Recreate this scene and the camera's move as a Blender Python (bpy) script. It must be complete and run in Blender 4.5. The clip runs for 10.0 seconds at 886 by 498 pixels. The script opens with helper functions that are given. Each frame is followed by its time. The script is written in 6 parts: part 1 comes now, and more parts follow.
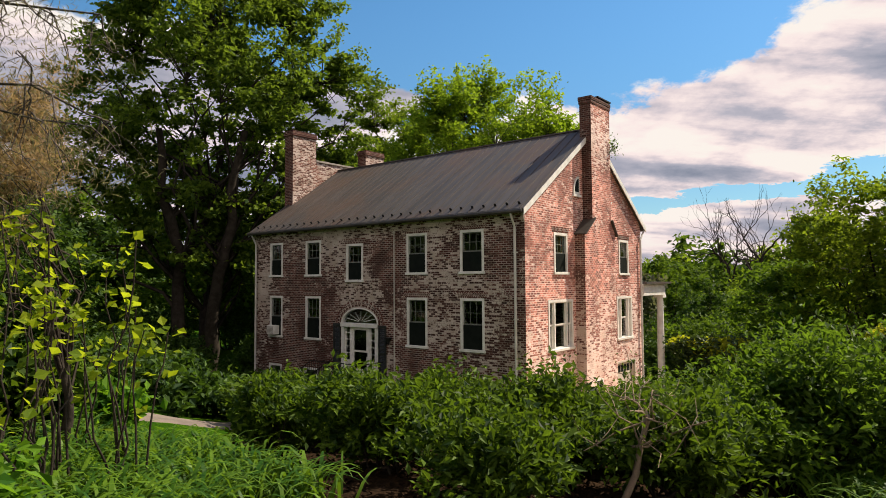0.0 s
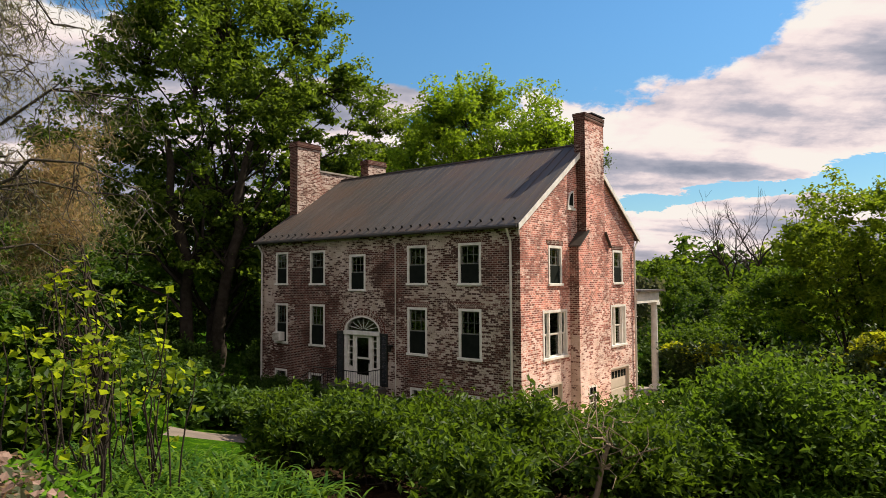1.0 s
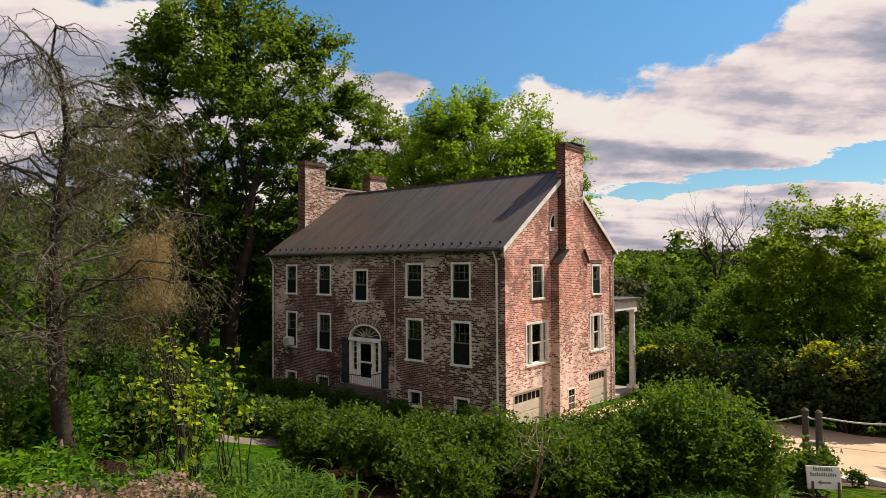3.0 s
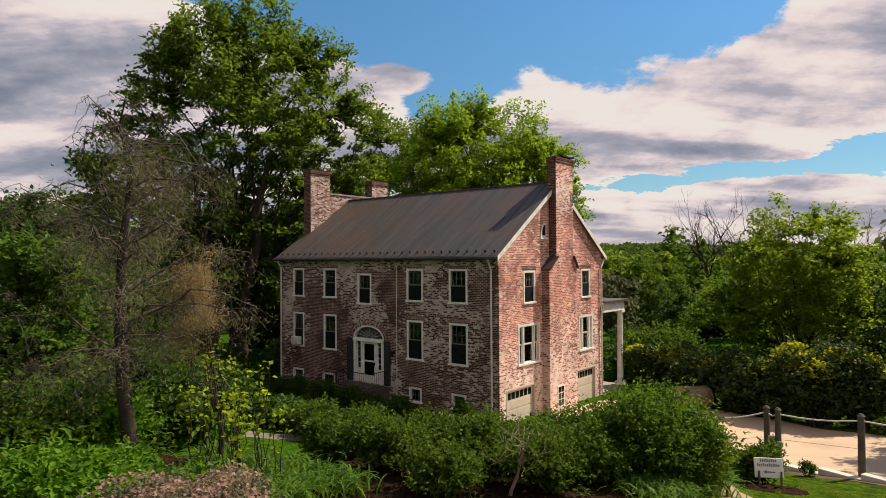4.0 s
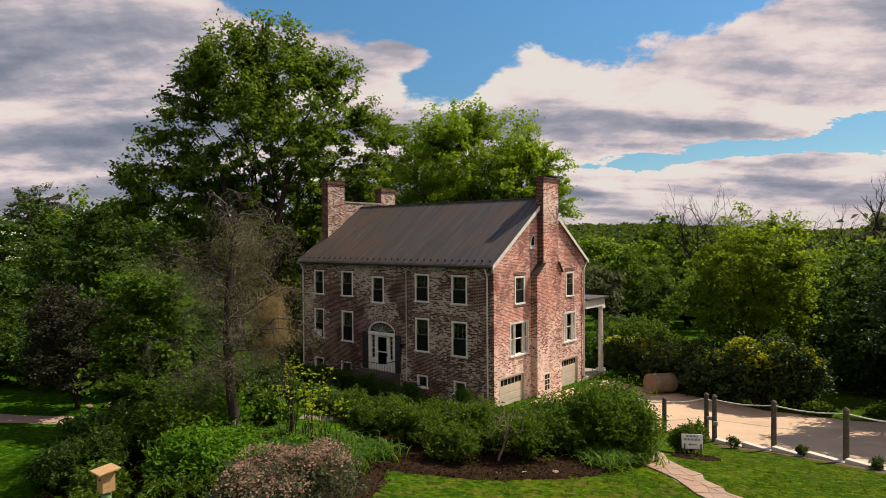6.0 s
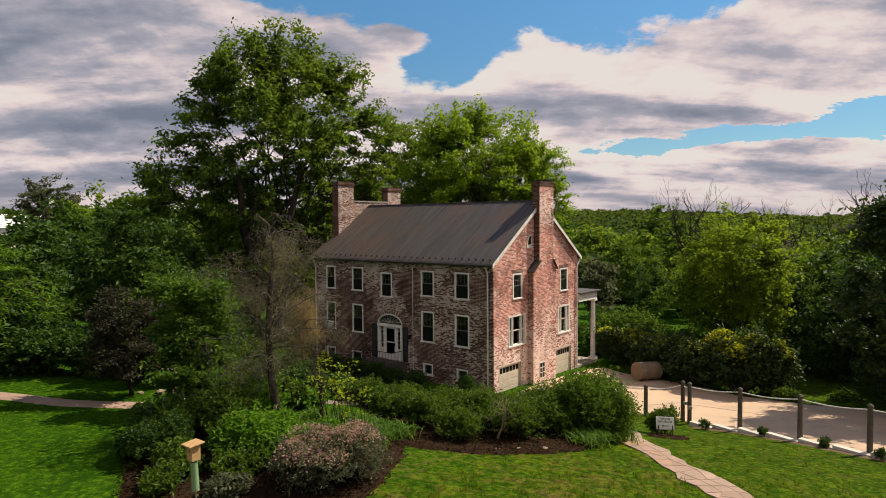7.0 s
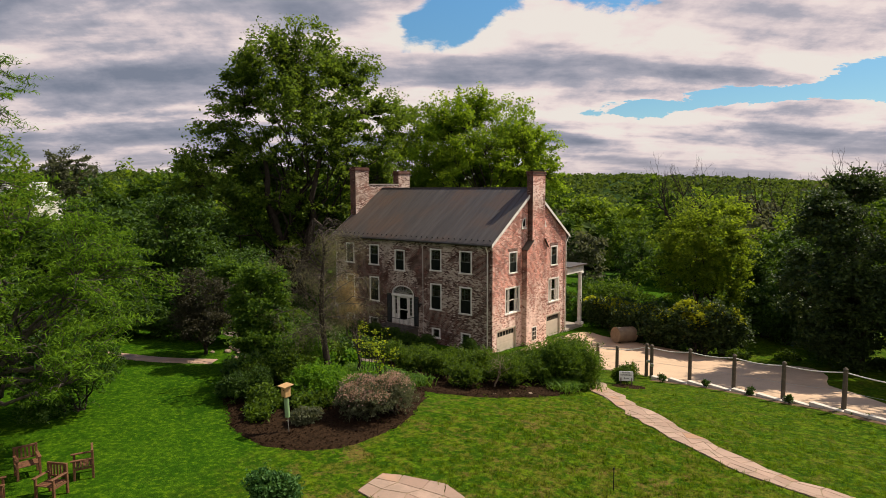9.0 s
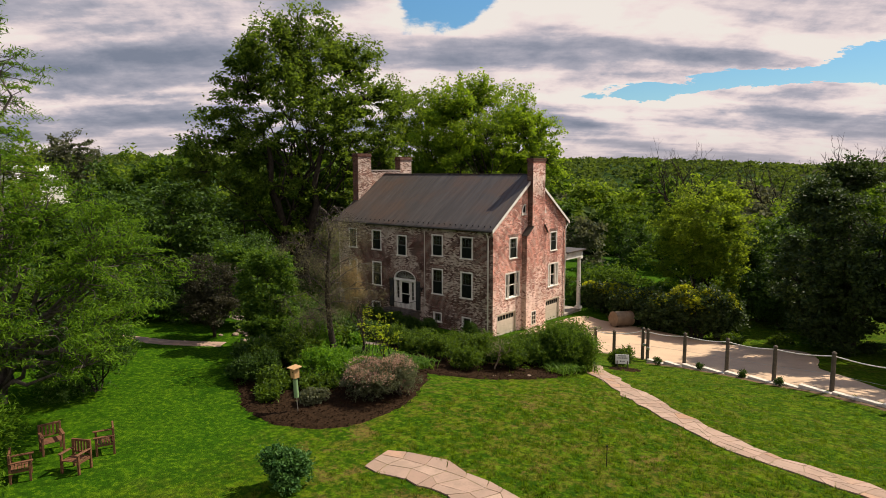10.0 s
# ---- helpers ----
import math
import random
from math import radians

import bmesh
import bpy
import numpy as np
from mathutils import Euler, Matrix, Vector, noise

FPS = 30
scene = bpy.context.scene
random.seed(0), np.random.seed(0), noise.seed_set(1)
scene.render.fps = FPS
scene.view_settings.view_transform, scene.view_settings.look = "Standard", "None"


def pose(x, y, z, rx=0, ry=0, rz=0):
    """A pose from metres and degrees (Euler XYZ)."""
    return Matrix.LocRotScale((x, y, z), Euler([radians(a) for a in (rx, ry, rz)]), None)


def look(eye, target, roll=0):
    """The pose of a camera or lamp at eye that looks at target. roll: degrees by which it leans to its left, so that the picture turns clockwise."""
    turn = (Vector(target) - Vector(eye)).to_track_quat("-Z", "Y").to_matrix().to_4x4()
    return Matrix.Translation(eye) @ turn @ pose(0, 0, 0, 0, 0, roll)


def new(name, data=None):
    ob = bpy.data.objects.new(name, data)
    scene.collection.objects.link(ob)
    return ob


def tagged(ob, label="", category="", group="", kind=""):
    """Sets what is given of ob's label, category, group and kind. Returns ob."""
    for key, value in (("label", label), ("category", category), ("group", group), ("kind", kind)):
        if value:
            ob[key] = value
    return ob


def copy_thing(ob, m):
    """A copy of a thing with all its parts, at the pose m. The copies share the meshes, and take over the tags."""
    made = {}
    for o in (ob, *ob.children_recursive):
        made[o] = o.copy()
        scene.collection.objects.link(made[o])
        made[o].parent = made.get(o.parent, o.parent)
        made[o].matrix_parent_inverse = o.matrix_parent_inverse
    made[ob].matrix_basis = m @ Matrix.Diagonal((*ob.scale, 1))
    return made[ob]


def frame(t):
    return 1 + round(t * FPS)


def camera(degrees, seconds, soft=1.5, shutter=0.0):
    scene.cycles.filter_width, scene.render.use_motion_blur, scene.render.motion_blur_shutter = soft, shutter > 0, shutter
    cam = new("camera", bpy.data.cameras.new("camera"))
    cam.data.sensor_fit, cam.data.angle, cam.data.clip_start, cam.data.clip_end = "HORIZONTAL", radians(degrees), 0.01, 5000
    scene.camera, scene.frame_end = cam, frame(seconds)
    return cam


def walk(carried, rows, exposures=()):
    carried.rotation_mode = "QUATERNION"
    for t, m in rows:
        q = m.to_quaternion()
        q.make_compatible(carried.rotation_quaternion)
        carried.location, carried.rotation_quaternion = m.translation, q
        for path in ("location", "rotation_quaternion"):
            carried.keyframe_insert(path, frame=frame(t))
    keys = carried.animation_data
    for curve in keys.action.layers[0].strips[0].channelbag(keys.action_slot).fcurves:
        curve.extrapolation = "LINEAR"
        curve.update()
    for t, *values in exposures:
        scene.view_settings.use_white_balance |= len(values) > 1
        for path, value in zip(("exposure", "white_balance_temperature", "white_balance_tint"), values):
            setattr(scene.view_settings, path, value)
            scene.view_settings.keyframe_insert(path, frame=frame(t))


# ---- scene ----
cam = camera(69.5, 10.0, 0.7, 0.35)
# seconds, eye, yaw, pitch, roll
ROWS = [
    (0, 11.954, -19.567, 5.559, 38.759, 2.990, 0.371),
    (0.5, 12.332, -19.884, 5.831, 38.960, 2.898, 0.361),
    (1, 12.757, -20.263, 6.109, 39.083, 2.744, 0.354),
    (1.5, 13.236, -20.714, 6.393, 39.146, 2.540, 0.351),
    (2, 13.763, -21.237, 6.684, 39.166, 2.295, 0.349),
    (2.5, 14.345, -21.846, 6.985, 39.156, 2.017, 0.350),
    (4, 16.370, -24.206, 7.978, 39.040, 1.011, 0.356),
    (4.5, 17.120, -25.170, 8.350, 38.994, 0.610, 0.357),
    (5, 17.892, -26.212, 8.746, 38.951, 0.167, 0.357),
    (5.5, 18.671, -27.307, 9.157, 38.913, -0.330, 0.354),
    (7, 21.271, -31.141, 10.524, 38.836, -2.219, 0.328),
    (7.5, 22.244, -32.572, 10.983, 38.823, -2.993, 0.311),
    (8, 23.295, -34.089, 11.438, 38.818, -3.827, 0.288),
    (8.5, 24.291, -35.507, 11.857, 38.821, -4.698, 0.260),
    (9, 24.917, -36.401, 12.135, 38.833, -5.566, 0.224),
    (9.5, 25.250, -36.881, 12.297, 38.858, -6.372, 0.182),
    (10, 25.386, -37.079, 12.366, 38.900, -7.035, 0.132),
]
walk(cam, [(t, pose(x, y, z, 90 + pitch, roll, yaw)) for t, x, y, z, yaw, pitch, roll in ROWS], [(0.0, 0.70), (2.5, 0.61), (5.0, 0.42), (7.5, 0.40), (10.0, 0.53)])

# ---- world, sun ----
SUN_ELEV, SUN_TO = radians(48.0), Vector((0.44, 0.898, 0.0)).normalized()
VIEW_YAW = radians(39.0)
AHEAD = Vector((-math.sin(VIEW_YAW), math.cos(VIEW_YAW), 0))
RIGHT = Vector((math.cos(VIEW_YAW), math.sin(VIEW_YAW), 0))
scene.view_settings.exposure = 0.65

sun = new("sun", bpy.data.lights.new("sun", "SUN"))
sun.data.energy, sun.data.angle, sun.data.color = 5.0, radians(0.6), (1.0, 0.88, 0.70)
to_sun = SUN_TO * math.cos(SUN_ELEV) + Vector((0, 0, math.sin(SUN_ELEV)))
sun.matrix_world = look(to_sun * 200, (0, 0, 0))


class Nodes:
    """A small builder of node trees."""

    def __init__(self, tree):
        self.tree = tree
        tree.nodes.clear()

    def add(self, kind):
        return self.tree.nodes.new(kind)

    def put(self, node, socket, value):
        slot = node.inputs[socket]
        if isinstance(value, bpy.types.NodeSocket):
            self.tree.links.new(value, slot)
        else:
            slot.default_value = value

    def math(self, op, a, b=0.0, c=0.0, clamp=False):
        node = self.add("ShaderNodeMath")
        node.operation, node.use_clamp = op, clamp
        for n, v in enumerate((a, b, c)):
            self.put(node, n, v)
        return node.outputs[0]

    def dot(self, a, b):
        node = self.add("ShaderNodeVectorMath")
        node.operation = "DOT_PRODUCT"
        self.put(node, 0, a)
        self.put(node, 1, b)
        return node.outputs["Value"]

    def join(self, x, y, z=0.0):
        node = self.add("ShaderNodeCombineXYZ")
        for n, v in enumerate((x, y, z)):
            self.put(node, n, v)
        return node.outputs[0]

    def split(self, v):
        node = self.add("ShaderNodeSeparateXYZ")
        self.put(node, 0, v)
        return node.outputs

    def noise(self, vector, scale, detail=4.0, rough=0.55, distort=0.0):
        node = self.add("ShaderNodeTexNoise")
        self.put(node, "Vector", vector)
        for key, v in (("Scale", scale), ("Detail", detail), ("Roughness", rough), ("Distortion", distort)):
            self.put(node, key, v)
        return node.outputs["Fac"]

    def range(self, v, a, b, lo=0.0, hi=1.0, smooth=True):
        node = self.add("ShaderNodeMapRange")
        node.interpolation_type = "SMOOTHSTEP" if smooth else "LINEAR"
        for n, x in enumerate((v, a, b, lo, hi)):
            self.put(node, n, x)
        return node.outputs[0]

    def mix(self, fac, a, b, blend="MIX"):
        node = self.add("ShaderNodeMix")
        node.data_type, node.blend_type = "RGBA", blend
        self.put(node, 0, fac)
        for n, v in ((6, a), (7, b)):
            self.put(node, n, (*v, 1.0) if isinstance(v, tuple) and len(v) == 3 else v)
        return node.outputs[2]

    def ramp(self, fac, stops):
        node = self.add("ShaderNodeValToRGB")
        self.put(node, 0, fac)
        el = node.color_ramp.elements
        while len(el) < len(stops):
            el.new(0.5)
        for e, (p, c) in zip(el, stops):
            e.position, e.color = p, (*c, 1.0)
        return node.outputs[0]


world = bpy.data.worlds.new("world")
scene.world = world
world.use_nodes = True
n = Nodes(world.node_tree)
sky = n.add("ShaderNodeTexSky")
sky.sky_type, sky.sun_disc = "NISHITA", False
sky.sun_elevation, sky.sun_rotation = SUN_ELEV, math.atan2(SUN_TO.x, SUN_TO.y)
sky.air_density, sky.dust_density, sky.ozone_density = 1.0, 0.2, 4.0
way = n.add("ShaderNodeTexCoord").outputs["Generated"]
up = n.math("MAXIMUM", n.split(way)[2], 0.0)
low = n.math("ADD", up, 0.12)
side = n.math("DIVIDE", n.dot(way, tuple(RIGHT)), low)
deep = n.math("DIVIDE", n.dot(way, tuple(AHEAD)), low)
gentle = n.math("ADD", up, 0.30)
side_b = n.math("DIVIDE", n.dot(way, tuple(RIGHT)), gentle)
deep_b = n.math("DIVIDE", n.dot(way, tuple(AHEAD)), gentle)
facing = n.math("MAXIMUM", n.dot(way, tuple(AHEAD)), 0.12)
turn = n.math("DIVIDE", n.dot(way, tuple(RIGHT)), facing)
climb = n.math("DIVIDE", up, facing)
puff = n.noise(n.join(side_b, deep_b, 1.7), 3.4, 10, 0.60, 0.15)
lit = n.noise(n.join(n.math("ADD", side_b, 0.05), n.math("SUBTRACT", deep_b, 0.08), 1.7), 3.4, 10, 0.60, 0.15)
big = n.noise(n.join(side_b, deep_b, 4.2), 1.5, 5, 0.5, 0.2)
bands = n.noise(n.join(n.math("MULTIPLY", side_b, 0.75), n.math("MULTIPLY", deep_b, 2.1), 8.8), 1.7, 4, 0.48, 0.3)
wisps = n.noise(n.join(n.math("MULTIPLY", side, 0.55), n.math("MULTIPLY", deep, 1.5), 3.1), 1.3, 6, 0.52, 0.2)
# the lower rim of the broad clear gap: a notch ahead, rising to both sides
rim = n.ramp(n.range(turn, -1.0, 1.0, 0.0, 1.0, False), [(p, (v, v, v)) for p, v in ((0.0, 0.62), (0.25, 0.425), (0.335, 0.385), (0.41, 0.335), (0.445, 0.285), (0.475, 0.215), (0.525, 0.205), (0.545, 0.285), (0.575, 0.315), (0.605, 0.288), (0.635, 0.284), (0.70, 0.322), (0.82, 0.425), (1.0, 0.60))])
past = n.math("MULTIPLY", n.math("SUBTRACT", rim, climb), 8.5)
body = n.math("ADD", past, n.math("MULTIPLY", n.math("SUBTRACT", big, 0.5), 0.7))
body = n.math("ADD", body, n.math("MULTIPLY", n.math("SUBTRACT", puff, 0.5), 2.4))
# broken cloud over the rest of the sky
body = n.math("ADD", n.math("MAXIMUM", body, -1.2), n.range(n.dot(way, tuple(AHEAD)), 0.25, -0.1, 0.0, 1.40))
# a small cumulus by itself in the notch
lone = n.math("POWER", n.math("ADD", n.math("POWER", n.math("DIVIDE", n.math("ADD", turn, 0.075), 0.052), 2.0), n.math("POWER", n.math("DIVIDE", n.math("SUBTRACT", climb, 0.288), 0.022), 2.0)), 0.5)
body = n.math("MAXIMUM", body, n.math("ADD", n.math("SUBTRACT", 0.75, n.math("MULTIPLY", lone, 0.7)), n.math("MULTIPLY", n.math("SUBTRACT", puff, 0.5), 1.6)))
# a long clear streak low down, rising to one side
ragged = n.math("MULTIPLY", n.math("SUBTRACT", n.noise(n.join(n.math("MULTIPLY", turn, 5.0), n.math("MULTIPLY", climb, 16.0), 2.2), 1.9, 8, 0.62, 0.2), 0.5), 0.085)
course = n.math("ADD", 0.106, n.math("MULTIPLY", n.math("POWER", n.math("MAXIMUM", n.math("SUBTRACT", turn, 0.15), 0.0), 1.3), 0.128))
reach = n.math("ADD", n.range(turn, 0.12, 0.30, -0.02, 0.010), n.range(turn, 0.45, 0.75, 0.0, 0.026))
clear_streak = n.math("SUBTRACT", n.math("ADD", reach, ragged), n.math("ABSOLUTE", n.math("SUBTRACT", climb, course)))
streak_rim = n.range(clear_streak, -0.045, -0.006, 0.0, 0.42)
dense = n.math("SUBTRACT", n.math("MINIMUM", body, 0.9), n.range(clear_streak, -0.014, 0.008, 0.0, 1.3))
cover = n.range(dense, -0.05, 0.16)
# bright rims towards the sun, grey bellies in long bands
thick = n.math("ADD", n.math("SUBTRACT", n.math("MULTIPLY", n.math("MINIMUM", dense, 0.9), 0.24), streak_rim), n.math("MULTIPLY", n.math("SUBTRACT", lit, puff), 2.1))
thick = n.math("ADD", thick, n.range(bands, 0.38, 0.64, -0.08, 0.62))
thick = n.math("ADD", thick, n.range(wisps, 0.38, 0.64, -0.12, 0.36))
thick = n.math("ADD", thick, n.math("MULTIPLY", n.range(turn, 0.05, -0.60, 0.0, 0.32), n.range(climb, 0.40, 0.27, 0.25, 1.0)))
fibres = n.noise(n.join(n.math("MULTIPLY", turn, 2.2), n.math("MULTIPLY", climb, 11.0), 6.4), 1.6, 7, 0.6, 0.35)
thick = n.math("ADD", thick, n.range(fibres, 0.34, 0.66, -0.22, 0.22))
tone = n.ramp(n.math("MULTIPLY", thick, 0.60), [(0.0, (1.0, 0.92, 0.85)), (0.165, (0.99, 0.84, 0.81)), (0.315, (0.79, 0.68, 0.70)), (0.495, (0.50, 0.48, 0.55)), (0.75, (0.335, 0.35, 0.43)), (1.0, (0.235, 0.265, 0.345))])
haze = n.range(up, 0.0, 0.08, 0.35, 0.0)
tone = n.mix(haze, tone, (0.72, 0.60, 0.59))
deeper = n.add("ShaderNodeHueSaturation")
n.put(deeper, "Saturation", 1.12)
n.put(deeper, "Color", n.mix(1.0, sky.outputs[0], (0.86, 1.0, 0.97), "MULTIPLY"))
clear = n.add("ShaderNodeBackground")
n.put(clear, "Color", n.mix(n.range(up, 0.08, 0.42, 1.0, 0.0), deeper.outputs[0], n.mix(1.0, deeper.outputs[0], (0.76, 0.73, 0.71), "MULTIPLY")))
n.put(clear, "Strength", 0.095)
cloud = n.add("ShaderNodeBackground")
n.put(cloud, "Color", tone)
n.put(cloud, "Strength", 0.60)
both = n.add("ShaderNodeMixShader")
n.put(both, 0, cover)
n.put(both, 1, clear.outputs[0])
n.put(both, 2, cloud.outputs[0])
n.put(n.add("ShaderNodeOutputWorld"), 0, both.outputs[0])

# ---- materials ----
def material(name, rough=0.7, metal=0.0, spec=0.3):
    mat = bpy.data.materials.new(name)
    mat.use_nodes = True
    m = Nodes(mat.node_tree)
    shader = m.add("ShaderNodeBsdfPrincipled")
    m.put(shader, "Roughness", rough)
    m.put(shader, "Metallic", metal)
    m.put(shader, "Specular IOR Level", spec)
    m.put(m.add("ShaderNodeOutputMaterial"), 0, shader.outputs[0])
    m.shader, m.at = shader, m.add("ShaderNodeTexCoord").outputs["Object"]
    return mat, m


def bump(m, height, strength=0.4, distance=0.02):
    node = m.add("ShaderNodeBump")
    m.put(node, "Height", height)
    m.put(node, "Strength", strength)
    m.put(node, "Distance", distance)
    m.put(m.shader, "Normal", node.outputs[0])


def plain(name, a, b, scale=6.0, rough=0.6, metal=0.0, relief=0.25, spec=0.3, fine=60.0):
    """A surface of two close tones, blotched at two scales."""
    mat, m = material(name, rough, metal, spec)
    coarse, small = m.noise(m.at, scale, 5, 0.6), m.noise(m.at, fine, 3, 0.6)
    fac = m.range(m.math("ADD", m.math("MULTIPLY", coarse, 0.7), m.math("MULTIPLY", small, 0.3)), 0.35, 0.65)
    m.put(m.shader, "Base Color", m.mix(fac, a, b))
    bump(m, small, relief, 0.01)
    return mat


def brickwork(name, across, wash, shade=1.0, fade=None, pale=(0.66, 0.60, 0.52), joint_pale=0.85, stains=(), flake=0.5, broad=0.8, mortar=(0.72, 0.62, 0.52)):
    """Old hand-made brick with the remains of whitewash. across: the axis that the courses follow. shade: scales the
    brick's tone, painting a wall lit or unlit.
    """
    mat, m = material(name, 0.9, 0, 0.15)
    x, y, z = m.split(m.at)[0:3]
    along = (x, y)[across]
    plane = m.join(along, z)
    wobble = m.math("MULTIPLY", m.math("SUBTRACT", m.noise(m.at, 7.0, 3), 0.5), 0.02)
    node = m.add("ShaderNodeTexBrick")
    node.offset = 0.5
    m.put(node, "Vector", m.join(m.math("ADD", along, wobble), m.math("ADD", z, wobble)))
    for key, v in (("Scale", 1.0), ("Mortar Size", 0.0125), ("Mortar Smooth", 0.25), ("Bias", 0.0), ("Brick Width", 0.225), ("Row Height", 0.082)):
        m.put(node, key, v)
    m.put(node, "Color1", (0.0, 0.0, 0.0, 1))
    m.put(node, "Color2", (1.0, 1.0, 1.0, 1))
    m.put(node, "Mortar", (0.5, 0.5, 0.5, 1))
    each, joint = node.outputs["Color"], node.outputs["Fac"]
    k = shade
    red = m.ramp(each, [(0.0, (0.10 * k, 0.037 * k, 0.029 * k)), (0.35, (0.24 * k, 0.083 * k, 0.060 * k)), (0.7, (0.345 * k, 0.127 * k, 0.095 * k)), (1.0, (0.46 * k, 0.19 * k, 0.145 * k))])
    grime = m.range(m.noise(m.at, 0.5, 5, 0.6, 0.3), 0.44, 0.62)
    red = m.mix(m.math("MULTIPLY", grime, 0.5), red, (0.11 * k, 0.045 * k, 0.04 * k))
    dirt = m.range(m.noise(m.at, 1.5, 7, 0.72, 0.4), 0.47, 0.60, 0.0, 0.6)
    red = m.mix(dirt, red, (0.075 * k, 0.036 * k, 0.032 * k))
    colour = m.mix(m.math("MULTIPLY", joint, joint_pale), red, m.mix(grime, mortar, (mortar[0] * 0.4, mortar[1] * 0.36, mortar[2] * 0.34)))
    # whitewash: broad patches, broken brick by brick and streaked downwards
    patch = m.noise(m.at, 0.36, 6, 0.62, 0.5)
    streak = m.noise(m.join(m.math("MULTIPLY", along, 2.4), m.math("MULTIPLY", z, 0.4)), 1.0, 5, 0.65)
    speck = m.noise(plane, 11.0, 5, 0.75)
    mask = m.math("ADD", m.math("ADD", m.math("MULTIPLY", patch, broad), 0.57 - broad * 0.5), m.math("MULTIPLY", m.math("SUBTRACT", streak, 0.5), 0.5))
    mask = m.math("ADD", mask, m.math("MULTIPLY", m.math("SUBTRACT", each, 0.5), flake))
    mask = m.math("ADD", mask, m.math("MULTIPLY", m.math("SUBTRACT", speck, 0.5), 1.35))
    if fade:
        mask = m.math("ADD", mask, m.range(z, fade[0], fade[1], fade[2], fade[3]))
    for sx, sz, sr, amount in stains:
        away = m.math("POWER", m.math("ADD", m.math("POWER", m.math("ADD", along, -sx), 2.0), m.math("POWER", m.math("ADD", z, -sz), 2.0)), 0.5)
        mask = m.math("ADD", mask, m.range(away, sr * 0.45, sr, amount, 0.0))
    worn = m.math("MULTIPLY", m.range(mask, wash, wash + 0.13), m.math("SUBTRACT", 0.86, m.math("MULTIPLY", joint, 0.25)))
    white = m.mix(m.range(m.noise(m.at, 1.6, 5), 0.35, 0.65), pale, (pale[0] * 0.72, pale[1] * 0.68, pale[2] * 0.64))
    m.put(m.shader, "Base Color", m.mix(worn, colour, white))
    height = m.math("SUBTRACT", m.math("MULTIPLY", each, 0.4), joint)
    bump(m, m.math("ADD", height, m.math("MULTIPLY", speck, 0.6)), 0.9, 0.016)
    return mat


def foliage(name, dark, light, thin=0.45, rough=0.6, gloss=0.14, grain=0.5):
    """Leaves: light passes through them; each leaf has its own tone."""
    mat = bpy.data.materials.new(name)
    mat.use_nodes = True
    m = Nodes(mat.node_tree)
    at = m.add("ShaderNodeTexCoord").outputs["Object"]
    own = m.add("ShaderNodeNewGeometry").outputs["Random Per Island"]
    fac = m.math("ADD", m.math("MULTIPLY", own, 0.6), m.math("MULTIPLY", m.noise(at, grain, 4, 0.6), 0.7))
    colour = m.mix(m.range(fac, 0.38, 0.9), dark, light)
    shader = m.add("ShaderNodeBsdfPrincipled")
    m.put(shader, "Base Color", colour)
    m.put(shader, "Roughness", rough)
    m.put(shader, "Specular IOR Level", gloss)
    through_leaf = m.add("ShaderNodeBsdfTranslucent")
    m.put(through_leaf, "Color", m.mix(0.5, colour, (light[0] * 1.7, light[1] * 1.6, light[2] * 0.7)))
    both = m.add("ShaderNodeMixShader")
    m.put(both, 0, thin)
    m.put(both, 1, shader.outputs[0])
    m.put(both, 2, through_leaf.outputs[0])
    m.put(m.add("ShaderNodeOutputMaterial"), 0, both.outputs[0])
    return mat


WASHED = ((-8.45, 4.9, 1.9, 0.34), (-15.4, 5.6, 1.7, 0.16), (-10.2, 7.2, 1.3, 0.20), (-4.0, 6.6, 2.2, 0.10), (-3.4, 4.4, 2.6, 0.12), (-1.2, 2.4, 1.8, 0.12), (-6.9, 1.8, 1.2, 0.24))
BARED = ((-6.6, 6.4, 1.5, -0.30), (-11.5, 4.2, 2.2, -0.18), (-13.3, 5.6, 1.5, -0.14), (-0.8, 6.6, 1.2, -0.16), (-12.8, 1.9, 2.6, -0.12), (-5.0, 2.2, 1.4, -0.14))
# Front brick is darkened for its shade, gable brick lightened for the sun.
BRICK_FRONT_SHADED = brickwork("whitewashed_brick_shaded_front", 0, 0.685, 0.44, (7.0, 7.75, 0.0, 0.20), (0.66, 0.56, 0.49), 0.95, WASHED + BARED, 0.62, 1.1, (0.42, 0.35, 0.30))
BRICK_GABLE_SUNLIT = brickwork("red_brick_sunlit_gable", 1, 0.685, 1.9, (1.0, 6.6, 0.26, -0.06), (0.90, 0.75, 0.69), 0.95, (), 0.5, 0.6, (0.90, 0.66, 0.57))
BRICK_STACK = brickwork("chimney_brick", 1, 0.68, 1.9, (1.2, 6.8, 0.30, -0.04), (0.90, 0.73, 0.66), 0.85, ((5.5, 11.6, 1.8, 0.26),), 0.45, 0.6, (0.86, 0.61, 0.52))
# Chimney sides turned from the sun: shade painted in, with soot near the top.
BRICK_STACK_SHADED = brickwork("chimney_brick_shaded_side", 0, 0.70, 0.85, (1.2, 6.8, 0.30, -0.06), (0.72, 0.58, 0.51), 0.6)
BRICK_SOOT_SHADED = brickwork("sooty_shaded_chimney_brick", 0, 0.84, 0.36, None, (0.4, 0.32, 0.28), 0.25)
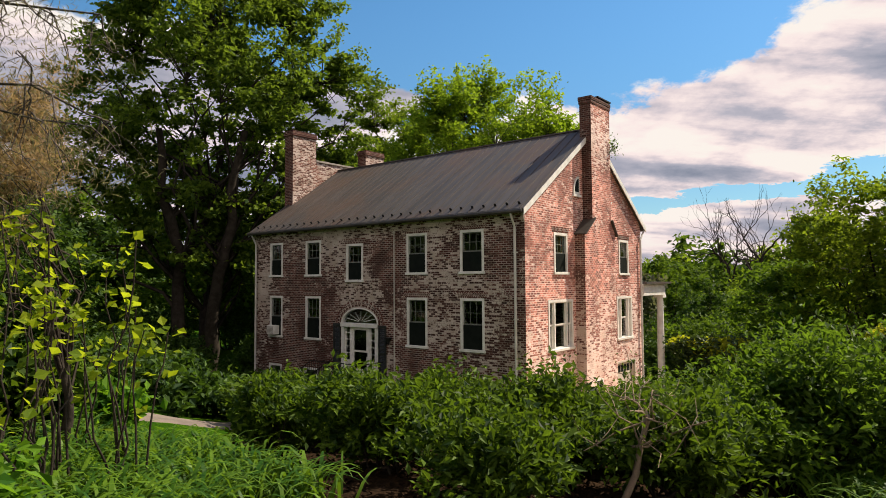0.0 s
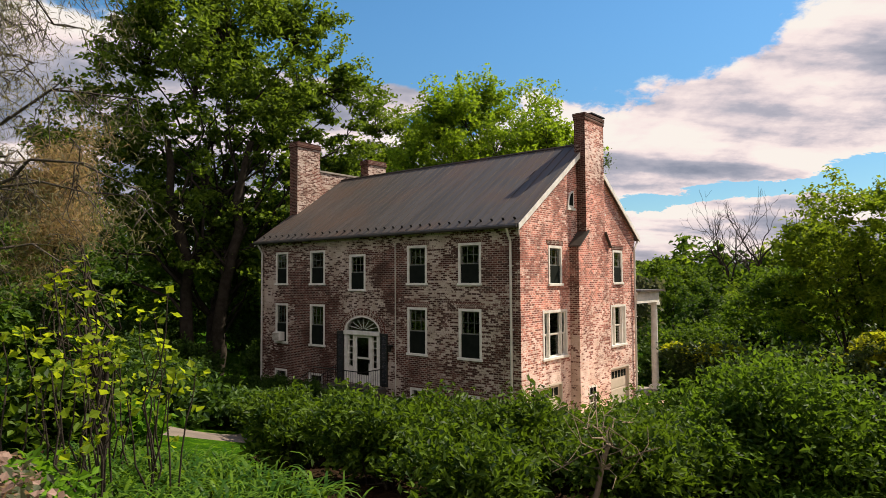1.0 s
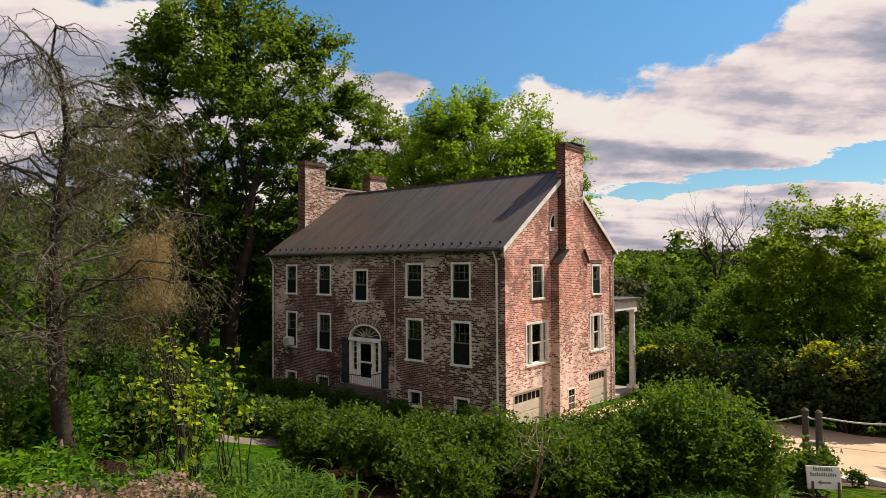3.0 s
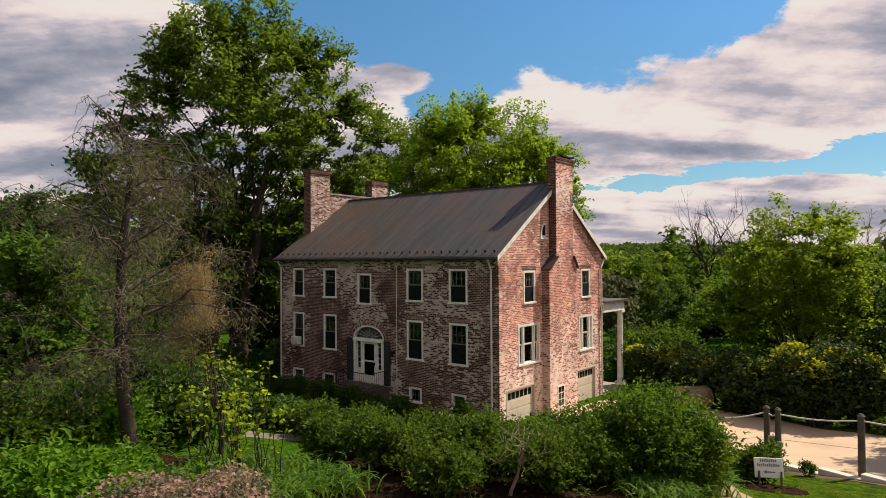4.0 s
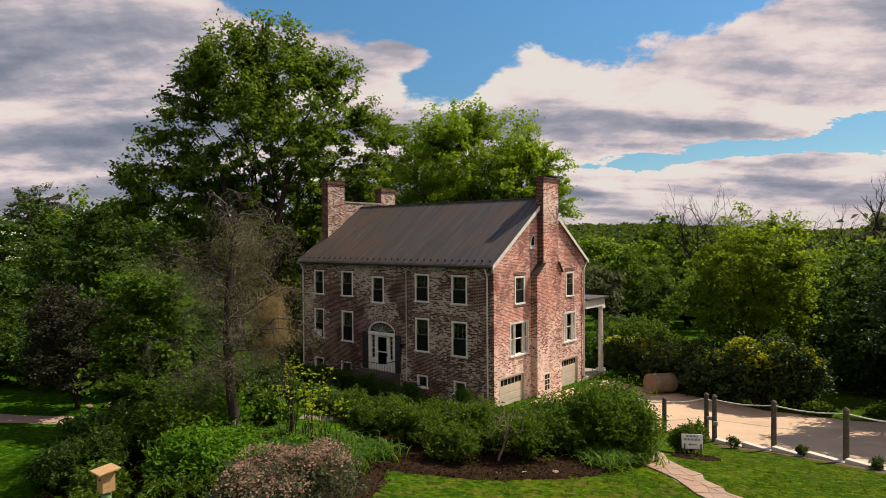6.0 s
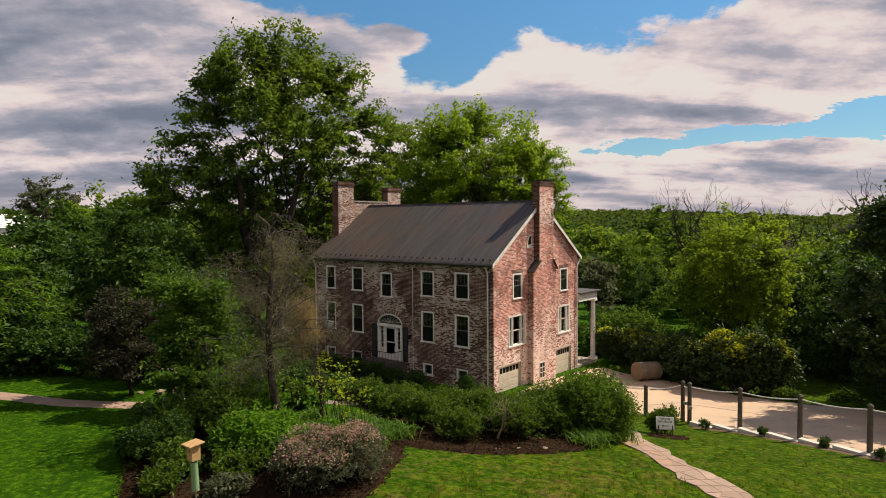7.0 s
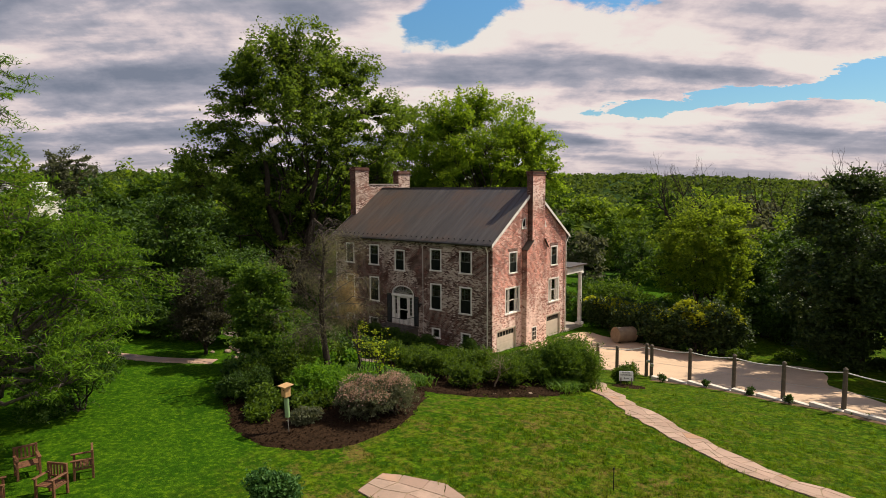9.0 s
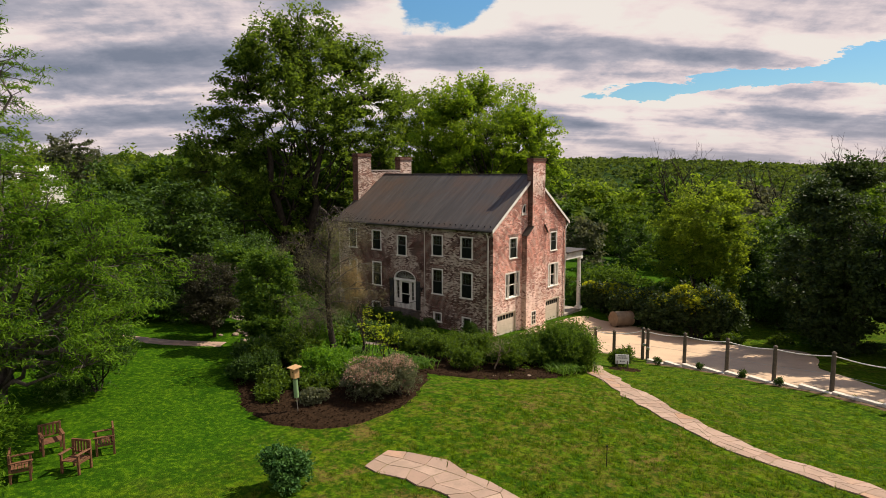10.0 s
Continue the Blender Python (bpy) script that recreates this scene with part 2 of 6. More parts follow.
BRICK_OLD_STACK = brickwork("flaking_chimney_brick", 1, 0.53, 0.75, None, (0.72, 0.60, 0.54), 0.6, (), 0.4, 0.9)
WHITE = plain("weathered_white_paint", (0.78, 0.76, 0.71), (0.62, 0.59, 0.54), 3.0, 0.55)
CREAM = plain("cream_door_paint", (0.56, 0.49, 0.41), (0.47, 0.41, 0.34), 2.0, 0.6)
# Sash colour carries the dimming of storm glass and screens over it.
SASH = plain("sash_paint_dimmed_by_screen", (0.17, 0.175, 0.155), (0.11, 0.115, 0.10), 4.0, 0.6)
BLACK = plain("black_paint", (0.02, 0.022, 0.02), (0.035, 0.035, 0.033), 4.0, 0.5)
IRON = plain("black_iron", (0.015, 0.015, 0.016), (0.03, 0.028, 0.026), 8.0, 0.5, 0.6)
# Insect screens; also laid over shallow openings to paint the darkness inside.
SCREEN = plain("insect_screen_and_dark_inside", (0.007, 0.010, 0.008), (0.012, 0.015, 0.012), 4.0, 0.8, 0, 0.2, 0.06)
GUTTER = plain("dark_gutter_metal", (0.05, 0.045, 0.04), (0.09, 0.08, 0.07), 3.0, 0.5, 0.5)
PIPE = plain("grey_white_pipe", (0.62, 0.60, 0.55), (0.48, 0.45, 0.40), 2.0, 0.5)
STEPSTONE = plain("dark_worn_step_stone", (0.055, 0.047, 0.04), (0.085, 0.072, 0.06), 2.0, 0.9, 0, 0.5)
STONE = plain("weathered_stone", (0.36, 0.31, 0.26), (0.24, 0.21, 0.18), 2.0, 0.85, 0, 0.5)
WALK = plain("stone_walk", (0.14, 0.112, 0.090), (0.21, 0.165, 0.130), 1.5, 0.9, 0, 0.5)
FLAG, f = material("flagstone", 0.85, 0, 0.25)
own = f.add("ShaderNodeObjectInfo").outputs["Random"]
stone = f.ramp(own, [(0.0, (0.27, 0.180, 0.135)), (0.3, (0.38, 0.255, 0.195)), (0.62, (0.32, 0.220, 0.170)), (0.86, (0.40, 0.280, 0.215)), (0.97, (0.38, 0.22, 0.14)), (1.0, (0.40, 0.20, 0.10))])
stone = f.mix(f.range(f.noise(f.at, 1.7, 6, 0.65), 0.40, 0.66, 0.0, 0.55), stone, (0.23, 0.17, 0.125))
stone = f.mix(f.range(f.noise(f.at, 22.0, 4, 0.7), 0.52, 0.72, 0.0, 0.4), stone, (0.17, 0.13, 0.10))
f.put(f.shader, "Base Color", stone)
bump(f, f.noise(f.at, 9.0, 5, 0.7), 0.5, 0.02)
JOINT = plain("sandy_path_joint", (0.31, 0.225, 0.16), (0.20, 0.16, 0.09), 4.0, 0.95, 0, 0.6, 0.1)
ROCK = plain("pale_rock", (0.32, 0.24, 0.18), (0.17, 0.125, 0.095), 4.0, 0.85, 0, 0.6)
KERB = plain("pale_concrete_kerb", (0.62, 0.56, 0.48), (0.48, 0.43, 0.37), 2.0, 0.85)
TIMBER = plain("weathered_post_timber", (0.075, 0.06, 0.045), (0.12, 0.095, 0.07), 8.0, 0.85, 0, 0.6)
TEAK = plain("brown_garden_timber", (0.18, 0.08, 0.04), (0.09, 0.042, 0.023), 9.0, 0.6, 0, 0.4)
PINE = plain("new_pine", (0.52, 0.33, 0.15), (0.42, 0.25, 0.11), 12.0, 0.6)
BAFFLE = plain("green_plastic_sleeve", (0.22, 0.34, 0.16), (0.17, 0.27, 0.13), 3.0, 0.45)
STEEL = plain("galvanised_steel", (0.45, 0.44, 0.41), (0.32, 0.31, 0.29), 9.0, 0.4, 0.8)
ROPE = plain("white_rope", (0.78, 0.74, 0.67), (0.62, 0.58, 0.52), 30.0, 0.8)
SIGN = plain("pale_sign_board", (0.72, 0.72, 0.68), (0.64, 0.64, 0.60), 2.0, 0.5)
INK = plain("grey_sign_ink", (0.14, 0.14, 0.14), (0.18, 0.18, 0.18), 9.0, 0.6)
TANK = plain("tan_tank_metal", (0.25, 0.185, 0.12), (0.17, 0.12, 0.08), 2.5, 0.6)
MULCH = plain("dark_bark_mulch", (0.012, 0.008, 0.005), (0.040, 0.023, 0.013), 14.0, 0.95, 0, 1.0, 0.02, 45.0)
BARK = plain("grey_brown_bark", (0.026, 0.021, 0.017), (0.055, 0.045, 0.036), 3.0, 0.95, 0, 1.0, 0.06, 22.0)
PALE_BARK = plain("silver_grey_bark", (0.12, 0.10, 0.085), (0.05, 0.042, 0.035), 4.0, 0.95, 0, 1.0, 0.1, 25.0)
FAR_WALL = plain("far_white_wall", (0.80, 0.77, 0.72), (0.70, 0.67, 0.62), 0.4, 0.7)
FAR_ROOF = plain("far_pale_roof", (0.74, 0.72, 0.68), (0.62, 0.60, 0.56), 0.6, 0.7)

GLASS, g = material("window_glass", 0.04, 0, 0.5)
g.put(g.shader, "Base Color", (0.85, 0.9, 0.88, 1))
g.put(g.shader, "Transmission Weight", 1.0)
g.put(g.shader, "IOR", 1.45)
bump(g, g.noise(g.at, 1.2, 2), 0.06, 0.02)

ROOF, r = material("weathered_tin_roof", 0.55, 0.0, 0.34)
rx, ry, rz = r.split(r.at)[0:3]
sheets = r.noise(r.join(r.math("MULTIPLY", rx, 2.2), r.math("MULTIPLY", ry, 0.25)), 1.0, 5, 0.65)
rust = r.noise(r.at, 0.35, 5, 0.6, 0.5)
tin = r.mix(r.range(sheets, 0.3, 0.7), (0.050, 0.044, 0.042), (0.086, 0.075, 0.070))
tin = r.mix(r.math("MULTIPLY", r.range(rust, 0.45, 0.68), 0.7), tin, (0.098, 0.062, 0.044))
r.put(r.shader, "Base Color", tin)
bump(r, r.math("ADD", r.noise(r.at, 1.4, 3), r.math("MULTIPLY", r.noise(r.at, 30, 2), 0.2)), 0.25, 0.03)

CONCRETE, c = material("sandy_driveway", 0.9, 0, 0.2)
tint = c.mix(c.range(c.noise(c.at, 0.35, 6, 0.62), 0.36, 0.66), (0.56, 0.395, 0.265), (0.44, 0.315, 0.215))
c.put(c.shader, "Base Color", c.mix(c.math("MULTIPLY", c.range(c.noise(c.at, 40, 2), 0.4, 0.7), 0.3), tint, (0.24, 0.20, 0.17)))
bump(c, c.noise(c.at, 35, 3), 0.4, 0.01)

def turf(q, at):
    """Mown grass: lush beside the house walk, thin with straw and bare earth over the open part."""
    mottle, clumps, wide = q.noise(at, 1.1, 6, 0.65), q.noise(at, 2.6, 6, 0.72), q.noise(at, 0.16, 4, 0.5)
    x, y = q.split(at)[0:2]
    green = q.mix(q.range(mottle, 0.36, 0.64), (0.042, 0.088, 0.003), (0.112, 0.152, 0.005))
    green = q.mix(q.math("MULTIPLY", q.range(clumps, 0.42, 0.58), 0.92), green, (0.022, 0.060, 0.002))
    lush = q.range(q.math("ADD", x, q.math("MULTIPLY", wide, 5.0)), 13.5, 10.0)
    green = q.mix(lush, green, q.mix(q.range(mottle, 0.35, 0.65), (0.020, 0.072, 0.002), (0.044, 0.112, 0.003)))
    away = q.math("POWER", q.math("ADD", q.math("POWER", q.math("ADD", x, -14.5), 2.0), q.math("POWER", q.math("ADD", y, 19.5), 2.0)), 0.5)
    thin = q.math("MULTIPLY", q.range(away, 5.0, 10.0, 1.0, 0.35), q.math("SUBTRACT", 1.0, q.math("MULTIPLY", lush, 0.9)))
    straw = q.math("MULTIPLY", q.range(q.math("ADD", q.noise(at, 1.9, 6, 0.7, 0.3), q.math("MULTIPLY", wide, 0.25)), 0.60, 0.71), thin)
    green = q.mix(q.math("MULTIPLY", straw, 0.65), green, (0.160, 0.125, 0.022))
    bare = q.math("MULTIPLY", q.range(q.noise(at, 0.9, 6, 0.72, 0.4), 0.54, 0.625), thin)
    return q.mix(q.math("MULTIPLY", bare, 0.8), green, (0.185, 0.105, 0.040)), mottle


GROUND, q = material("lawn", 0.95, 0, 0.02)
green, mottle = turf(q, q.at)
blades, tufts = q.noise(q.at, 28.0, 3, 0.7), q.noise(q.at, 5.5, 5, 0.75)
green = q.mix(q.range(tufts, 0.40, 0.52, 0.75, 0.0), green, (0.016, 0.046, 0.002))
green = q.mix(q.range(tufts, 0.52, 0.63, 0.0, 0.75), green, (0.115, 0.205, 0.006))
green = q.mix(q.math("MULTIPLY", q.range(blades, 0.35, 0.7), 0.5), green, (0.020, 0.050, 0.004))
gx, gy, gz = q.split(q.at)[0:3]
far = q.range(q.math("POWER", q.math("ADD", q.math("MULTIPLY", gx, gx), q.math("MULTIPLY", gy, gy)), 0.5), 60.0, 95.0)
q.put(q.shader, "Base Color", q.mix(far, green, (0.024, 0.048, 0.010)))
bump(q, q.math("ADD", blades, mottle), 0.9, 0.05)

GRASS, q = material("grass_blades", 0.8, 0, 0.1)
own = q.add("ShaderNodeNewGeometry").outputs["Random Per Island"]
green = q.mix(q.math("MULTIPLY", own, 0.5), turf(q, q.at)[0], (0.085, 0.145, 0.005))
q.put(q.shader, "Base Color", green)
through_blade = q.add("ShaderNodeBsdfTranslucent")
q.put(through_blade, "Color", q.mix(0.5, green, (0.17, 0.28, 0.008)))
both = q.add("ShaderNodeMixShader")
q.put(both, 0, 0.6)
q.put(both, 1, q.shader.outputs[0])
q.put(both, 2, through_blade.outputs[0])
q.put(q.tree.nodes["Material Output"], 0, both.outputs[0])

MAPLE = foliage("maple_leaves", (0.018, 0.052, 0.006), (0.112, 0.185, 0.015), 0.44)
FRESH = foliage("fresh_spring_leaves", (0.050, 0.105, 0.011), (0.17, 0.245, 0.02), 0.52)
YELLOW = foliage("yellow_green_leaves", (0.12, 0.165, 0.01), (0.32, 0.34, 0.02), 0.6)
DEEP = foliage("deep_green_leaves", (0.015, 0.041, 0.007), (0.064, 0.122, 0.013), 0.36, 0.6, 0.22)
HEDGE = foliage("hedge_leaves", (0.009, 0.029, 0.004), (0.104, 0.172, 0.013), 0.42, 0.55, 0.16)
BROADLEAF = foliage("fresh_round_hedge_leaves", (0.012, 0.039, 0.006), (0.112, 0.192, 0.016), 0.5, 0.55, 0.16)
ASH = foliage("sunlit_ash_leaves", (0.030, 0.074, 0.008), (0.205, 0.280, 0.020), 0.58)
PURPLE = foliage("dark_purplish_leaves", (0.030, 0.030, 0.020), (0.060, 0.058, 0.034), 0.3)
BROWN = foliage("brown_dying_needles", (0.070, 0.060, 0.036), (0.370, 0.265, 0.165), 0.5, 0.8, 0.1)
GREYTWIG = foliage("grey_green_fine_sprays", (0.055, 0.058, 0.034), (0.235, 0.220, 0.140), 0.42, 0.9, 0.05)
BLUISH = foliage("grey_green_lawn_shrub_leaves", (0.022, 0.075, 0.014), (0.085, 0.18, 0.045), 0.3)
HOLLY = foliage("dark_holly_leaves", (0.015, 0.032, 0.010), (0.054, 0.088, 0.018), 0.25, 0.6, 0.24)
SOIL = plain("bare_brown_soil", (0.16, 0.105, 0.062), (0.09, 0.06, 0.036), 3.0, 0.95, 0, 0.7, 0.1)
LILY = foliage("daylily_blades", (0.026, 0.080, 0.006), (0.125, 0.220, 0.015), 0.40, 0.5, 0.2)
PINK = foliage("faded_pink_flowers", (0.20, 0.125, 0.10), (0.40, 0.27, 0.225), 0.4, 0.8)
GREYLEAF = foliage("grey_green_leaves", (0.06, 0.075, 0.04), (0.13, 0.14, 0.085), 0.35, 0.7)
WOODS = foliage("far_wood_leaves", (0.016, 0.042, 0.010), (0.105, 0.150, 0.024), 0.35, 0.8, 0.1, 0.09)
BEDLEAF = foliage("bright_bed_leaves", (0.026, 0.085, 0.006), (0.145, 0.285, 0.018), 0.5)
WHORL = foliage("whorled_yellow_green_leaves", (0.12, 0.19, 0.010), (0.33, 0.40, 0.020), 0.62)
HEMLOCK = foliage("hemlock_sprays", (0.010, 0.036, 0.005), (0.138, 0.250, 0.018), 0.45, 0.8, 0.08, 1.1)
DOGWOOD = foliage("bright_dogwood_leaves", (0.020, 0.060, 0.008), (0.110, 0.190, 0.018), 0.45)
CROWN = foliage("big_maple_leaves", (0.020, 0.050, 0.010), (0.150, 0.225, 0.024), 0.48)
DRYWOOD = plain("pale_dry_wood", (0.30, 0.225, 0.155), (0.19, 0.145, 0.105), 6.0, 0.9, 0, 0.6, 0.1)
SPRING = foliage("sunlit_spring_leaves", (0.070, 0.142, 0.010), (0.215, 0.315, 0.021), 0.62)


# ---- building kit ----
def mesh_object(name, bm, mat):
    me = bpy.data.meshes.new(name)
    bm.to_mesh(me)
    bm.free()
    me.materials.append(mat)
    return new(name, me)


def raw(name, verts, faces, mat, smooth=False):
    me = bpy.data.meshes.new(name)
    me.from_pydata(verts, [], faces)
    me.materials.append(mat)
    if smooth:
        me.polygons.foreach_set("use_smooth", [True] * len(me.polygons))
    return me


def thing(name, at, label, category, group="", kind=""):
    ob = new(name)
    ob.location = at
    ob.empty_display_size = 0.2
    return tagged(ob, label, category, group, kind)


def under(ob, parent):
    """Makes ob, built in world coordinates, a part of parent."""
    ob.parent = parent
    if not parent.parent:
        ob.matrix_parent_inverse = Matrix.Translation(parent.location).inverted()
    return ob


def part(name, bm, mat, parent, label=""):
    return tagged(under(mesh_object(name, bm, mat), parent), label)


def box(bm, x0, x1, y0, y1, z0, z1, bevel=0.0):
    m = Matrix.Translation(((x0 + x1) / 2, (y0 + y1) / 2, (z0 + z1) / 2)) @ Matrix.Diagonal((abs(x1 - x0), abs(y1 - y0), abs(z1 - z0), 1))
    made = bmesh.ops.create_cube(bm, size=1, matrix=m)["verts"]
    if bevel:
        edges = {e for v in made for e in v.link_edges}
        bmesh.ops.bevel(bm, geom=list(edges), offset=bevel, segments=1, affect="EDGES")
    return bm


def boxes(*all_of_them, bevel=0.0):
    bm = bmesh.new()
    for b in all_of_them:
        box(bm, *b, bevel=bevel)
    return bm


def rod(bm, a, b, r, r2=None, sides=8, caps=True):
    a, b = Vector(a), Vector(b)
    d = b - a
    m = Matrix.Translation((a + b) / 2) @ d.to_track_quat("Z", "Y").to_matrix().to_4x4()
    bmesh.ops.create_cone(bm, cap_ends=caps, segments=sides, radius1=r, radius2=r if r2 is None else r2, depth=d.length, matrix=m)
    return bm


def prism(points, lo, hi, axis):
    """A solid from an outline in the two other axes, between lo and hi along the axis."""
    bm = bmesh.new()
    place = {0: lambda a, b, c: (c, a, b), 1: lambda a, b, c: (a, c, b), 2: lambda a, b, c: (a, b, c)}[axis]
    ends = [[bm.verts.new(place(a, b, c)) for a, b in points] for c in (lo, hi)]
    bm.faces.new(ends[0])
    bm.faces.new(ends[1][::-1])
    k = len(points)
    for i in range(k):
        bm.faces.new((ends[0][i], ends[0][(i + 1) % k], ends[1][(i + 1) % k], ends[1][i]))
    bmesh.ops.recalc_face_normals(bm, faces=bm.faces)
    return bm


def pierced(a0, a1, z0, z1, holes, place, thick):
    """A wall from a0 to a1 and z0 to z1 with openings through it. place(a, depth, z) gives the world's point."""
    bm = bmesh.new()
    xs = sorted({a0, a1, *(v for h in holes for v in h[:2])})
    zs = sorted({z0, z1, *(v for h in holes for v in h[2:])})
    open_at = lambda i, k: not (0 <= i < len(xs) - 1 and 0 <= k < len(zs) - 1) or any(h[0] <= (xs[i] + xs[i + 1]) / 2 <= h[1] and h[2] <= (zs[k] + zs[k + 1]) / 2 <= h[3] for h in holes)
    quad = lambda *p: bm.faces.new([bm.verts.new(place(*v)) for v in p])
    for i in range(len(xs) - 1):
        for k in range(len(zs) - 1):
            if open_at(i, k):
                continue
            a, b, c, d = xs[i], xs[i + 1], zs[k], zs[k + 1]
            for depth in (0, thick):
                quad((a, depth, c), (b, depth, c), (b, depth, d), (a, depth, d))
            for dead, p, q_ in ((open_at(i - 1, k), (a, c), (a, d)), (open_at(i + 1, k), (b, c), (b, d)), (open_at(i, k - 1), (a, c), (b, c)), (open_at(i, k + 1), (a, d), (b, d))):
                if dead:
                    quad((p[0], 0, p[1]), (q_[0], 0, q_[1]), (q_[0], thick, q_[1]), (p[0], thick, p[1]))
    bmesh.ops.remove_doubles(bm, verts=bm.verts, dist=0.0005)
    bmesh.ops.recalc_face_normals(bm, faces=bm.faces)
    return bm


# ---- the lie of the land ----
def smooth_step(a, b, v):
    s = np.clip((v - a) / (b - a), 0, 1)
    return s * s * (3 - 2 * s)


def land(x, y):
    x, y = np.asarray(x, float), np.asarray(y, float)
    open_side = np.interp(y, [-60, -30, -23, -18, -12, -7, -2, 3, 10, 20, 40, 80], [4.3, 4.1, 3.9, 3.7, 3.0, 2.35, 1.6, 1.05, 0.55, 0.1, -1.2, -4])
    by_house = np.interp(y, [-60, -30, -23, -18, -14, -9.5, -5, -1.5, 12, 20, 40, 80], [4.3, 4.1, 3.9, 3.7, 3.2, 2.1, 1.1, 0.4, 0.05, 0.0, -1.2, -4])
    z = open_side + (by_house - open_side) * smooth_step(9.5, 2.0, x)
    tilt_ = np.interp(x, [2, 5, 8, 11.3, 14, 16.5, 19, 21.5, 26, 60], [0, -0.25, -0.5, -0.5, -0.18, 0.02, 0.12, 0.42, 0.6, 0.6])
    z = z + tilt_ * smooth_step(-9.0, -2.0, y) * (1 - smooth_step(12.0, 24.0, y))
    r = np.hypot(x, y)
    valley = -9 + 3 * np.sin(x * 0.011 + 1.0) * np.cos(y * 0.013)
    ridge = 19 + 7 * np.sin(x * 0.004 + 0.6) + 5 * np.sin(x * 0.0091 + y * 0.006) - np.clip(x + 320, -120, 340) * 0.04
    outer = valley + (ridge - valley) * smooth_step(260, 800, r)
    return z + (outer - z) * smooth_step(60, 190, r)


def floor_at(x, y):
    return float(land(x, y))

# ---- ground, driveway, paths, beds ----
def steps(*runs):
    out = []
    for a, b, s in runs:
        out += list(np.arange(a, b, s))
    return np.array(out + [runs[-1][1]])


gxs = steps((-2600, -400, 110), (-400, -100, 20), (-100, -30, 4), (-30, 40, 0.8), (40, 110, 5), (110, 400, 20), (400, 2600, 110))
gys = steps((-900, -100, 80), (-100, -45, 5), (-45, 20, 0.8), (20, 110, 4), (110, 400, 20), (400, 2600, 110))
mx, my = np.meshgrid(gxs, gys)
mz = land(mx, my) + 0.0
w_, h_ = len(gxs), len(gys)
idx = np.arange(w_ * h_).reshape(h_, w_)
quads = np.stack([idx[:-1, :-1], idx[:-1, 1:], idx[1:, 1:], idx[1:, :-1]], -1).reshape(-1, 4)
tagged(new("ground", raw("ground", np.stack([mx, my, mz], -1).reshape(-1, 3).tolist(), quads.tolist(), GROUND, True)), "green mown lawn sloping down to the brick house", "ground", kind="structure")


def outline(points, per=10, rough=0.0, seed=0):
    """A closed smooth line through the points."""
    rng, k, out = np.random.default_rng(seed), len(points), []
    p = np.array(points, float)
    for i in range(k):
        a, b, c, d = p[i - 1], p[i], p[(i + 1) % k], p[(i + 2) % k]
        for s in np.arange(per) / per:
            out.append(0.5 * (2 * b + (c - a) * s + (2 * a - 5 * b + 4 * c - d) * s * s + (3 * b - a - 3 * c + d) * s**3))
    return np.array(out) + rng.normal(0, rough, (len(out), 2))


def spread(name, points, lift, mat, label, category, rings=14, rough=0.03, seed=0, lumps=0.0):
    """A sheet of made ground inside an outline, following the land."""
    rim = outline(points, 10, rough, seed)
    mid, k = rim.mean(0), len(rim)
    rng = np.random.default_rng(seed + 9)
    verts, faces = [], []
    for i in range(rings + 1):
        f = (i / rings) ** 0.8
        xy = mid + (rim - mid) * f
        z = land(xy[:, 0], xy[:, 1]) + lift * (1 if i < rings else -1.5) + (rng.normal(0, lumps, k) if i < rings else 0)
        verts += np.column_stack([xy, z]).tolist()
    for i in range(rings):
        for j in range(k):
            a, b = i * k + j, i * k + (j + 1) % k
            faces.append((a, b, b + k, a + k))
    return tagged(new(name, raw(name, verts, faces, mat, True)), label, category, kind="structure")


def line_through(points, step=0.25):
    p, out = np.array(points, float), []
    p = np.vstack([2 * p[0] - p[1], p, 2 * p[-1] - p[-2]])
    for i in range(1, len(p) - 2):
        a, b, c, d = p[i - 1 : i + 3]
        for s in np.linspace(0, 1, max(2, int(np.linalg.norm(c - b) / step)), endpoint=False):
            out.append(0.5 * (2 * b + (c - a) * s + (2 * a - 5 * b + 4 * c - d) * s * s + (3 * b - a - 3 * c + d) * s**3))
    return np.array(out + [p[-2]])


def ribbon(name, points, width, lift, mat, label, category, seed=0, rough=0.04):
    rng, mid = np.random.default_rng(seed), line_through(points)
    way_ = np.gradient(mid, axis=0)
    across = np.column_stack([-way_[:, 1], way_[:, 0]]) / np.linalg.norm(way_, axis=1)[:, None]
    cols, verts = 7, []
    for c_ in np.linspace(-0.5, 0.5, cols):
        xy = mid + across * (c_ * width + (rng.normal(0, rough, (len(mid), 1)) if abs(c_) > 0.4 else 0))
        verts.append(np.column_stack([xy, land(xy[:, 0], xy[:, 1]) + (lift if abs(c_) < 0.49 else -0.03)]))
    verts, k = np.array(verts), len(mid)
    faces = [(c_ * k + i, c_ * k + i + 1, (c_ + 1) * k + i + 1, (c_ + 1) * k + i) for c_ in range(cols - 1) for i in range(k - 1)]
    return tagged(new(name, raw(name, verts.reshape(-1, 3).tolist(), faces, mat, True)), label, category, kind="structure"), mid, across


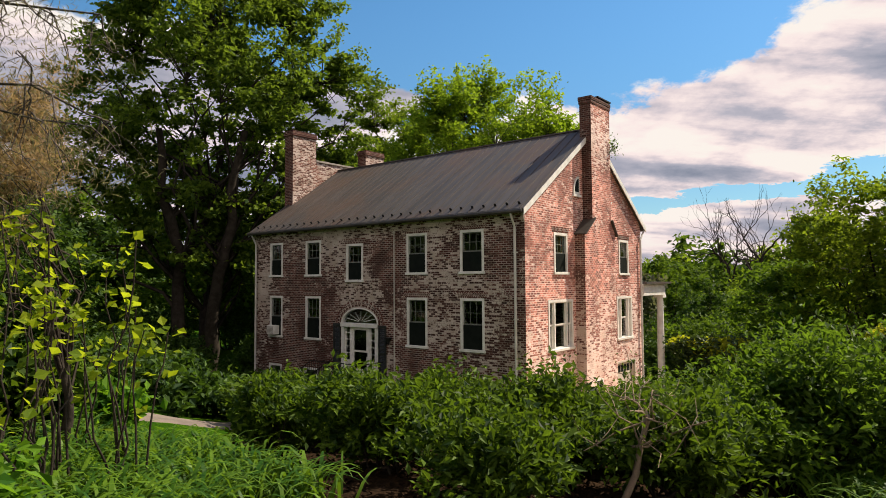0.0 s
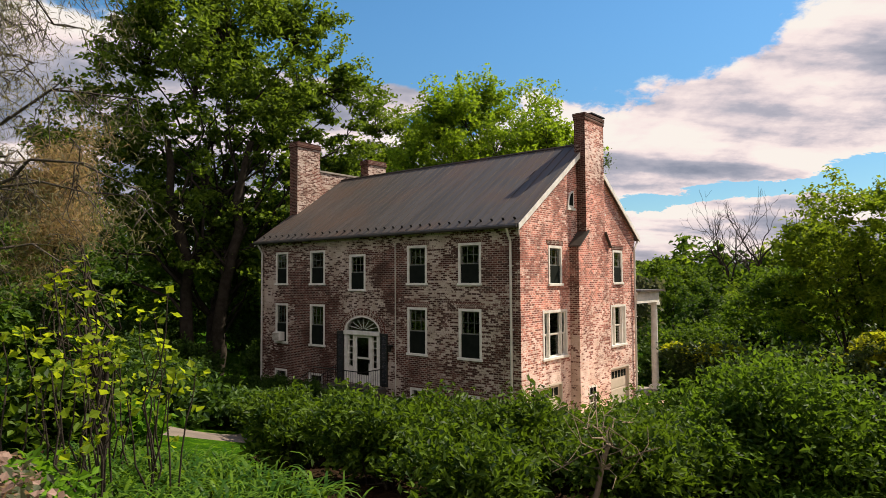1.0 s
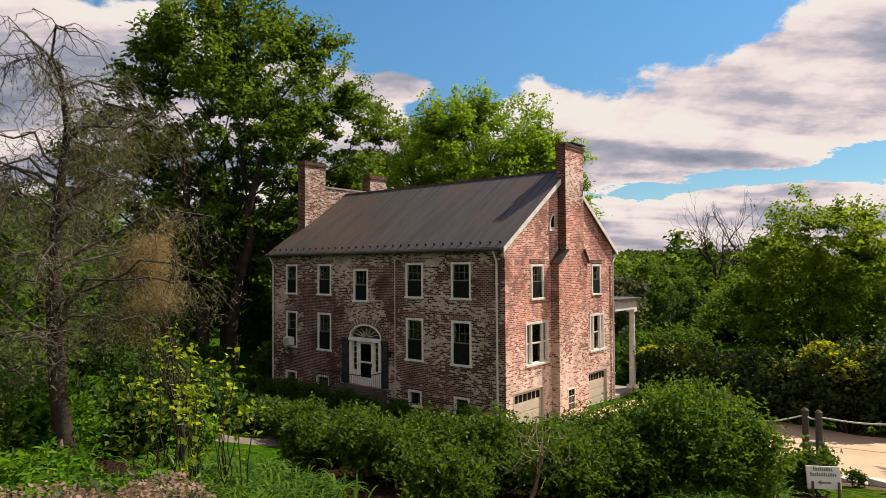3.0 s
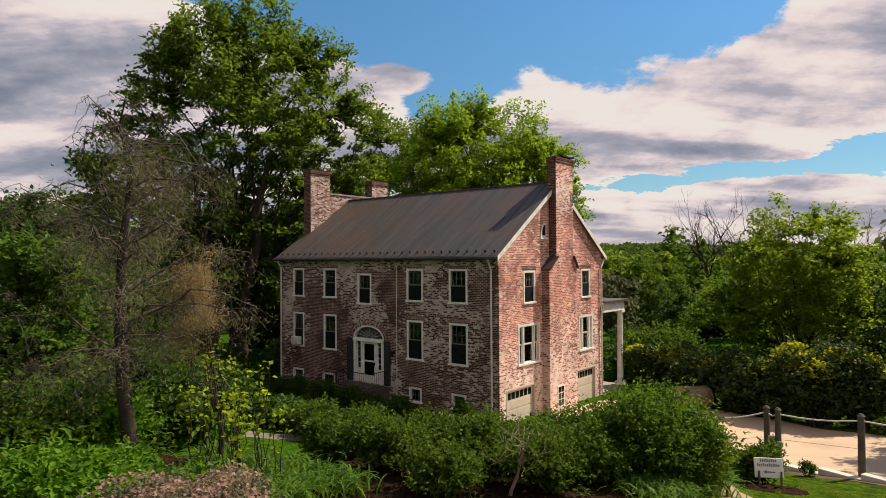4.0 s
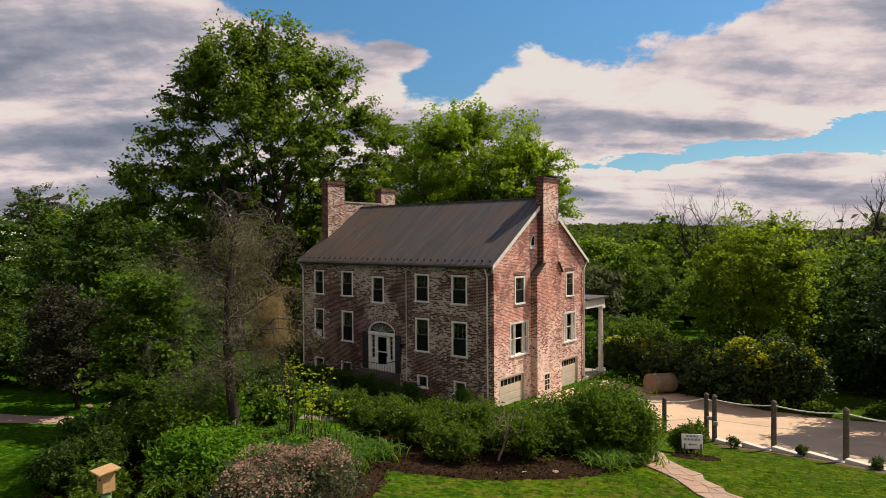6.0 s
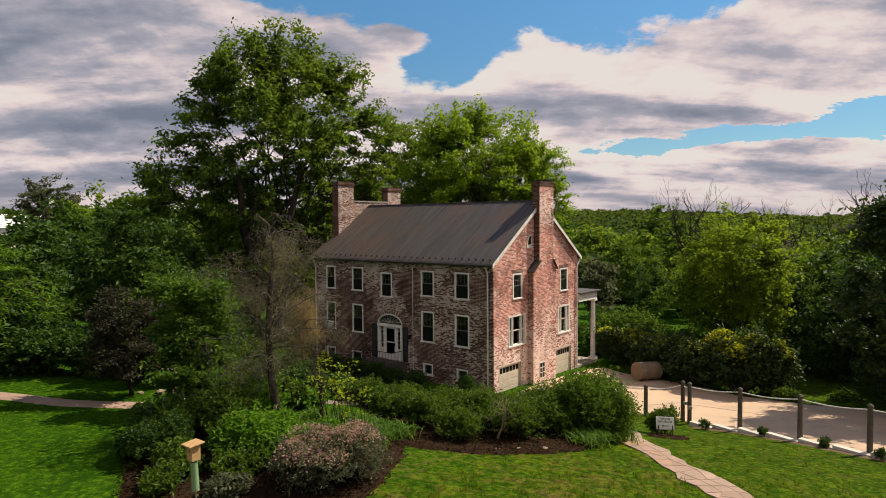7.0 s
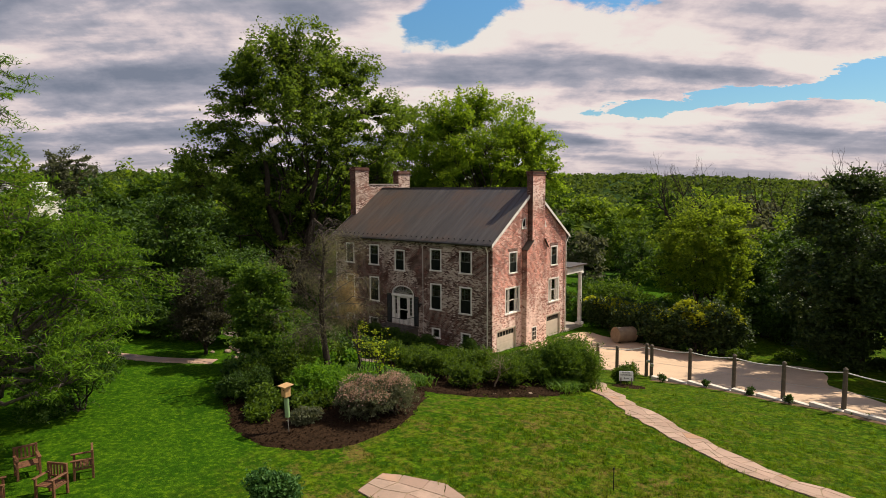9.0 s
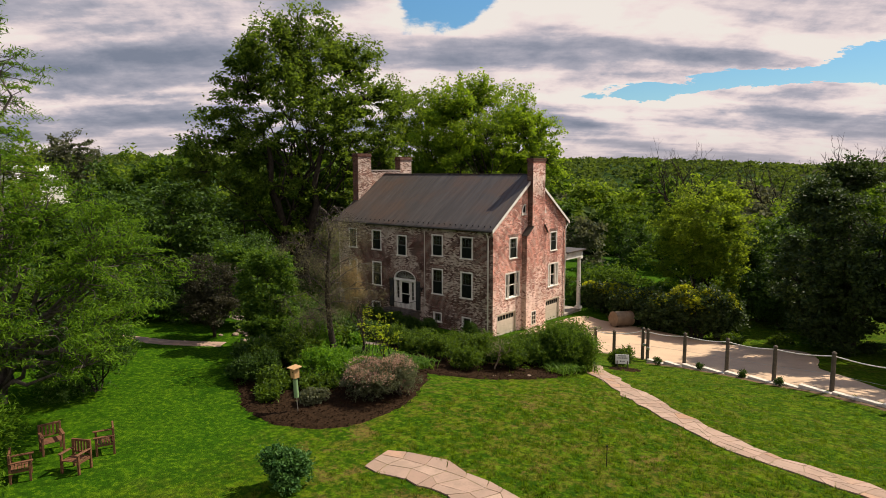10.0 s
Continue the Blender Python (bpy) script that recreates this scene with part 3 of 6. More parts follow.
spread("driveway", [(0.6, 0.6), (4, -1.5), (8.5, -0.2), (11.5, 0.0), (14, -1.0), (16.5, -1.9), (19, -2.8), (21.5, -3.7), (24.6, -4.8), (25.2, -4.2), (23.6, -1.8), (21.6, 0.9), (20.1, 3.3), (19.6, 6.4), (18.4, 8.4), (15.5, 8.0), (13, 9.0), (8, 11), (3, 11.6), (0.6, 11.0)], 0.05, CONCRETE, "sandy concrete driveway in front of the garage doors", "driveway", 22, 0.02, 1)
ribbon("front_walk", [(-30, -15.5), (-18, -14.5), (-9, -14.8), (-4.6, -14.9), (-1.8, -14.2), (0.7, -13.5), (0.9, -12.0), (-1.2, -10.2), (-3.8, -7.6), (-7.5, -5.0), (-10.5, -2.4)], 1.3, 0.035, WALK, "grey stone front walk curving behind the hedge", "path", 3)
side_path = ribbon("side_path", [(-9.5, -23.4), (-7.2, -22.4), (-4.8, -21.4), (-2.6, -19.8)], 1.1, 0.035, FLAG, "narrow pale garden path beside the lawn", "path", 4)[0]

PATH_LINE = [(11.0, -7.0), (11.9, -8.6), (13.6, -10.2), (16.0, -12.4), (18.5, -14.5), (20.8, -15.9), (23.5, -16.7), (27, -17.3), (31, -17.6)]
PATIO_LINE = [(12.6, -24.4), (14.2, -24.1), (16.0, -24.2), (18.0, -25.0), (20.5, -26.6)]
BED = [(4.3, -23.6), (6.2, -24.6), (8.6, -24.7), (10.2, -23.2), (10.2, -20.4), (9.2, -18.2), (7.4, -15.9), (4.4, -15.4), (1.6, -17.2), (1.2, -20.2), (2.6, -22.6)]
spread("island_bed", BED, 0.06, MULCH, "kidney-shaped bed of dark bark mulch in the lawn", "flower bed", 16, 0.05, 5, 0.02)
HEDGE_BED = [(7.2, -16.6), (9.4, -15.7), (10.8, -14.2), (11.8, -12.3), (12.0, -10.2), (11.4, -8.3), (9.4, -6.2), (6.4, -6.4), (3.0, -8.6), (1.0, -11.2), (3.0, -13.6), (5.2, -15.2)]
spread("hedge_bed", HEDGE_BED, 0.06, MULCH, "dark mulch bed under the shrub hedge", "flower bed", 16, 0.06, 6, 0.02)
spread("sign_bed", [(12.1, -7.3), (12.9, -7.2), (13.4, -6.5), (13.2, -5.6), (12.3, -5.3), (11.8, -6.2)], 0.05, MULCH, "small mulched patch round the sign", "flower bed", 6, 0.04, 7, 0.02)

ribbon("soil_strip", [(11.9, -1.15), (14, -1.9), (16.5, -2.8), (19, -3.7), (21.6, -4.7), (26, -6.35), (33, -9.35)], 0.5, 0.02, SOIL, "strip of bare brown soil along the kerb", "soil", 8, 0.09)

# ---- the house ----
L, D, EAVE, RIDGE = 16.1, 10.67, 8.17, 12.05
MID = D / 2
house = thing("house", (-8, 5.3, 0), "old two-storey brick house with worn whitewash and tin roof", "house")
front = lambda a, d, z: (a, d, z)
gable = lambda a, d, z: (-d, a, z)

upper = [(-14.85, -13.85), (-12.1, -11.0), (-5.66, -4.56), (-2.9, -1.78)]
FRONT_WINDOWS = [(a, b, 5.87, 7.56, "double") for a, b in upper] + [(-9.28, -8.22, 5.6, 7.29, "double")]
FRONT_WINDOWS += [(a, b, 2.92, 4.95, "double") for a, b in upper]
FRONT_WINDOWS += [(-14.88, -13.88, 0.6, 1.63, "cellar"), (-12.2, -11.17, 0.6, 1.63, "cellar"), (-5.52, -4.68, 0.78, 1.58, "cellar"), (-2.77, -1.88, 0.76, 1.58, "cellar")]
GABLE_WINDOWS = [(2.1, 3.18, 5.83, 7.45, "double"), (8.12, 9.2, 5.83, 7.45, "double"), (1.6, 3.57, 2.9, 4.87, "triple"), (7.82, 9.5, 2.9, 4.87, "triple")]
DOOR = (-9.6, -7.3, 1.42, 4.45)
GARAGES = [(0.55, 3.1, 0.0, 1.95), (7.5, 9.8, 0.0, 1.95)]

WALL_TOP = 8.0
part("front_wall", pierced(-L, 0, -0.6, WALL_TOP, [w[:4] for w in FRONT_WINDOWS] + [DOOR], front, 0.38), BRICK_FRONT_SHADED, house, "brick front wall with patchy worn whitewash")
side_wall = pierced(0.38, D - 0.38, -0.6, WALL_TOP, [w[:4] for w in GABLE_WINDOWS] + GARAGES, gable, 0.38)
part("side_wall", side_wall, BRICK_GABLE_SUNLIT, house, "sunlit red brick gable wall, whitewashed low down")
for a, b in ((0.0, 0.38), (D - 0.38, D)):
    part("wall_corner", boxes((-0.38, 0.002, a + 0.002 * (a == 0), b, -0.6, WALL_TOP)), BRICK_GABLE_SUNLIT, house)
part("back_wall", boxes((-L, 0 - 0.38, D - 0.38, D - 0.003, -0.6, WALL_TOP)), BRICK_FRONT_SHADED, house)
part("far_side_wall", boxes((-L, -L + 0.38, 0.38, D - 0.38, -0.6, WALL_TOP)), BRICK_GABLE_SUNLIT, house)
rise = (RIDGE - EAVE) / (MID + 0.34)
under_roof = lambda y: EAVE - 0.1 + rise * (min(y, D - y) + 0.34)
for x0, x1 in ((-0.38, 0.0), (-L, -L + 0.38)):
    part("gable_end", prism([(0.0, WALL_TOP), (0.0, under_roof(0)), (MID, under_roof(MID)), (D, under_roof(0)), (D, WALL_TOP)], x0, x1, 0), BRICK_GABLE_SUNLIT, house)
for z in (1.3, 4.9, 7.95):
    part("floor", boxes((-L + 0.4, -0.4, 0.4, D - 0.4, z - 0.1, z)), TIMBER, house)


def spanned(place, a0, a1, d0, d1, z0, z1):
    p, q_ = place(a0, d0, z0), place(a1, d1, z1)
    return (min(p[0], q_[0]), max(p[0], q_[0]), min(p[1], q_[1]), max(p[1], q_[1]), z0, z1)


def window(w, place, flip=False):
    """A sash window in an opening: casing, sill, two sashes, panes. Depth runs into the wall."""
    a0, a1, z0, z1, style = w
    bm, f = bmesh.new(), 0.1
    B = lambda *v: box(bm, *spanned(place, *v))
    B(a0, a0 + f, -0.02, 0.16, z0 + 0.1, z1 - f)
    B(a1 - f, a1, -0.02, 0.16, z0 + 0.1, z1 - f)
    B(a0, a1, -0.02, 0.16, z1 - f, z1)
    if style == "triple":
        third = (a1 - a0) * 0.235
        for a in (a0 + third, a1 - third - 0.07):
            B(a, a + 0.07, -0.012, 0.15, z0 + 0.1, z1 - f)
    frame_ob = part("window", bm, WHITE, house, "white-painted sash window")
    part("sill", boxes(spanned(place, a0 - 0.05, a1 + 0.05, -0.07, 0.3, z0, z0 + 0.1), bevel=0.008), WHITE, frame_ob)
    lights = [(a0 + f, a1 - f)] if style != "triple" else [(a0 + f, a0 + third), (a0 + third + 0.07, a1 - third - 0.07), (a1 - third, a1 - f)]
    zm = (z0 + 0.1 + z1 - f) / 2
    for b0, b1 in lights:
        wide = b1 - b0 > 0.5
        rows = [(z0 + 0.1, z1 - f)] if style == "cellar" else [(z0 + 0.1, zm), (zm, z1 - f)]
        for k, (c0, c1) in enumerate(rows):
            sash, depth, t = bmesh.new(), (0.06 if k else 0.1), 0.04
            S = lambda *v: box(sash, *spanned(place, *v))
            S(b0, b0 + t, depth, depth + 0.035, c0, c1)
            S(b1 - t, b1, depth, depth + 0.035, c0, c1)
            S(b0 + t, b1 - t, depth, depth + 0.035, c0, c0 + t + 0.01)
            S(b0 + t, b1 - t, depth, depth + 0.035, c1 - t, c1)
            if style != "triple" and (k or style == "cellar"):
                for i in (1, 2):
                    a = b0 + (b1 - b0) * i / 3
                    S(a - 0.011, a + 0.011, depth + 0.004, depth + 0.03, c0 + t, c1 - t)
                a = (c0 + c1) / 2
                S(b0 + t, b1 - t, depth + 0.006, depth + 0.028, a - 0.011, a + 0.011)
            part("sash", sash, WHITE if style == "triple" else SASH, frame_ob)
            part("pane", boxes(spanned(place, b0 + t, b1 - t, depth + 0.016, depth + 0.02, c0 + t, c1 - t)), GLASS, frame_ob)
        if style == "double":
            part("insect_screen", boxes(spanned(place, b0, b1, 0.035, 0.039, z0 + 0.1, zm)), SCREEN, frame_ob, "dark insect screen over the lower sash")
    return frame_ob


for w in FRONT_WINDOWS:
    window(w, front)
for w in GABLE_WINDOWS:
    window(w, gable)

# soldier-brick arches over the windows
voussoir = bmesh.new()
box(voussoir, -0.033, 0.033, -0.012, 0.05, 0, 0.235, bevel=0.006)
voussoir_mesh = mesh_object("arch_brick", voussoir, BRICK_FRONT_SHADED)
under(voussoir_mesh, house)
first = True
for w in FRONT_WINDOWS + GABLE_WINDOWS:
    on_front = w in FRONT_WINDOWS
    if w[4] == "triple":
        continue
    count = 13
    for i in range(count):
        s = i / (count - 1) - 0.5
        a, z = (w[0] + w[1]) / 2 + s * (w[1] - w[0] + 0.12), w[3] + 0.006
        if on_front:
            m_ = pose(a, 0, z, 0, s * 34, 0)
        else:
            m_ = pose(0, a, z, 0, 0, 90) @ pose(0, 0, 0, 0, s * 34, 0)
        ob = voussoir_mesh if first else voussoir_mesh.copy()
        if not first:
            scene.collection.objects.link(ob)
        first = False
        ob.matrix_basis = m_

# roof: two slopes of sheet metal, standing seams, snow guards
for sign in (1, -1):
    y_e, y_r = (-0.34, MID) if sign == 1 else (D + 0.34, MID)
    slope = bmesh.new()
    xs = np.linspace(-L - 0.12, 0.16, 2)
    prof = [(y_e, EAVE), (y_r, RIDGE), (y_r, RIDGE - 0.13), (y_e, EAVE - 0.13)]
    roof = part("roof", prism(prof, xs[0], xs[1], 0), ROOF, house, "weathered dark grey-brown standing-seam tin roof")
    seam = bmesh.new()
    box(seam, -0.009, 0.009, -0.014, math.hypot(MID + 0.34, RIDGE - EAVE) - 0.03, 0, 0.022)
    seam = under(mesh_object("standing_seam", seam, ROOF), roof)
    tilt = math.degrees(math.atan(rise))
    at_eave = lambda x, s: pose(x, y_e, EAVE, tilt, 0, 0) if sign == 1 else pose(x, y_e, EAVE, 0, 0, 180) @ pose(0, 0, 0, tilt, 0, 0)
    number = 36
    for i in range(number):
        x = -L + 0.12 + (L - 0.1) * i / (number - 1)
        ob = seam if i == 0 else seam.copy()
        if i:
            scene.collection.objects.link(ob)
        ob.matrix_basis = at_eave(x, 0)
    if sign == 1:
        guard = bmesh.new()
        box(guard, -0.05, 0.05, -0.02, 0.02, 0.0, 0.11, bevel=0.012)
        guard = under(mesh_object("snow_guard", guard, IRON), roof)
        for i in range(31):
            x = -L + 0.35 + (L - 0.5) * i / 30
            ob = guard if i == 0 else guard.copy()
            if i:
                scene.collection.objects.link(ob)
            ob.matrix_basis = at_eave(x, 0) @ pose(0, 0.32, 0.0)
    # gutter, rakes
    g_y = y_e - 0.06 * sign
    gut = bmesh.new()
    rod(gut, (-L - 0.15, g_y, EAVE - 0.1), (0.14, g_y, EAVE - 0.1), 0.075, sides=10)
    part("gutter", gut, GUTTER, house, "dark half-round gutter")
    inner_y, outer_y = (-0.002, -0.09) if sign == 1 else (D + 0.002, D + 0.09)
    part("cornice", boxes((-L, 0.0, min(inner_y, outer_y), max(inner_y, outer_y), EAVE - 0.33, EAVE - 0.14), (-L, 0.0, min(inner_y, outer_y * 0.5 + inner_y * 0.5), max(inner_y, outer_y * 0.5 + inner_y * 0.5), EAVE - 0.41, EAVE - 0.33)), BRICK_FRONT_SHADED, house, "corbelled brick cornice")
    rake = [(y_e, EAVE - 0.02), (y_r, RIDGE - 0.02), (y_r, RIDGE - 0.26), (y_e, EAVE - 0.24)]
    part("rake_board", prism(rake, 0.165, 0.2, 0), WHITE, house, "white-painted rake board")
    part("rake_board", prism(rake, -L - 0.16, -L - 0.125, 0), WHITE, house, "white-painted rake board")
part("ridge_cap", boxes((-L - 0.1, 0.15, MID - 0.09, MID + 0.09, RIDGE - 0.02, RIDGE + 0.035)), ROOF, house)

# downpipes
for x, y in ((-0.36, -0.1), (-L + 0.18, -0.1), (0.09, D - 0.18)):
    bm = bmesh.new()
    rod(bm, (x, y, 0.1), (x, y, EAVE - 0.62), 0.05, sides=10)
    top = (x, -0.38 if y < 0 else y + 0.45, EAVE - 0.16)
    rod(bm, (x, y, EAVE - 0.64), top, 0.045, sides=10)
    pipe = part("downpipe", bm, PIPE, house, "pale grey downpipe")
    for z in (1.5, 4.2, 6.6):
        part("pipe_strap", boxes((x - 0.07, x + 0.07, y - 0.03, y + 0.1, z, z + 0.04)), PIPE, pipe)
bm = bmesh.new()
rod(bm, (-6.35, -0.03, 1.0), (-6.35, -0.03, EAVE - 0.45), 0.022, sides=6)
part("conduit", bm, PIPE, house, "thin rusty conduit")

# the chimney on the gable
stack = part("chimney", prism([(3.85, -0.6), (3.85, 7.55), (4.6, 8.1), (4.6, 12.95), (6.42, 12.95), (6.42, 8.1), (6.78, 7.6), (6.78, -0.6)], 0.004, 0.43, 0), BRICK_STACK, house, "tall red brick gable chimney with sloping shoulders")
def shaded_sides(ob):
    """Gives the faces that look along y a brick darkened for shade, with soot higher up, and its courses along x."""
    ob.data.materials.append(BRICK_STACK_SHADED)
    ob.data.materials.append(BRICK_SOOT_SHADED)
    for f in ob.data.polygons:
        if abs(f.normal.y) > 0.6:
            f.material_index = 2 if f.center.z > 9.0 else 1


shaded_sides(stack)
part("flue", boxes((-0.08, 0.0, 4.6, 6.42, 10.6, 12.95)), BRICK_SOOT_SHADED, stack)
part("cap_course", boxes((-0.11, 0.46, 4.57, 6.45, 12.95, 13.1), (-0.13, 0.48, 4.55, 6.47, 13.1, 13.25), bevel=0.01), BRICK_SOOT_SHADED, stack)
part("rain_cover", boxes((-0.3, 0.45, 5.3, 6.6, 13.33, 13.38), (-0.2, -0.14, 5.4, 5.46, 13.25, 13.33), (0.28, 0.34, 6.3, 6.36, 13.25, 13.33)), IRON, stack, "flat dark metal rain cover")
for a0, a1, z0, z1 in ((3.78, 4.66, 7.5, 8.2), (6.36, 6.86, 7.55, 8.2)):
    lo_first = a0 < 5
    p = [(a0, z0 if lo_first else z1 - 0.02), (a1, z1 - 0.02 if lo_first else z0), (a1, z1 - 0.1 if lo_first else z0 - 0.06), (a0, z0 - 0.06 if lo_first else z1 - 0.1)]
    part("shoulder_cap", prism(p, -0.0, 0.55, 0), GUTTER, stack)
bm = bmesh.new()
box(bm, 0.415, 0.45, 4.6, 5.3, 0.5, 1.58)
cellar = part("cellar_window", bm, WHITE, house, "small white cellar window in the chimney base")
for i in range(2):
    for k in range(3):
        part("pane", boxes((0.448, 0.456, 4.66 + 0.3 * i, 4.92 + 0.3 * i, 0.58 + 0.325 * k, 0.86 + 0.325 * k)), GLASS, cellar)
        part("dark_backing", boxes((0.444, 0.4505, 4.66 + 0.3 * i, 4.92 + 0.3 * i, 0.58 + 0.325 * k, 0.86 + 0.325 * k)), SCREEN, cellar)

# the pair of chimneys on the far gable, joined by a parapet
for y0, y1, top in ((2.0, 3.6, 13.85), (7.45, 9.0, 13.6)):
    tall = part("chimney", boxes((-16.35, -15.68, y0, y1, 8.0, top - 0.3)), BRICK_OLD_STACK, house, "square brick chimney with flaking whitewash")
    shaded_sides(tall)
    part("cap_course", boxes((-16.41, -15.62, y0 - 0.06, y1 + 0.06, top - 0.3, top - 0.15), (-16.38, -15.65, y0 - 0.03, y1 + 0.03, top - 0.15, top), bevel=0.01), BRICK_SOOT_SHADED, tall)
part("parapet", boxes((-16.3, -15.72, 3.6, 7.45, 9.8, 12.32)), BRICK_OLD_STACK, house, "brick parapet between two chimneys")
part("coping", boxes((-16.34, -15.66, 3.6, 7.45, 12.322, 12.42)), STONE, house)

# attic lights either side of the chimney
for y, s in ((4.0, -1), (6.95, 1)):
    arc = [(y - s * 0.24, 9.12)] + [(y - s * 0.24 + s * 0.5 * math.cos(a), 9.12 + 0.74 * math.sin(a)) for a in np.linspace(0, math.pi / 2, 9)]
    attic = part("attic_window", prism(arc, 0.002, 0.05, 0), WHITE, house, "white quarter-round attic window")
    inner = [(y - s * 0.17, 9.2)] + [(y - s * 0.17 + s * 0.34 * math.cos(a), 9.2 + 0.55 * math.sin(a)) for a in np.linspace(0, math.pi / 2, 9)]
    part("pane", prism(inner, 0.045, 0.056, 0), SCREEN, attic)
    part("sill", boxes((0.0, 0.09, y - 0.33, y + 0.33, 9.0, 9.1)), WHITE, attic)

# garage doors
for a0, a1, z0, z1 in GARAGES:
    door = part("garage_door", boxes((-0.14, -0.1, a0 + 0.08, a1 - 0.08, z0, z1 - 0.08)), CREAM, house, "cream panelled garage door with a row of small lights")
    part("door_frame", boxes((-0.16, 0.015, a0, a0 + 0.08, z0, z1), (-0.16, 0.015, a1 - 0.08, a1, z0, z1), (-0.16, 0.015, a0 + 0.08, a1 - 0.08, z1 - 0.08, z1)), CREAM, door)
    span = (a1 - a0 - 0.36) / 6
    for i in range(6):
        b0 = a0 + 0.18 + span * i
        part("light", boxes((-0.105, -0.094, b0 + 0.03, b0 + span - 0.03, z1 - 0.52, z1 - 0.2)), SCREEN, door)
    for k in range(3):
        part("door_panel", boxes((-0.1, -0.086, a0 + 0.16, a1 - 0.16, 0.1 + 0.44 * k, 0.48 + 0.44 * k), bevel=0.012), CREAM, door)

# the front door: fanlight, sidelights, surround, storm door, shutters
x0, x1, z0, z1 = DOOR
xm, spring = (x0 + x1) / 2, 3.82
surround = part("door_surround", boxes((x0, x0 + 0.2, -0.03, 0.2, z0, spring - 0.2), (x1 - 0.2, x1, -0.03, 0.2, z0, spring - 0.2), (x0, x1, -0.09, 0.2, spring - 0.2, spring - 0.02), (xm - 0.62, xm - 0.5, 0.0, 0.16, z0, spring - 0.2), (xm + 0.5, xm + 0.62, 0.0, 0.16, z0, spring - 0.2), bevel=0.01), WHITE, house, "white door surround with sidelights and fanlight")
half = (x1 - x0) / 2
ring = [(xm + half * math.cos(a), spring - 0.02 + 0.68 * math.sin(a)) for a in np.linspace(0, math.pi, 25)]
ring += [(xm + (half - 0.075) * math.cos(a), spring - 0.02 + 0.62 * math.sin(a)) for a in np.linspace(math.pi, 0, 25)]
part("arch", prism(ring, -0.02, 0.2, 1), WHITE, surround)
spandrel_l = [(x0, z1), (xm, z1)] + [(xm + half * math.cos(a), spring - 0.02 + 0.68 * math.sin(a)) for a in np.linspace(math.pi / 2, math.pi, 13)]
spandrel_r = [(x1, z1), (xm, z1)] + [(xm + half * math.cos(a), spring - 0.02 + 0.68 * math.sin(a)) for a in np.linspace(math.pi / 2, 0, 13)]
for p in (spandrel_l, spandrel_r):
    part("spandrel", prism(p, 0.004, 0.36, 1), BRICK_FRONT_SHADED, house)
pane_arc = [(xm + (half - 0.075) * math.cos(a), spring - 0.02 + 0.62 * math.sin(a)) for a in np.linspace(0, math.pi, 25)]
part("fanlight_pane", prism(pane_arc, 0.1, 0.104, 1), GLASS, surround)
bm = bmesh.new()
for a in np.linspace(0, math.pi, 9)[1:-1]:
    rod(bm, (xm + 0.15 * math.cos(a), 0.085, spring + 0.1 * math.sin(a)), (xm + (half - 0.18) * math.cos(a), 0.085, spring - 0.02 + 0.52 * math.sin(a)), 0.014, sides=5)
part("fan_bar", bm, WHITE, surround)
for i in range(19):
    a = math.pi * i / 18
    ob = voussoir_mesh.copy()
    scene.collection.objects.link(ob)
    ob.matrix_basis = pose(xm + (half + 0.03) * math.cos(a), 0, spring + 0.71 * math.sin(a), 0, 90 - math.degrees(a), 0) @ Matrix.Diagonal((1.7, 1, 1.25, 1))
for a0, a1 in ((x0 + 0.2, xm - 0.62), (xm + 0.62, x1 - 0.2)):
    bm = boxes((a0, a1, 0.06, 0.12, z0, z0 + 0.75), (a0, a0 + 0.05, 0.06, 0.1, z0 + 0.75, spring - 0.2), (a1 - 0.05, a1, 0.06, 0.1, z0 + 0.75, spring - 0.2))
    for k in range(5):
        box(bm, a0 + 0.05, a1 - 0.05, 0.065, 0.095, z0 + 0.73 + 0.3 * k, z0 + 0.76 + 0.3 * k)
    side_light = part("sidelight", bm, WHITE, surround)
    part("pane", boxes((a0 + 0.05, a1 - 0.05, 0.078, 0.082, z0 + 0.75, spring - 0.2)), GLASS, side_light)
storm = part("storm_door", boxes((xm - 0.5, xm - 0.38, 0.04, 0.09, z0, spring - 0.2), (xm + 0.38, xm + 0.5, 0.04, 0.09, z0, spring - 0.2), (xm - 0.38, xm + 0.38, 0.04, 0.09, spring - 0.32, spring - 0.2), (xm - 0.38, xm + 0.38, 0.04, 0.09, z0 + 1.12, z0 + 1.2), (xm - 0.38, xm + 0.38, 0.04, 0.09, z0, z0 + 0.4)), WHITE, house, "white storm door with two dark panes")
for c0, c1 in ((z0 + 0.4, z0 + 1.12), (z0 + 1.2, spring - 0.32)):
    part("pane", boxes((xm - 0.38, xm + 0.38, 0.06, 0.066, c0, c1)), GLASS, storm)
part("inner_door", boxes((xm - 0.5, xm + 0.5, 0.22, 0.27, z0, spring - 0.2)), SCREEN, storm)
part("door_handle", boxes((xm + 0.4, xm + 0.46, 0.0, 0.04, z0 + 0.95, z0 + 1.12), bevel=0.01), IRON, storm)
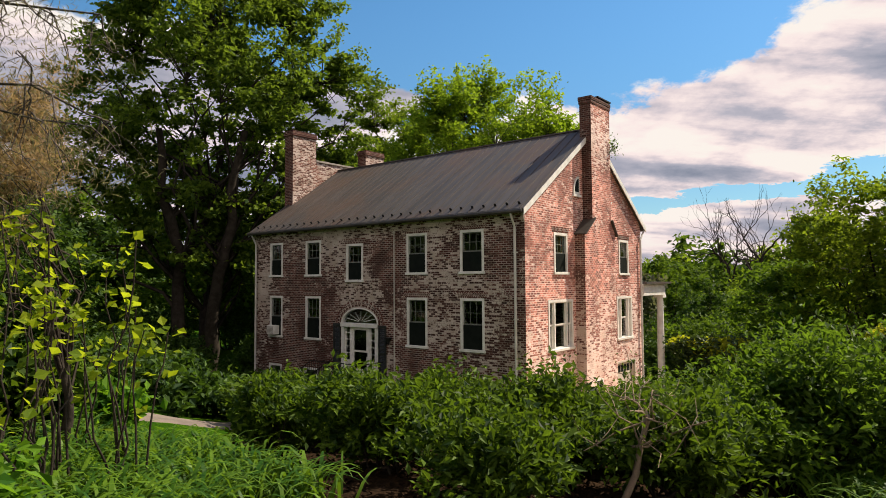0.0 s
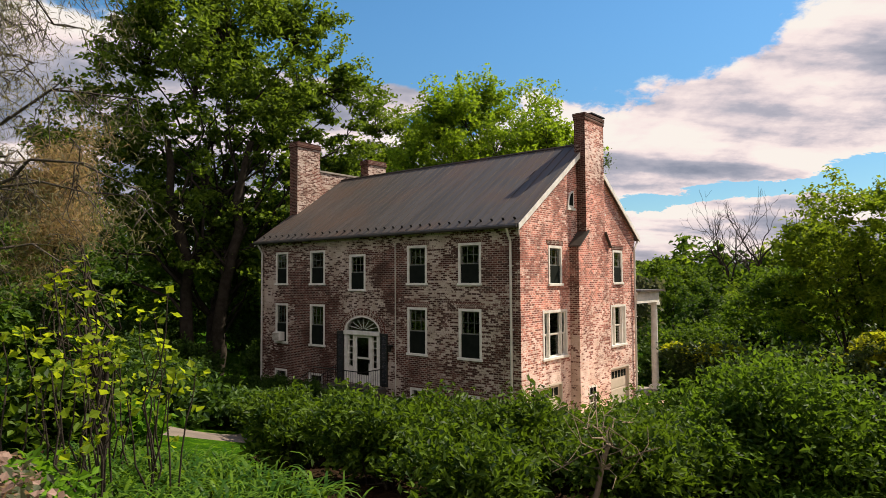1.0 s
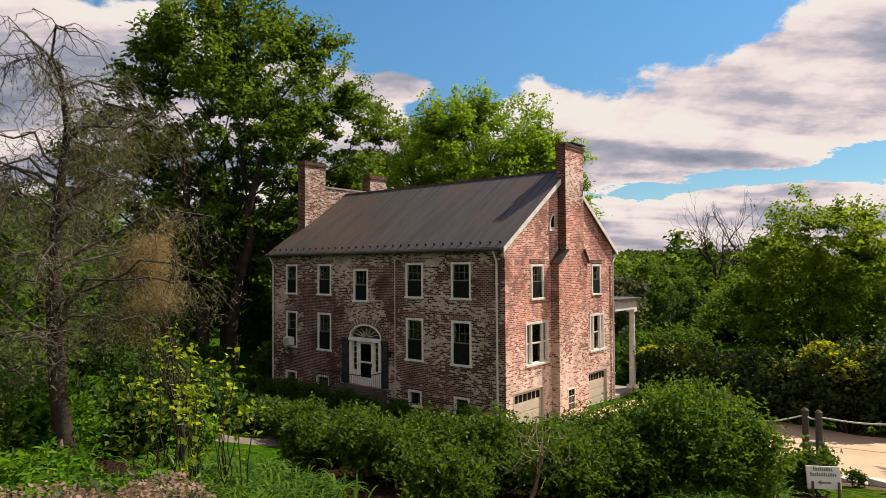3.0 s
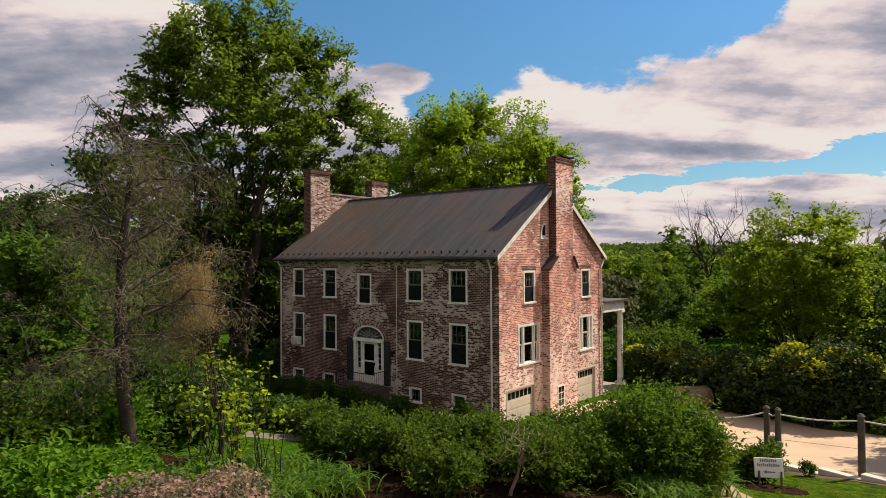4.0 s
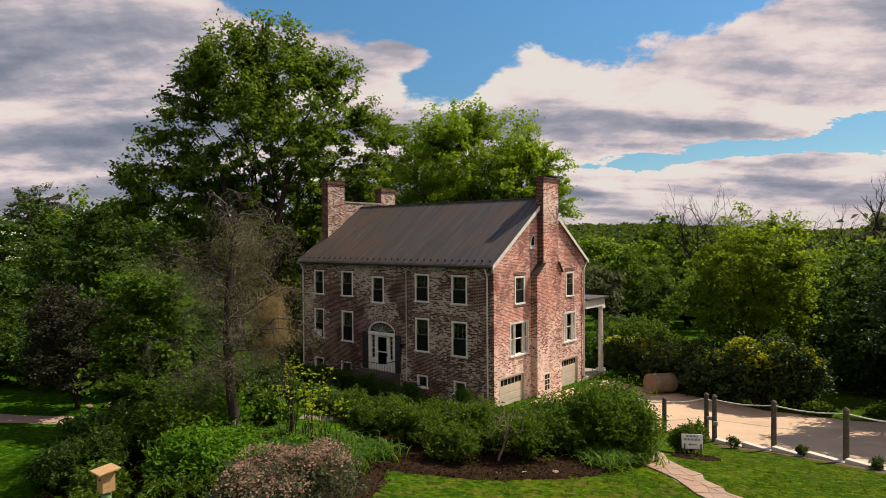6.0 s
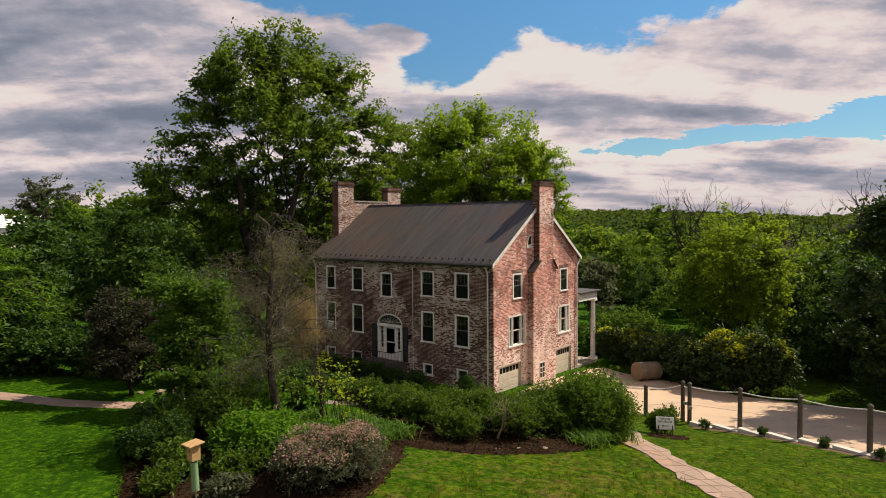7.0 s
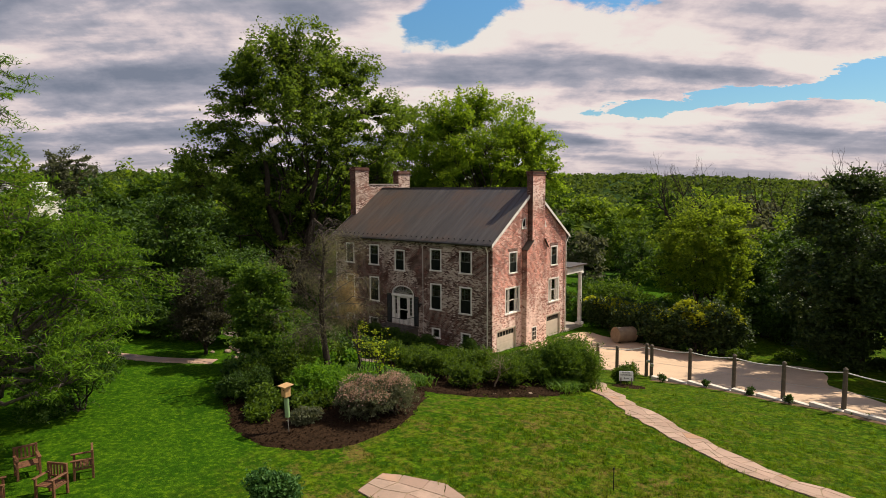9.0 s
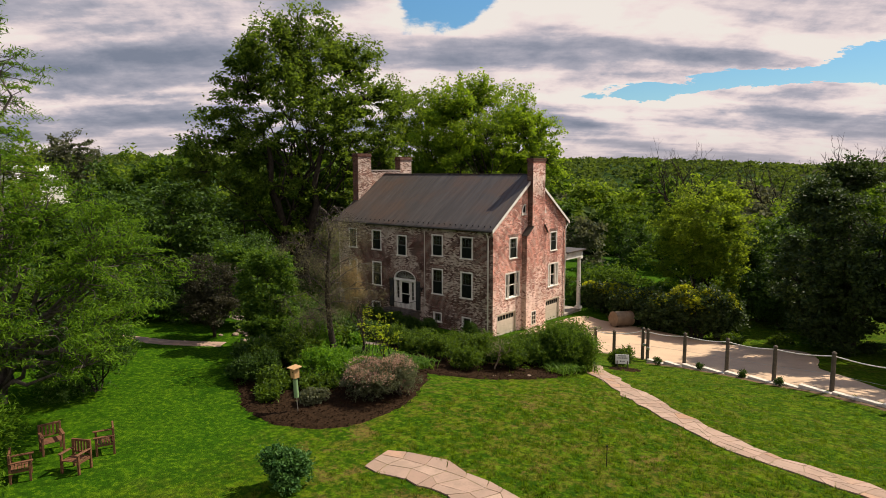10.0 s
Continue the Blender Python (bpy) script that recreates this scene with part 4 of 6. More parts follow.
for a0, a1 in ((x0 - 0.5, x0 - 0.05), (x1 + 0.05, x1 + 0.48)):
    bm = boxes((a0, a0 + 0.06, -0.06, -0.004, 1.45, 3.75), (a1 - 0.06, a1, -0.06, -0.004, 1.45, 3.75), (a0 + 0.06, a1 - 0.06, -0.06, -0.004, 1.45, 1.57), (a0 + 0.06, a1 - 0.06, -0.06, -0.004, 3.63, 3.75), (a0 + 0.06, a1 - 0.06, -0.06, -0.004, 2.5, 2.6))
    shutter = part("shutter", bm, BLACK, house, "black louvred shutter beside the front door")
    for k in range(36):
        z = 1.6 + k * 0.056
        if not 2.46 < z < 2.6 and z < 3.6:
            part("slat", prism([(-0.05, z), (-0.042, z), (-0.012, z + 0.045), (-0.02, z + 0.045)], a0 + 0.06, a1 - 0.06, 0), BLACK, shutter)
bm = boxes((-6.72, -6.5, -0.2, -0.004, 3.2, 3.28), (-6.66, -6.56, -0.18, -0.08, 3.0, 3.2), bevel=0.01)
part("wall_lantern", bm, IRON, house, "small dark lantern beside the door")

# window air conditioner
ac = part("air_conditioner", boxes((-14.72, -14.16, -0.3, 0.1, 3.06, 3.5), bevel=0.015), WHITE, house, "boxy white window air conditioner")
for k in range(6):
    part("slat", boxes((-14.68, -14.2, -0.306, -0.3, 3.11 + 0.06 * k, 3.14 + 0.06 * k)), STONE, ac)

# stoop with iron rails and steps down to one side
stoop = thing("stoop", (-8.5, -0.8, 0.4), "stone entrance stoop with steps and black iron railing", "steps")
part("landing", boxes((-10.1, -6.9, -1.5, -0.004, -0.1, 1.38), bevel=0.015), STEPSTONE, stoop)
for k in range(5):
    part("step", boxes((-10.1 - 0.3 * (k + 1), -10.1 - 0.3 * k, -1.45, -0.05, -0.1, 1.38 - 0.18 * (k + 1)), bevel=0.01), STEPSTONE, stoop)


def railing(points, parent, height=0.85, gap=0.13):
    bm = bmesh.new()
    for a, b in zip(points, points[1:]):
        rod(bm, Vector(a) + Vector((0, 0, height)), Vector(b) + Vector((0, 0, height)), 0.022, sides=6)
        rod(bm, Vector(a) + Vector((0, 0, 0.1)), Vector(b) + Vector((0, 0, 0.1)), 0.014, sides=6)
    rail = part("railing", bm, IRON, parent)
    for a, b in zip(points, points[1:]):
        a, b = Vector(a), Vector(b)
        k = max(1, int((b - a).length / gap))
        for i in range(k + 1):
            p, bm = a.lerp(b, i / k), bmesh.new()
            rod(bm, p, p + Vector((0, 0, height)), 0.009, sides=5)
            part("baluster", bm, IRON, rail)
    return rail


railing([(-6.95, -0.1, 1.38), (-6.95, -1.45, 1.38), (-10.05, -1.45, 1.38)], stoop)
railing([(-10.1, -1.42, 1.3), (-11.6, -1.42, 0.45)], stoop)
railing([(-10.1, -0.12, 1.3), (-11.6, -0.12, 0.45)], stoop)

# back porch
porch = thing("porch", (-6, 12.4, 0), "white-columned back porch with a flat grey roof", "porch")
part("porch_floor", boxes((-12, 0.1, D + 0.01, 13.7, -0.4, 0.25)), STONE, porch)
part("porch_roof", boxes((-12.2, 0.3, D + 0.01, 14.0, 5.42, 5.52)), ROOF, porch)
part("entablature", boxes((-12, 0.12, 13.25, 13.65, 4.85, 5.42), (-0.25, 0.12, D + 0.01, 13.25, 4.85, 5.42)), WHITE, porch)
for x in (-0.1, -4.0, -8.0, -11.7):
    bm = bmesh.new()
    rod(bm, (x, 13.45, 0.45), (x, 13.45, 4.7), 0.19, 0.16, sides=20)
    box(bm, x - 0.24, x + 0.24, 13.21, 13.69, 4.7, 4.85)
    box(bm, x - 0.26, x + 0.26, 13.19, 13.71, 0.25, 0.45)
    part("column", bm, WHITE, porch)

# ---- plants ----
def leaf_cards(name, centre, size, mat, rng, upward=0.5, slim=0.5, droop=0.0, along=None):
    """One mesh of many small folded leaves."""
    k = len(centre)
    n_ = rng.normal(0, 1, (k, 3))
    n_[:, 2] = np.abs(n_[:, 2]) + upward
    n_ /= np.linalg.norm(n_, axis=1)[:, None]
    t = rng.normal(0, 1, (k, 3)) if along is None else along + rng.normal(0, 0.35, (k, 3))
    t[:, 2] -= droop
    t -= n_ * (t * n_).sum(1)[:, None]
    t /= np.linalg.norm(t, axis=1)[:, None] + 1e-9
    b = np.cross(n_, t)
    s = (size * rng.uniform(0.65, 1.25, k))[:, None]
    fold = n_ * s * 0.12
    verts = np.stack([centre - t * s * 0.5, centre + b * s * slim * 0.5 + fold - t * s * 0.06, centre + t * s * 0.5, centre - b * s * slim * 0.5 + fold - t * s * 0.06], 1).reshape(-1, 3)
    return raw(name, verts, np.arange(4 * k).reshape(-1, 4), mat)


def tubes(name, lines, mat, sides=6):
    """Tapered limbs. lines: (points, radii)."""
    verts, faces = [], []
    for points, radii in lines:
        p, start = np.array(points, float), len(verts)
        way_ = np.gradient(p, axis=0)
        way_ /= np.linalg.norm(way_, axis=1)[:, None] + 1e-9
        for c_, d, r_ in zip(p, way_, radii):
            u = np.cross(d, (0.31, 0.95, 0.05) if abs(d[2]) > 0.9 else (0, 0, 1))
            u /= np.linalg.norm(u) + 1e-9
            v = np.cross(d, u)
            verts += [(c_ + r_ * (math.cos(a) * u + math.sin(a) * v)).tolist() for a in np.arange(sides) * 2 * math.pi / sides]
        for i in range(len(p) - 1):
            for j in range(sides):
                a, b = start + i * sides + j, start + i * sides + (j + 1) % sides
                faces.append((a, b, b + sides, a + sides))
    return raw(name, verts, faces, mat, True)


def bent(a, b, rng, bend=0.12, count=4, sag=0.0):
    a, b = np.array(a, float), np.array(b, float)
    far = np.linalg.norm(b - a)
    s = np.linspace(0, 1, count)[:, None]
    kink = rng.normal(0, bend * far, (count, 3)) * np.sin(s * math.pi)
    return a + (b - a) * s + kink + np.array([0, 0, sag * far]) * np.sin(s * math.pi)


def tree(name, base, lobes, trunk, mats, seed, leaves, leaf, clumps, spray, label, category="tree", stems=1, hubs=14, upward=0.5, slim=0.55, droop=0.0, bare=0.25, fork=0.35, lean=0.0, group="", flat=0.45, sag=0.05, twig=0.075, gaps=-0.16, limb=0.34):
    """A trunk that forks into limbs, twigs to each spray, and leaves in sprays. lobes: ellipsoids of the crown, from the base."""
    rng = np.random.default_rng(seed)
    bark, green = mats
    lob = np.array(lobes, float)
    vol = lob[:, 3] * lob[:, 4] * lob[:, 5]
    pick = rng.choice(len(lob), clumps * 3, p=vol / vol.sum())
    d = rng.normal(0, 1, (len(pick), 3))
    d /= np.linalg.norm(d, axis=1)[:, None]
    c_ = lob[pick, :3] + d * lob[pick, 3:] * (bare + (1 - bare) * rng.uniform(0, 1, (len(pick), 1)) ** 0.45)
    keep = [i for i, v in enumerate(c_) if noise.noise(Vector(v * 0.28) + Vector((seed, 0, 0))) > gaps][:clumps]
    c_ = c_[keep]
    top = lob[:, 2].max()
    ob = thing(name, base, label, category, group)
    wood, ends = [], []
    hub_at = c_[rng.choice(len(c_), hubs, replace=False)]
    mid = np.array([lob[:, 0].mean(), lob[:, 1].mean(), 0])
    heads = []
    for s in range(stems):
        off = np.array([0, 0, 0]) if stems == 1 else np.array([math.cos(s * 2.4), math.sin(s * 2.4), 0]) * trunk * 1.3
        head = mid * 0.6 + off * 4.5 + np.array([lean, 0, top * (fork + 0.35)])
        line = bent(off + np.array([0, 0, -0.3]), head, rng, 0.025, 9)
        wood.append((line, np.linspace(trunk * (1.0 if stems == 1 else 0.72), trunk * 0.3, 9) * np.r_[1.35, np.ones(8)]))
        heads.append(line)
    limbs = []
    for h in hub_at:
        line = heads[rng.integers(len(heads))]
        low_ = np.clip((h[2] / max(top, 0.1)) * 0.75, fork * 0.7, 1.0) if fork else rng.uniform(0.1, 1)
        a = line[min(8, max(1, int(low_ * 8)))]
        inner = a + (h - a) * 0.78
        pts = bent(a, inner, rng, 0.07, 6, sag)
        r0 = trunk * limb * min(1.0, np.linalg.norm(h - a) / (top * 0.35) + 0.3)
        limbs.append((pts, np.linspace(r0, r0 * 0.3, 6)))
    twigs, node_ = [], np.array([p[k] for p, _ in limbs for k in (2, 3, 4, 5)])
    for v in c_:
        q_ = node_[np.argmin(((node_ - v) ** 2).sum(1) + rng.uniform(0, 1.5, len(node_)))]
        r0 = trunk * twig
        twigs.append((bent(q_, v, rng, 0.1, 4, sag), np.linspace(r0, r0 * 0.3, 4)))
    trunk_ob = new("trunk", tubes("trunk", wood, bark, 10))
    trunk_ob.parent = ob
    limb_ob = new("branching", tubes("branching", limbs + twigs, bark, 5 if trunk > 0.25 else 3))
    limb_ob.parent = ob
    if leaves:
        m_ = leaves // len(c_)
        lines = np.array([p for p, _ in twigs])
        s = (0.5 + 0.55 * rng.uniform(0, 1, (len(c_), m_)) ** 0.8) * 3
        low_ = np.clip(s.astype(int), 0, 2)
        f = (s - low_)[..., None]
        row = np.arange(len(c_))[:, None]
        spots = lines[row, low_] * (1 - f) + lines[row, low_ + 1] * f
        own = rng.normal(0, 0.42, (len(c_), m_, 3)) * spray * (0.25 + 0.25 * s[..., None]) * rng.uniform(0.55, 1.3, (len(c_), 1, 1))
        own[..., 2] = own[..., 2] * flat - droop * (own[..., 0] ** 2 + own[..., 1] ** 2) * 0.25
        spots = (spots + own).reshape(-1, 3)
        crown = new("crown", leaf_cards("crown", spots, leaf, green, rng, upward, slim, droop))
        crown.parent = ob
    return ob


def bush(name, x, y, rx, ry, h, mat, seed, leaves, leaf, label, category="shrub", lumps=9, slim=0.5, upward=0.3, group="", stick=BARK, low=0.1, extra=None, tips=0.3, lump=(0.3, 0.52)):
    """A rounded shrub of several lumps, with stems inside. extra: (material, number, size) for flowers on its outside. tips: shoots that stand out."""
    rng = np.random.default_rng(seed)
    ob = thing(name, (x, y, floor_at(x, y)), label, category, group)
    a = rng.uniform(0, 2 * math.pi, lumps)
    rr = rng.uniform(0.1, 0.92 - lump[0], lumps)
    mid = np.column_stack([np.cos(a) * rr * rx, np.sin(a) * rr * ry, rng.uniform(0.3, 0.74, lumps) * h])
    rad = rng.uniform(*lump, (lumps, 1)) * np.array([rx, ry, h * 0.72])
    mid[0], rad[0] = (0, 0, h * 0.45), np.array([rx * 0.6, ry * 0.6, h * 0.44])
    per = 13
    shoots = leaves // per
    which = rng.integers(0, lumps, shoots)
    d = rng.normal(0, 1, (shoots, 3))
    d[:, 2] += 0.15
    d /= np.linalg.norm(d, axis=1)[:, None]
    wave = 1 + 0.2 * np.sin(d[:, :1] * 9 + which[:, None]) * np.cos(d[:, 1:2] * 8 - which[:, None])
    foot = mid[which] + d * rad[which] * wave * (0.3 + 0.62 * rng.uniform(0, 1, (shoots, 1)) ** 0.45)
    aim = d * np.array([1, 1, 0.8]) + np.array([0, 0, 0.45]) + rng.normal(0, 0.3, (shoots, 3))
    aim /= np.linalg.norm(aim, axis=1)[:, None]
    long_ = (0.12 + 0.16 * tips + 0.35 * tips * rng.uniform(0, 1, (shoots, 1)) ** 3) * max(rx, h) * 0.8
    s = rng.uniform(0, 1, (shoots, per, 1))
    spots = (foot[:, None] + aim[:, None] * long_[:, None] * s + rng.normal(0, leaf * 0.45, (shoots, per, 3))).reshape(-1, 3)
    out = np.repeat(aim, per, 0) + rng.normal(0, 0.5, (shoots * per, 3))
    good = spots[:, 2] > low * h * rng.uniform(0, 1, len(spots))
    spots, out = spots[good], out[good]
    crown = new("foliage", leaf_cards("foliage", spots, leaf, mat, rng, upward, slim, 0.0, out))
    crown.parent = ob
    lines = [(bent((rng.normal(0, 0.12 * rx), rng.normal(0, 0.12 * ry), -0.1), m_ * np.array([0.9, 0.9, 1.05]), rng, 0.08, 5), np.linspace(0.03, 0.01, 5) * max(0.6, h / 1.6)) for m_ in mid]
    stems = new("stalk", tubes("stalk", lines, stick, 5))
    stems.parent = ob
    if extra:
        emat, count, esize = extra
        high = np.argsort(mid[:, 2] + rad[:, 2])[-max(4, lumps // 2):]
        which = high[rng.integers(0, len(high), count)]
        d = rng.normal(0, 1, (count, 3))
        d[:, 2] = np.abs(d[:, 2]) + 0.8
        d /= np.linalg.norm(d, axis=1)[:, None]
        spots = mid[which] + d * rad[which] * rng.uniform(1.05, 1.32, (count, 1))
        f = new("blossom", leaf_cards("blossom", spots, esize, emat, rng, 0.6, 0.8))
        f.parent = ob
    return ob


def strap_plant(name, x, y, r, h, blades, seed, label, category="plant", mat=LILY, group="", width=0.017):
    """A clump of long arching blades."""
    rng = np.random.default_rng(seed)
    ob = thing(name, (x, y, floor_at(x, y)), label, category, group)
    verts, faces = [], []
    for _ in range(blades):
        a, l = rng.uniform(0, 2 * math.pi), rng.uniform(0.6, 1.15)
        root = rng.normal(0, r * 0.33, 2)
        out = np.array([math.cos(a), math.sin(a)])
        side_ = np.array([-out[1], out[0]]) * width * rng.uniform(0.7, 1.3)
        reach, tall = r * rng.uniform(0.35, 0.85), h * l
        start = len(verts)
        for s in np.linspace(0, 1, 6):
            p = root + out * reach * s**1.25
            z = tall * (1.75 * s - 1.0 * s * s * (1 + 0.25 * l))
            w = side_ * (1 - s**3)
            verts += [(*(p - w), z - 0.02), (*(p + w), z - 0.02)]
        faces += [(start + 2 * i, start + 2 * i + 1, start + 2 * i + 3, start + 2 * i + 2) for i in range(5)]
    b = new("leaf_tuft", raw("leaf_tuft", verts, faces, mat, True))
    b.parent = ob
    return ob


# the big maples
GZ = floor_at
def crown_of(*lobes):
    """Lobes given by their offset across the view, height and radii."""
    return [(r_ * RIGHT.x + a_ * AHEAD.x, r_ * RIGHT.y + a_ * AHEAD.y, z, w, w, h) for r_, a_, z, w, h in lobes]


tree("maple_tree", (-24, 1.5, GZ(-24, 1.5)), crown_of((0, 1, 18, 7.4, 8.0), (6.2, 5, 17, 4.8, 6.5), (-5.5, -1, 13.5, 5.2, 5.0), (4.2, 3, 21.6, 5.0, 5.0), (-0.4, 0, 22.8, 4.6, 4.5), (0, 2, 11, 7, 4.5), (-8.2, -2, 12, 3.0, 2.6), (6.5, 6, 12, 3.4, 4.2), (1.9, 1, 25.2, 3.6, 3.0), (-7, -2, 8.5, 4, 2.2), (0, 2, 6.5, 5, 2.4), (2.5, 4, 9.5, 5.5, 4.0), (5, 6, 7, 4, 3)), 0.62, (BARK, CROWN), 3, 92000, 0.37, 950, 1.0, "tall spreading maple in fresh green leaf beside the house", stems=3, hubs=42, fork=0.22, droop=0.25, twig=0.05, gaps=-0.11, limb=0.2)
tree("maple_tree", (-17, 22, GZ(-17, 22)), crown_of((0, 1, 16.6, 6.8, 6.4), (4.4, 1, 14.4, 4.6, 5.0), (-4.4, 0, 14.8, 4.6, 5.0), (0, 0, 12.5, 7.6, 3.4), (-1, 0, 20.3, 4.8, 3.2), (2.5, 0, 19.8, 4.4, 3), (7.2, 0, 13.2, 3.4, 2.8), (6.2, 0, 16.2, 3.6, 3.0)), 0.4, (BARK, SPRING), 5, 64000, 0.33, 1000, 0.72, "round-headed maple behind the roof, leaves pale green", stems=4, hubs=40, fork=0.2, droop=0.1, bare=0.4, twig=0.055, gaps=-0.14, flat=0.7)
tree("maple_tree", (-28.5, 22, GZ(-28.5, 22)), crown_of((0, 0, 14, 6, 7.5), (1.5, 0, 19, 4.5, 4.8), (-3, 0, 10, 5, 5)), 0.36, (BARK, FRESH), 7, 34000, 0.36, 300, 1.15, "leafy maple in the wood behind the house", hubs=16, fork=0.25, group="wood trees")
tree("maple_tree", (-22, 26, GZ(-22, 26)), [(0, 0, 13, 6, 6, 6.5), (-3, 2, 9, 5, 5, 5)], 0.3, (BARK, FRESH), 8, 26000, 0.36, 170, 1.2, "slender maple beside its round-headed neighbour", stems=3, hubs=16, fork=0.25, group="wood trees")

# trees beyond the driveway
tree("ash_tree", (8.5, 19, GZ(8.5, 19)), [(0, 0, 8, 4.2, 4.2, 4.4), (1.5, -1, 5.5, 3.4, 3.4, 3.2), (-2, 1, 5, 3.2, 3.2, 3)], 0.2, (BARK, ASH), 11, 26000, 0.27, 260, 0.8, "young ash with light yellow-green leaves behind the driveway", hubs=18, fork=0.15, droop=0.3, stems=2)
tree("holly_tree", (20.8, 9.4, GZ(20.8, 9.4)), [(0, 0, 5.2, 4.5, 4.4, 5.2), (0, 0, 8.4, 4.0, 4.0, 3.9), (1.6, -1.6, 3.8, 3.4, 3.2, 3.8), (-1.5, 1.0, 3.4, 3.4, 3.2, 3.4)], 0.3, (BARK, HOLLY), 13, 70000, 0.28, 400, 0.8, "dense dark glossy holly beside the gravel", hubs=24, fork=0.05, bare=0.5)
# Out-of-view tree, added for its shadow over the drive's end and grass.
tree("holly_tree", (29.0, 8.6, GZ(29.0, 8.6)), [(0, 0, 6, 5.2, 5.2, 6.0), (0, 0, 12, 3.8, 3.8, 5.0)], 0.34, (BARK, HOLLY), 15, 20000, 0.42, 300, 1.0, "dense dark glossy holly beside the gravel", hubs=18, fork=0.05, bare=0.4)
tree("holly_tree", (27, 14, GZ(27, 14)), [(0, 0, 5.0, 4.6, 4.6, 5.0), (0, 0, 9, 3.0, 3.0, 4.0)], 0.3, (BARK, HOLLY), 14, 24000, 0.33, 260, 0.9, "dense dark glossy holly beside the gravel", hubs=18, fork=0.05, bare=0.5)
for k, (x, y, s) in enumerate([(14, 24, 1.0), (17.6, 18.2, 0.9), (3.5, 27, 0.85), (12, 32, 1.0)]):
    tree("understory_tree", (x, y, GZ(x, y)), [(0, 0, 5.0 * s, 4.0 * s, 4.0 * s, 4.4 * s), (1.5, -1, 3.2 * s, 3.2 * s, 3.2 * s, 3.0 * s), (-2, 0.5, 3.0 * s, 3.2 * s, 3.0 * s, 2.8 * s)], 0.18, (BARK, (DEEP, DEEP, MAPLE, MAPLE)[k]), 20 + k, 14500, 0.36, 200, 0.95, "leafy understory tree at the edge of the wood", hubs=14, fork=0.1, bare=0.35, group="wood trees", gaps=-0.04)
# leafless trees
def bare_tree(x, y, h, seed):
    """A leafless tree: every limb forks again and again into finer ones."""
    rng = np.random.default_rng(seed)
    ob = thing("bare_tree", (x, y, GZ(x, y)), "leafless thin-branched tree standing out of the wood", "tree", "bare trees")
    trunk_lines, limb_lines = [], []

    def grow(start, aim, length, radius, depth):
        aim = aim / np.linalg.norm(aim)
        end = start + aim * length
        line = bent(start, end, rng, 0.045, 5)
        (trunk_lines if depth == 0 else limb_lines).append((line, np.linspace(radius, radius * 0.66, 5)))
        if depth == 6:
            return
        for n_ in range(3 if depth < 3 and rng.uniform() < 0.6 else 2):
            lean = rng.normal(0, 0.52 if n_ else 0.25, 3)
            root = line[4] if n_ < 2 else line[int(rng.integers(2, 4))]
            grow(root, aim + lean + np.array([0, 0, 0.14]), length * rng.uniform(0.60, 0.80), radius * rng.uniform(0.52, 0.68), depth + 1)

    grow(np.array([0, 0, -0.3]), np.array([rng.normal(0, 0.1), rng.normal(0, 0.1), 1.0]), h * 0.30, h * 0.018, 0)
    new("trunk", tubes("trunk", trunk_lines, BARK, 8)).parent = ob
    new("branching", tubes("branching", limb_lines, BARK, 4)).parent = ob


for x, y, h, seed in ((-5.5, 64, 22, 31), (-9.8, 62, 19.5, 32), (10.8, 66, 22, 33), (-2, 86, 21, 34), (3.5, 80, 20, 36), (17, 68, 21, 35)):
    bare_tree(x, y, h, seed)

# templates for the wood, then copies
def wood_template(name, green, seed, h, wide, leaves, label, leaf=0.9):
    return tree(name, (-40.0 - seed, 60, GZ(-40.0 - seed, 60)), [(0, 0, h * 0.62, wide, wide, h * 0.36), (wide * 0.4, -wide * 0.3, h * 0.42, wide * 0.75, wide * 0.7, h * 0.26), (-wide * 0.4, wide * 0.3, h * 0.38, wide * 0.75, wide * 0.75, h * 0.25)], 0.22, (BARK, green), seed, leaves, leaf, 70, 1.5, label, hubs=12, fork=0.15, bare=0.4, group="wood trees")


kinds = [wood_template("wood_tree", MAPLE, 41, 13, 4.6, 2300, "leafy broad tree in the wood beyond the house"),
         wood_template("wood_tree", FRESH, 43, 12, 4.2, 2200, "pale spring-green tree in the wood beyond the house"),
         wood_template("wood_tree", DEEP, 46, 11, 4.4, 2300, "dark green tree in the wood beyond the house"),
         wood_template("wood_tree", GREYLEAF, 49, 11, 3.8, 1700, "grey-green tree just coming into leaf in the wood"),
         wood_template("wood_tree", MAPLE, 52, 13, 4.6, 5800, "leafy broad tree in the wood beyond the house", 0.5),
         wood_template("wood_tree", FRESH, 55, 12, 4.2, 5400, "pale spring-green tree in the wood beyond the house", 0.5),
         wood_template("wood_tree", DEEP, 58, 11, 4.4, 5800, "dark green tree in the wood beyond the house", 0.5)]
rng = np.random.default_rng(77)
spots = []
for x0_, x1_, y0_, y1_, count in ((-14, 34, 32, 95, 44), (-75, -32, -20, 50, 28), (-60, -14, 40, 95, 20), (34, 62, 2, 60, 12), (-75, 30, 95, 150, 34), (-42, -12, -34, -21, 0)):
    made = 0
    while made < count:
        x, y = rng.uniform(x0_, x1_), rng.uniform(y0_, y1_)
        if all((x - a) ** 2 + (y - b) ** 2 > 22 for a, b in spots):
            spots.append((x, y))
            made += 1
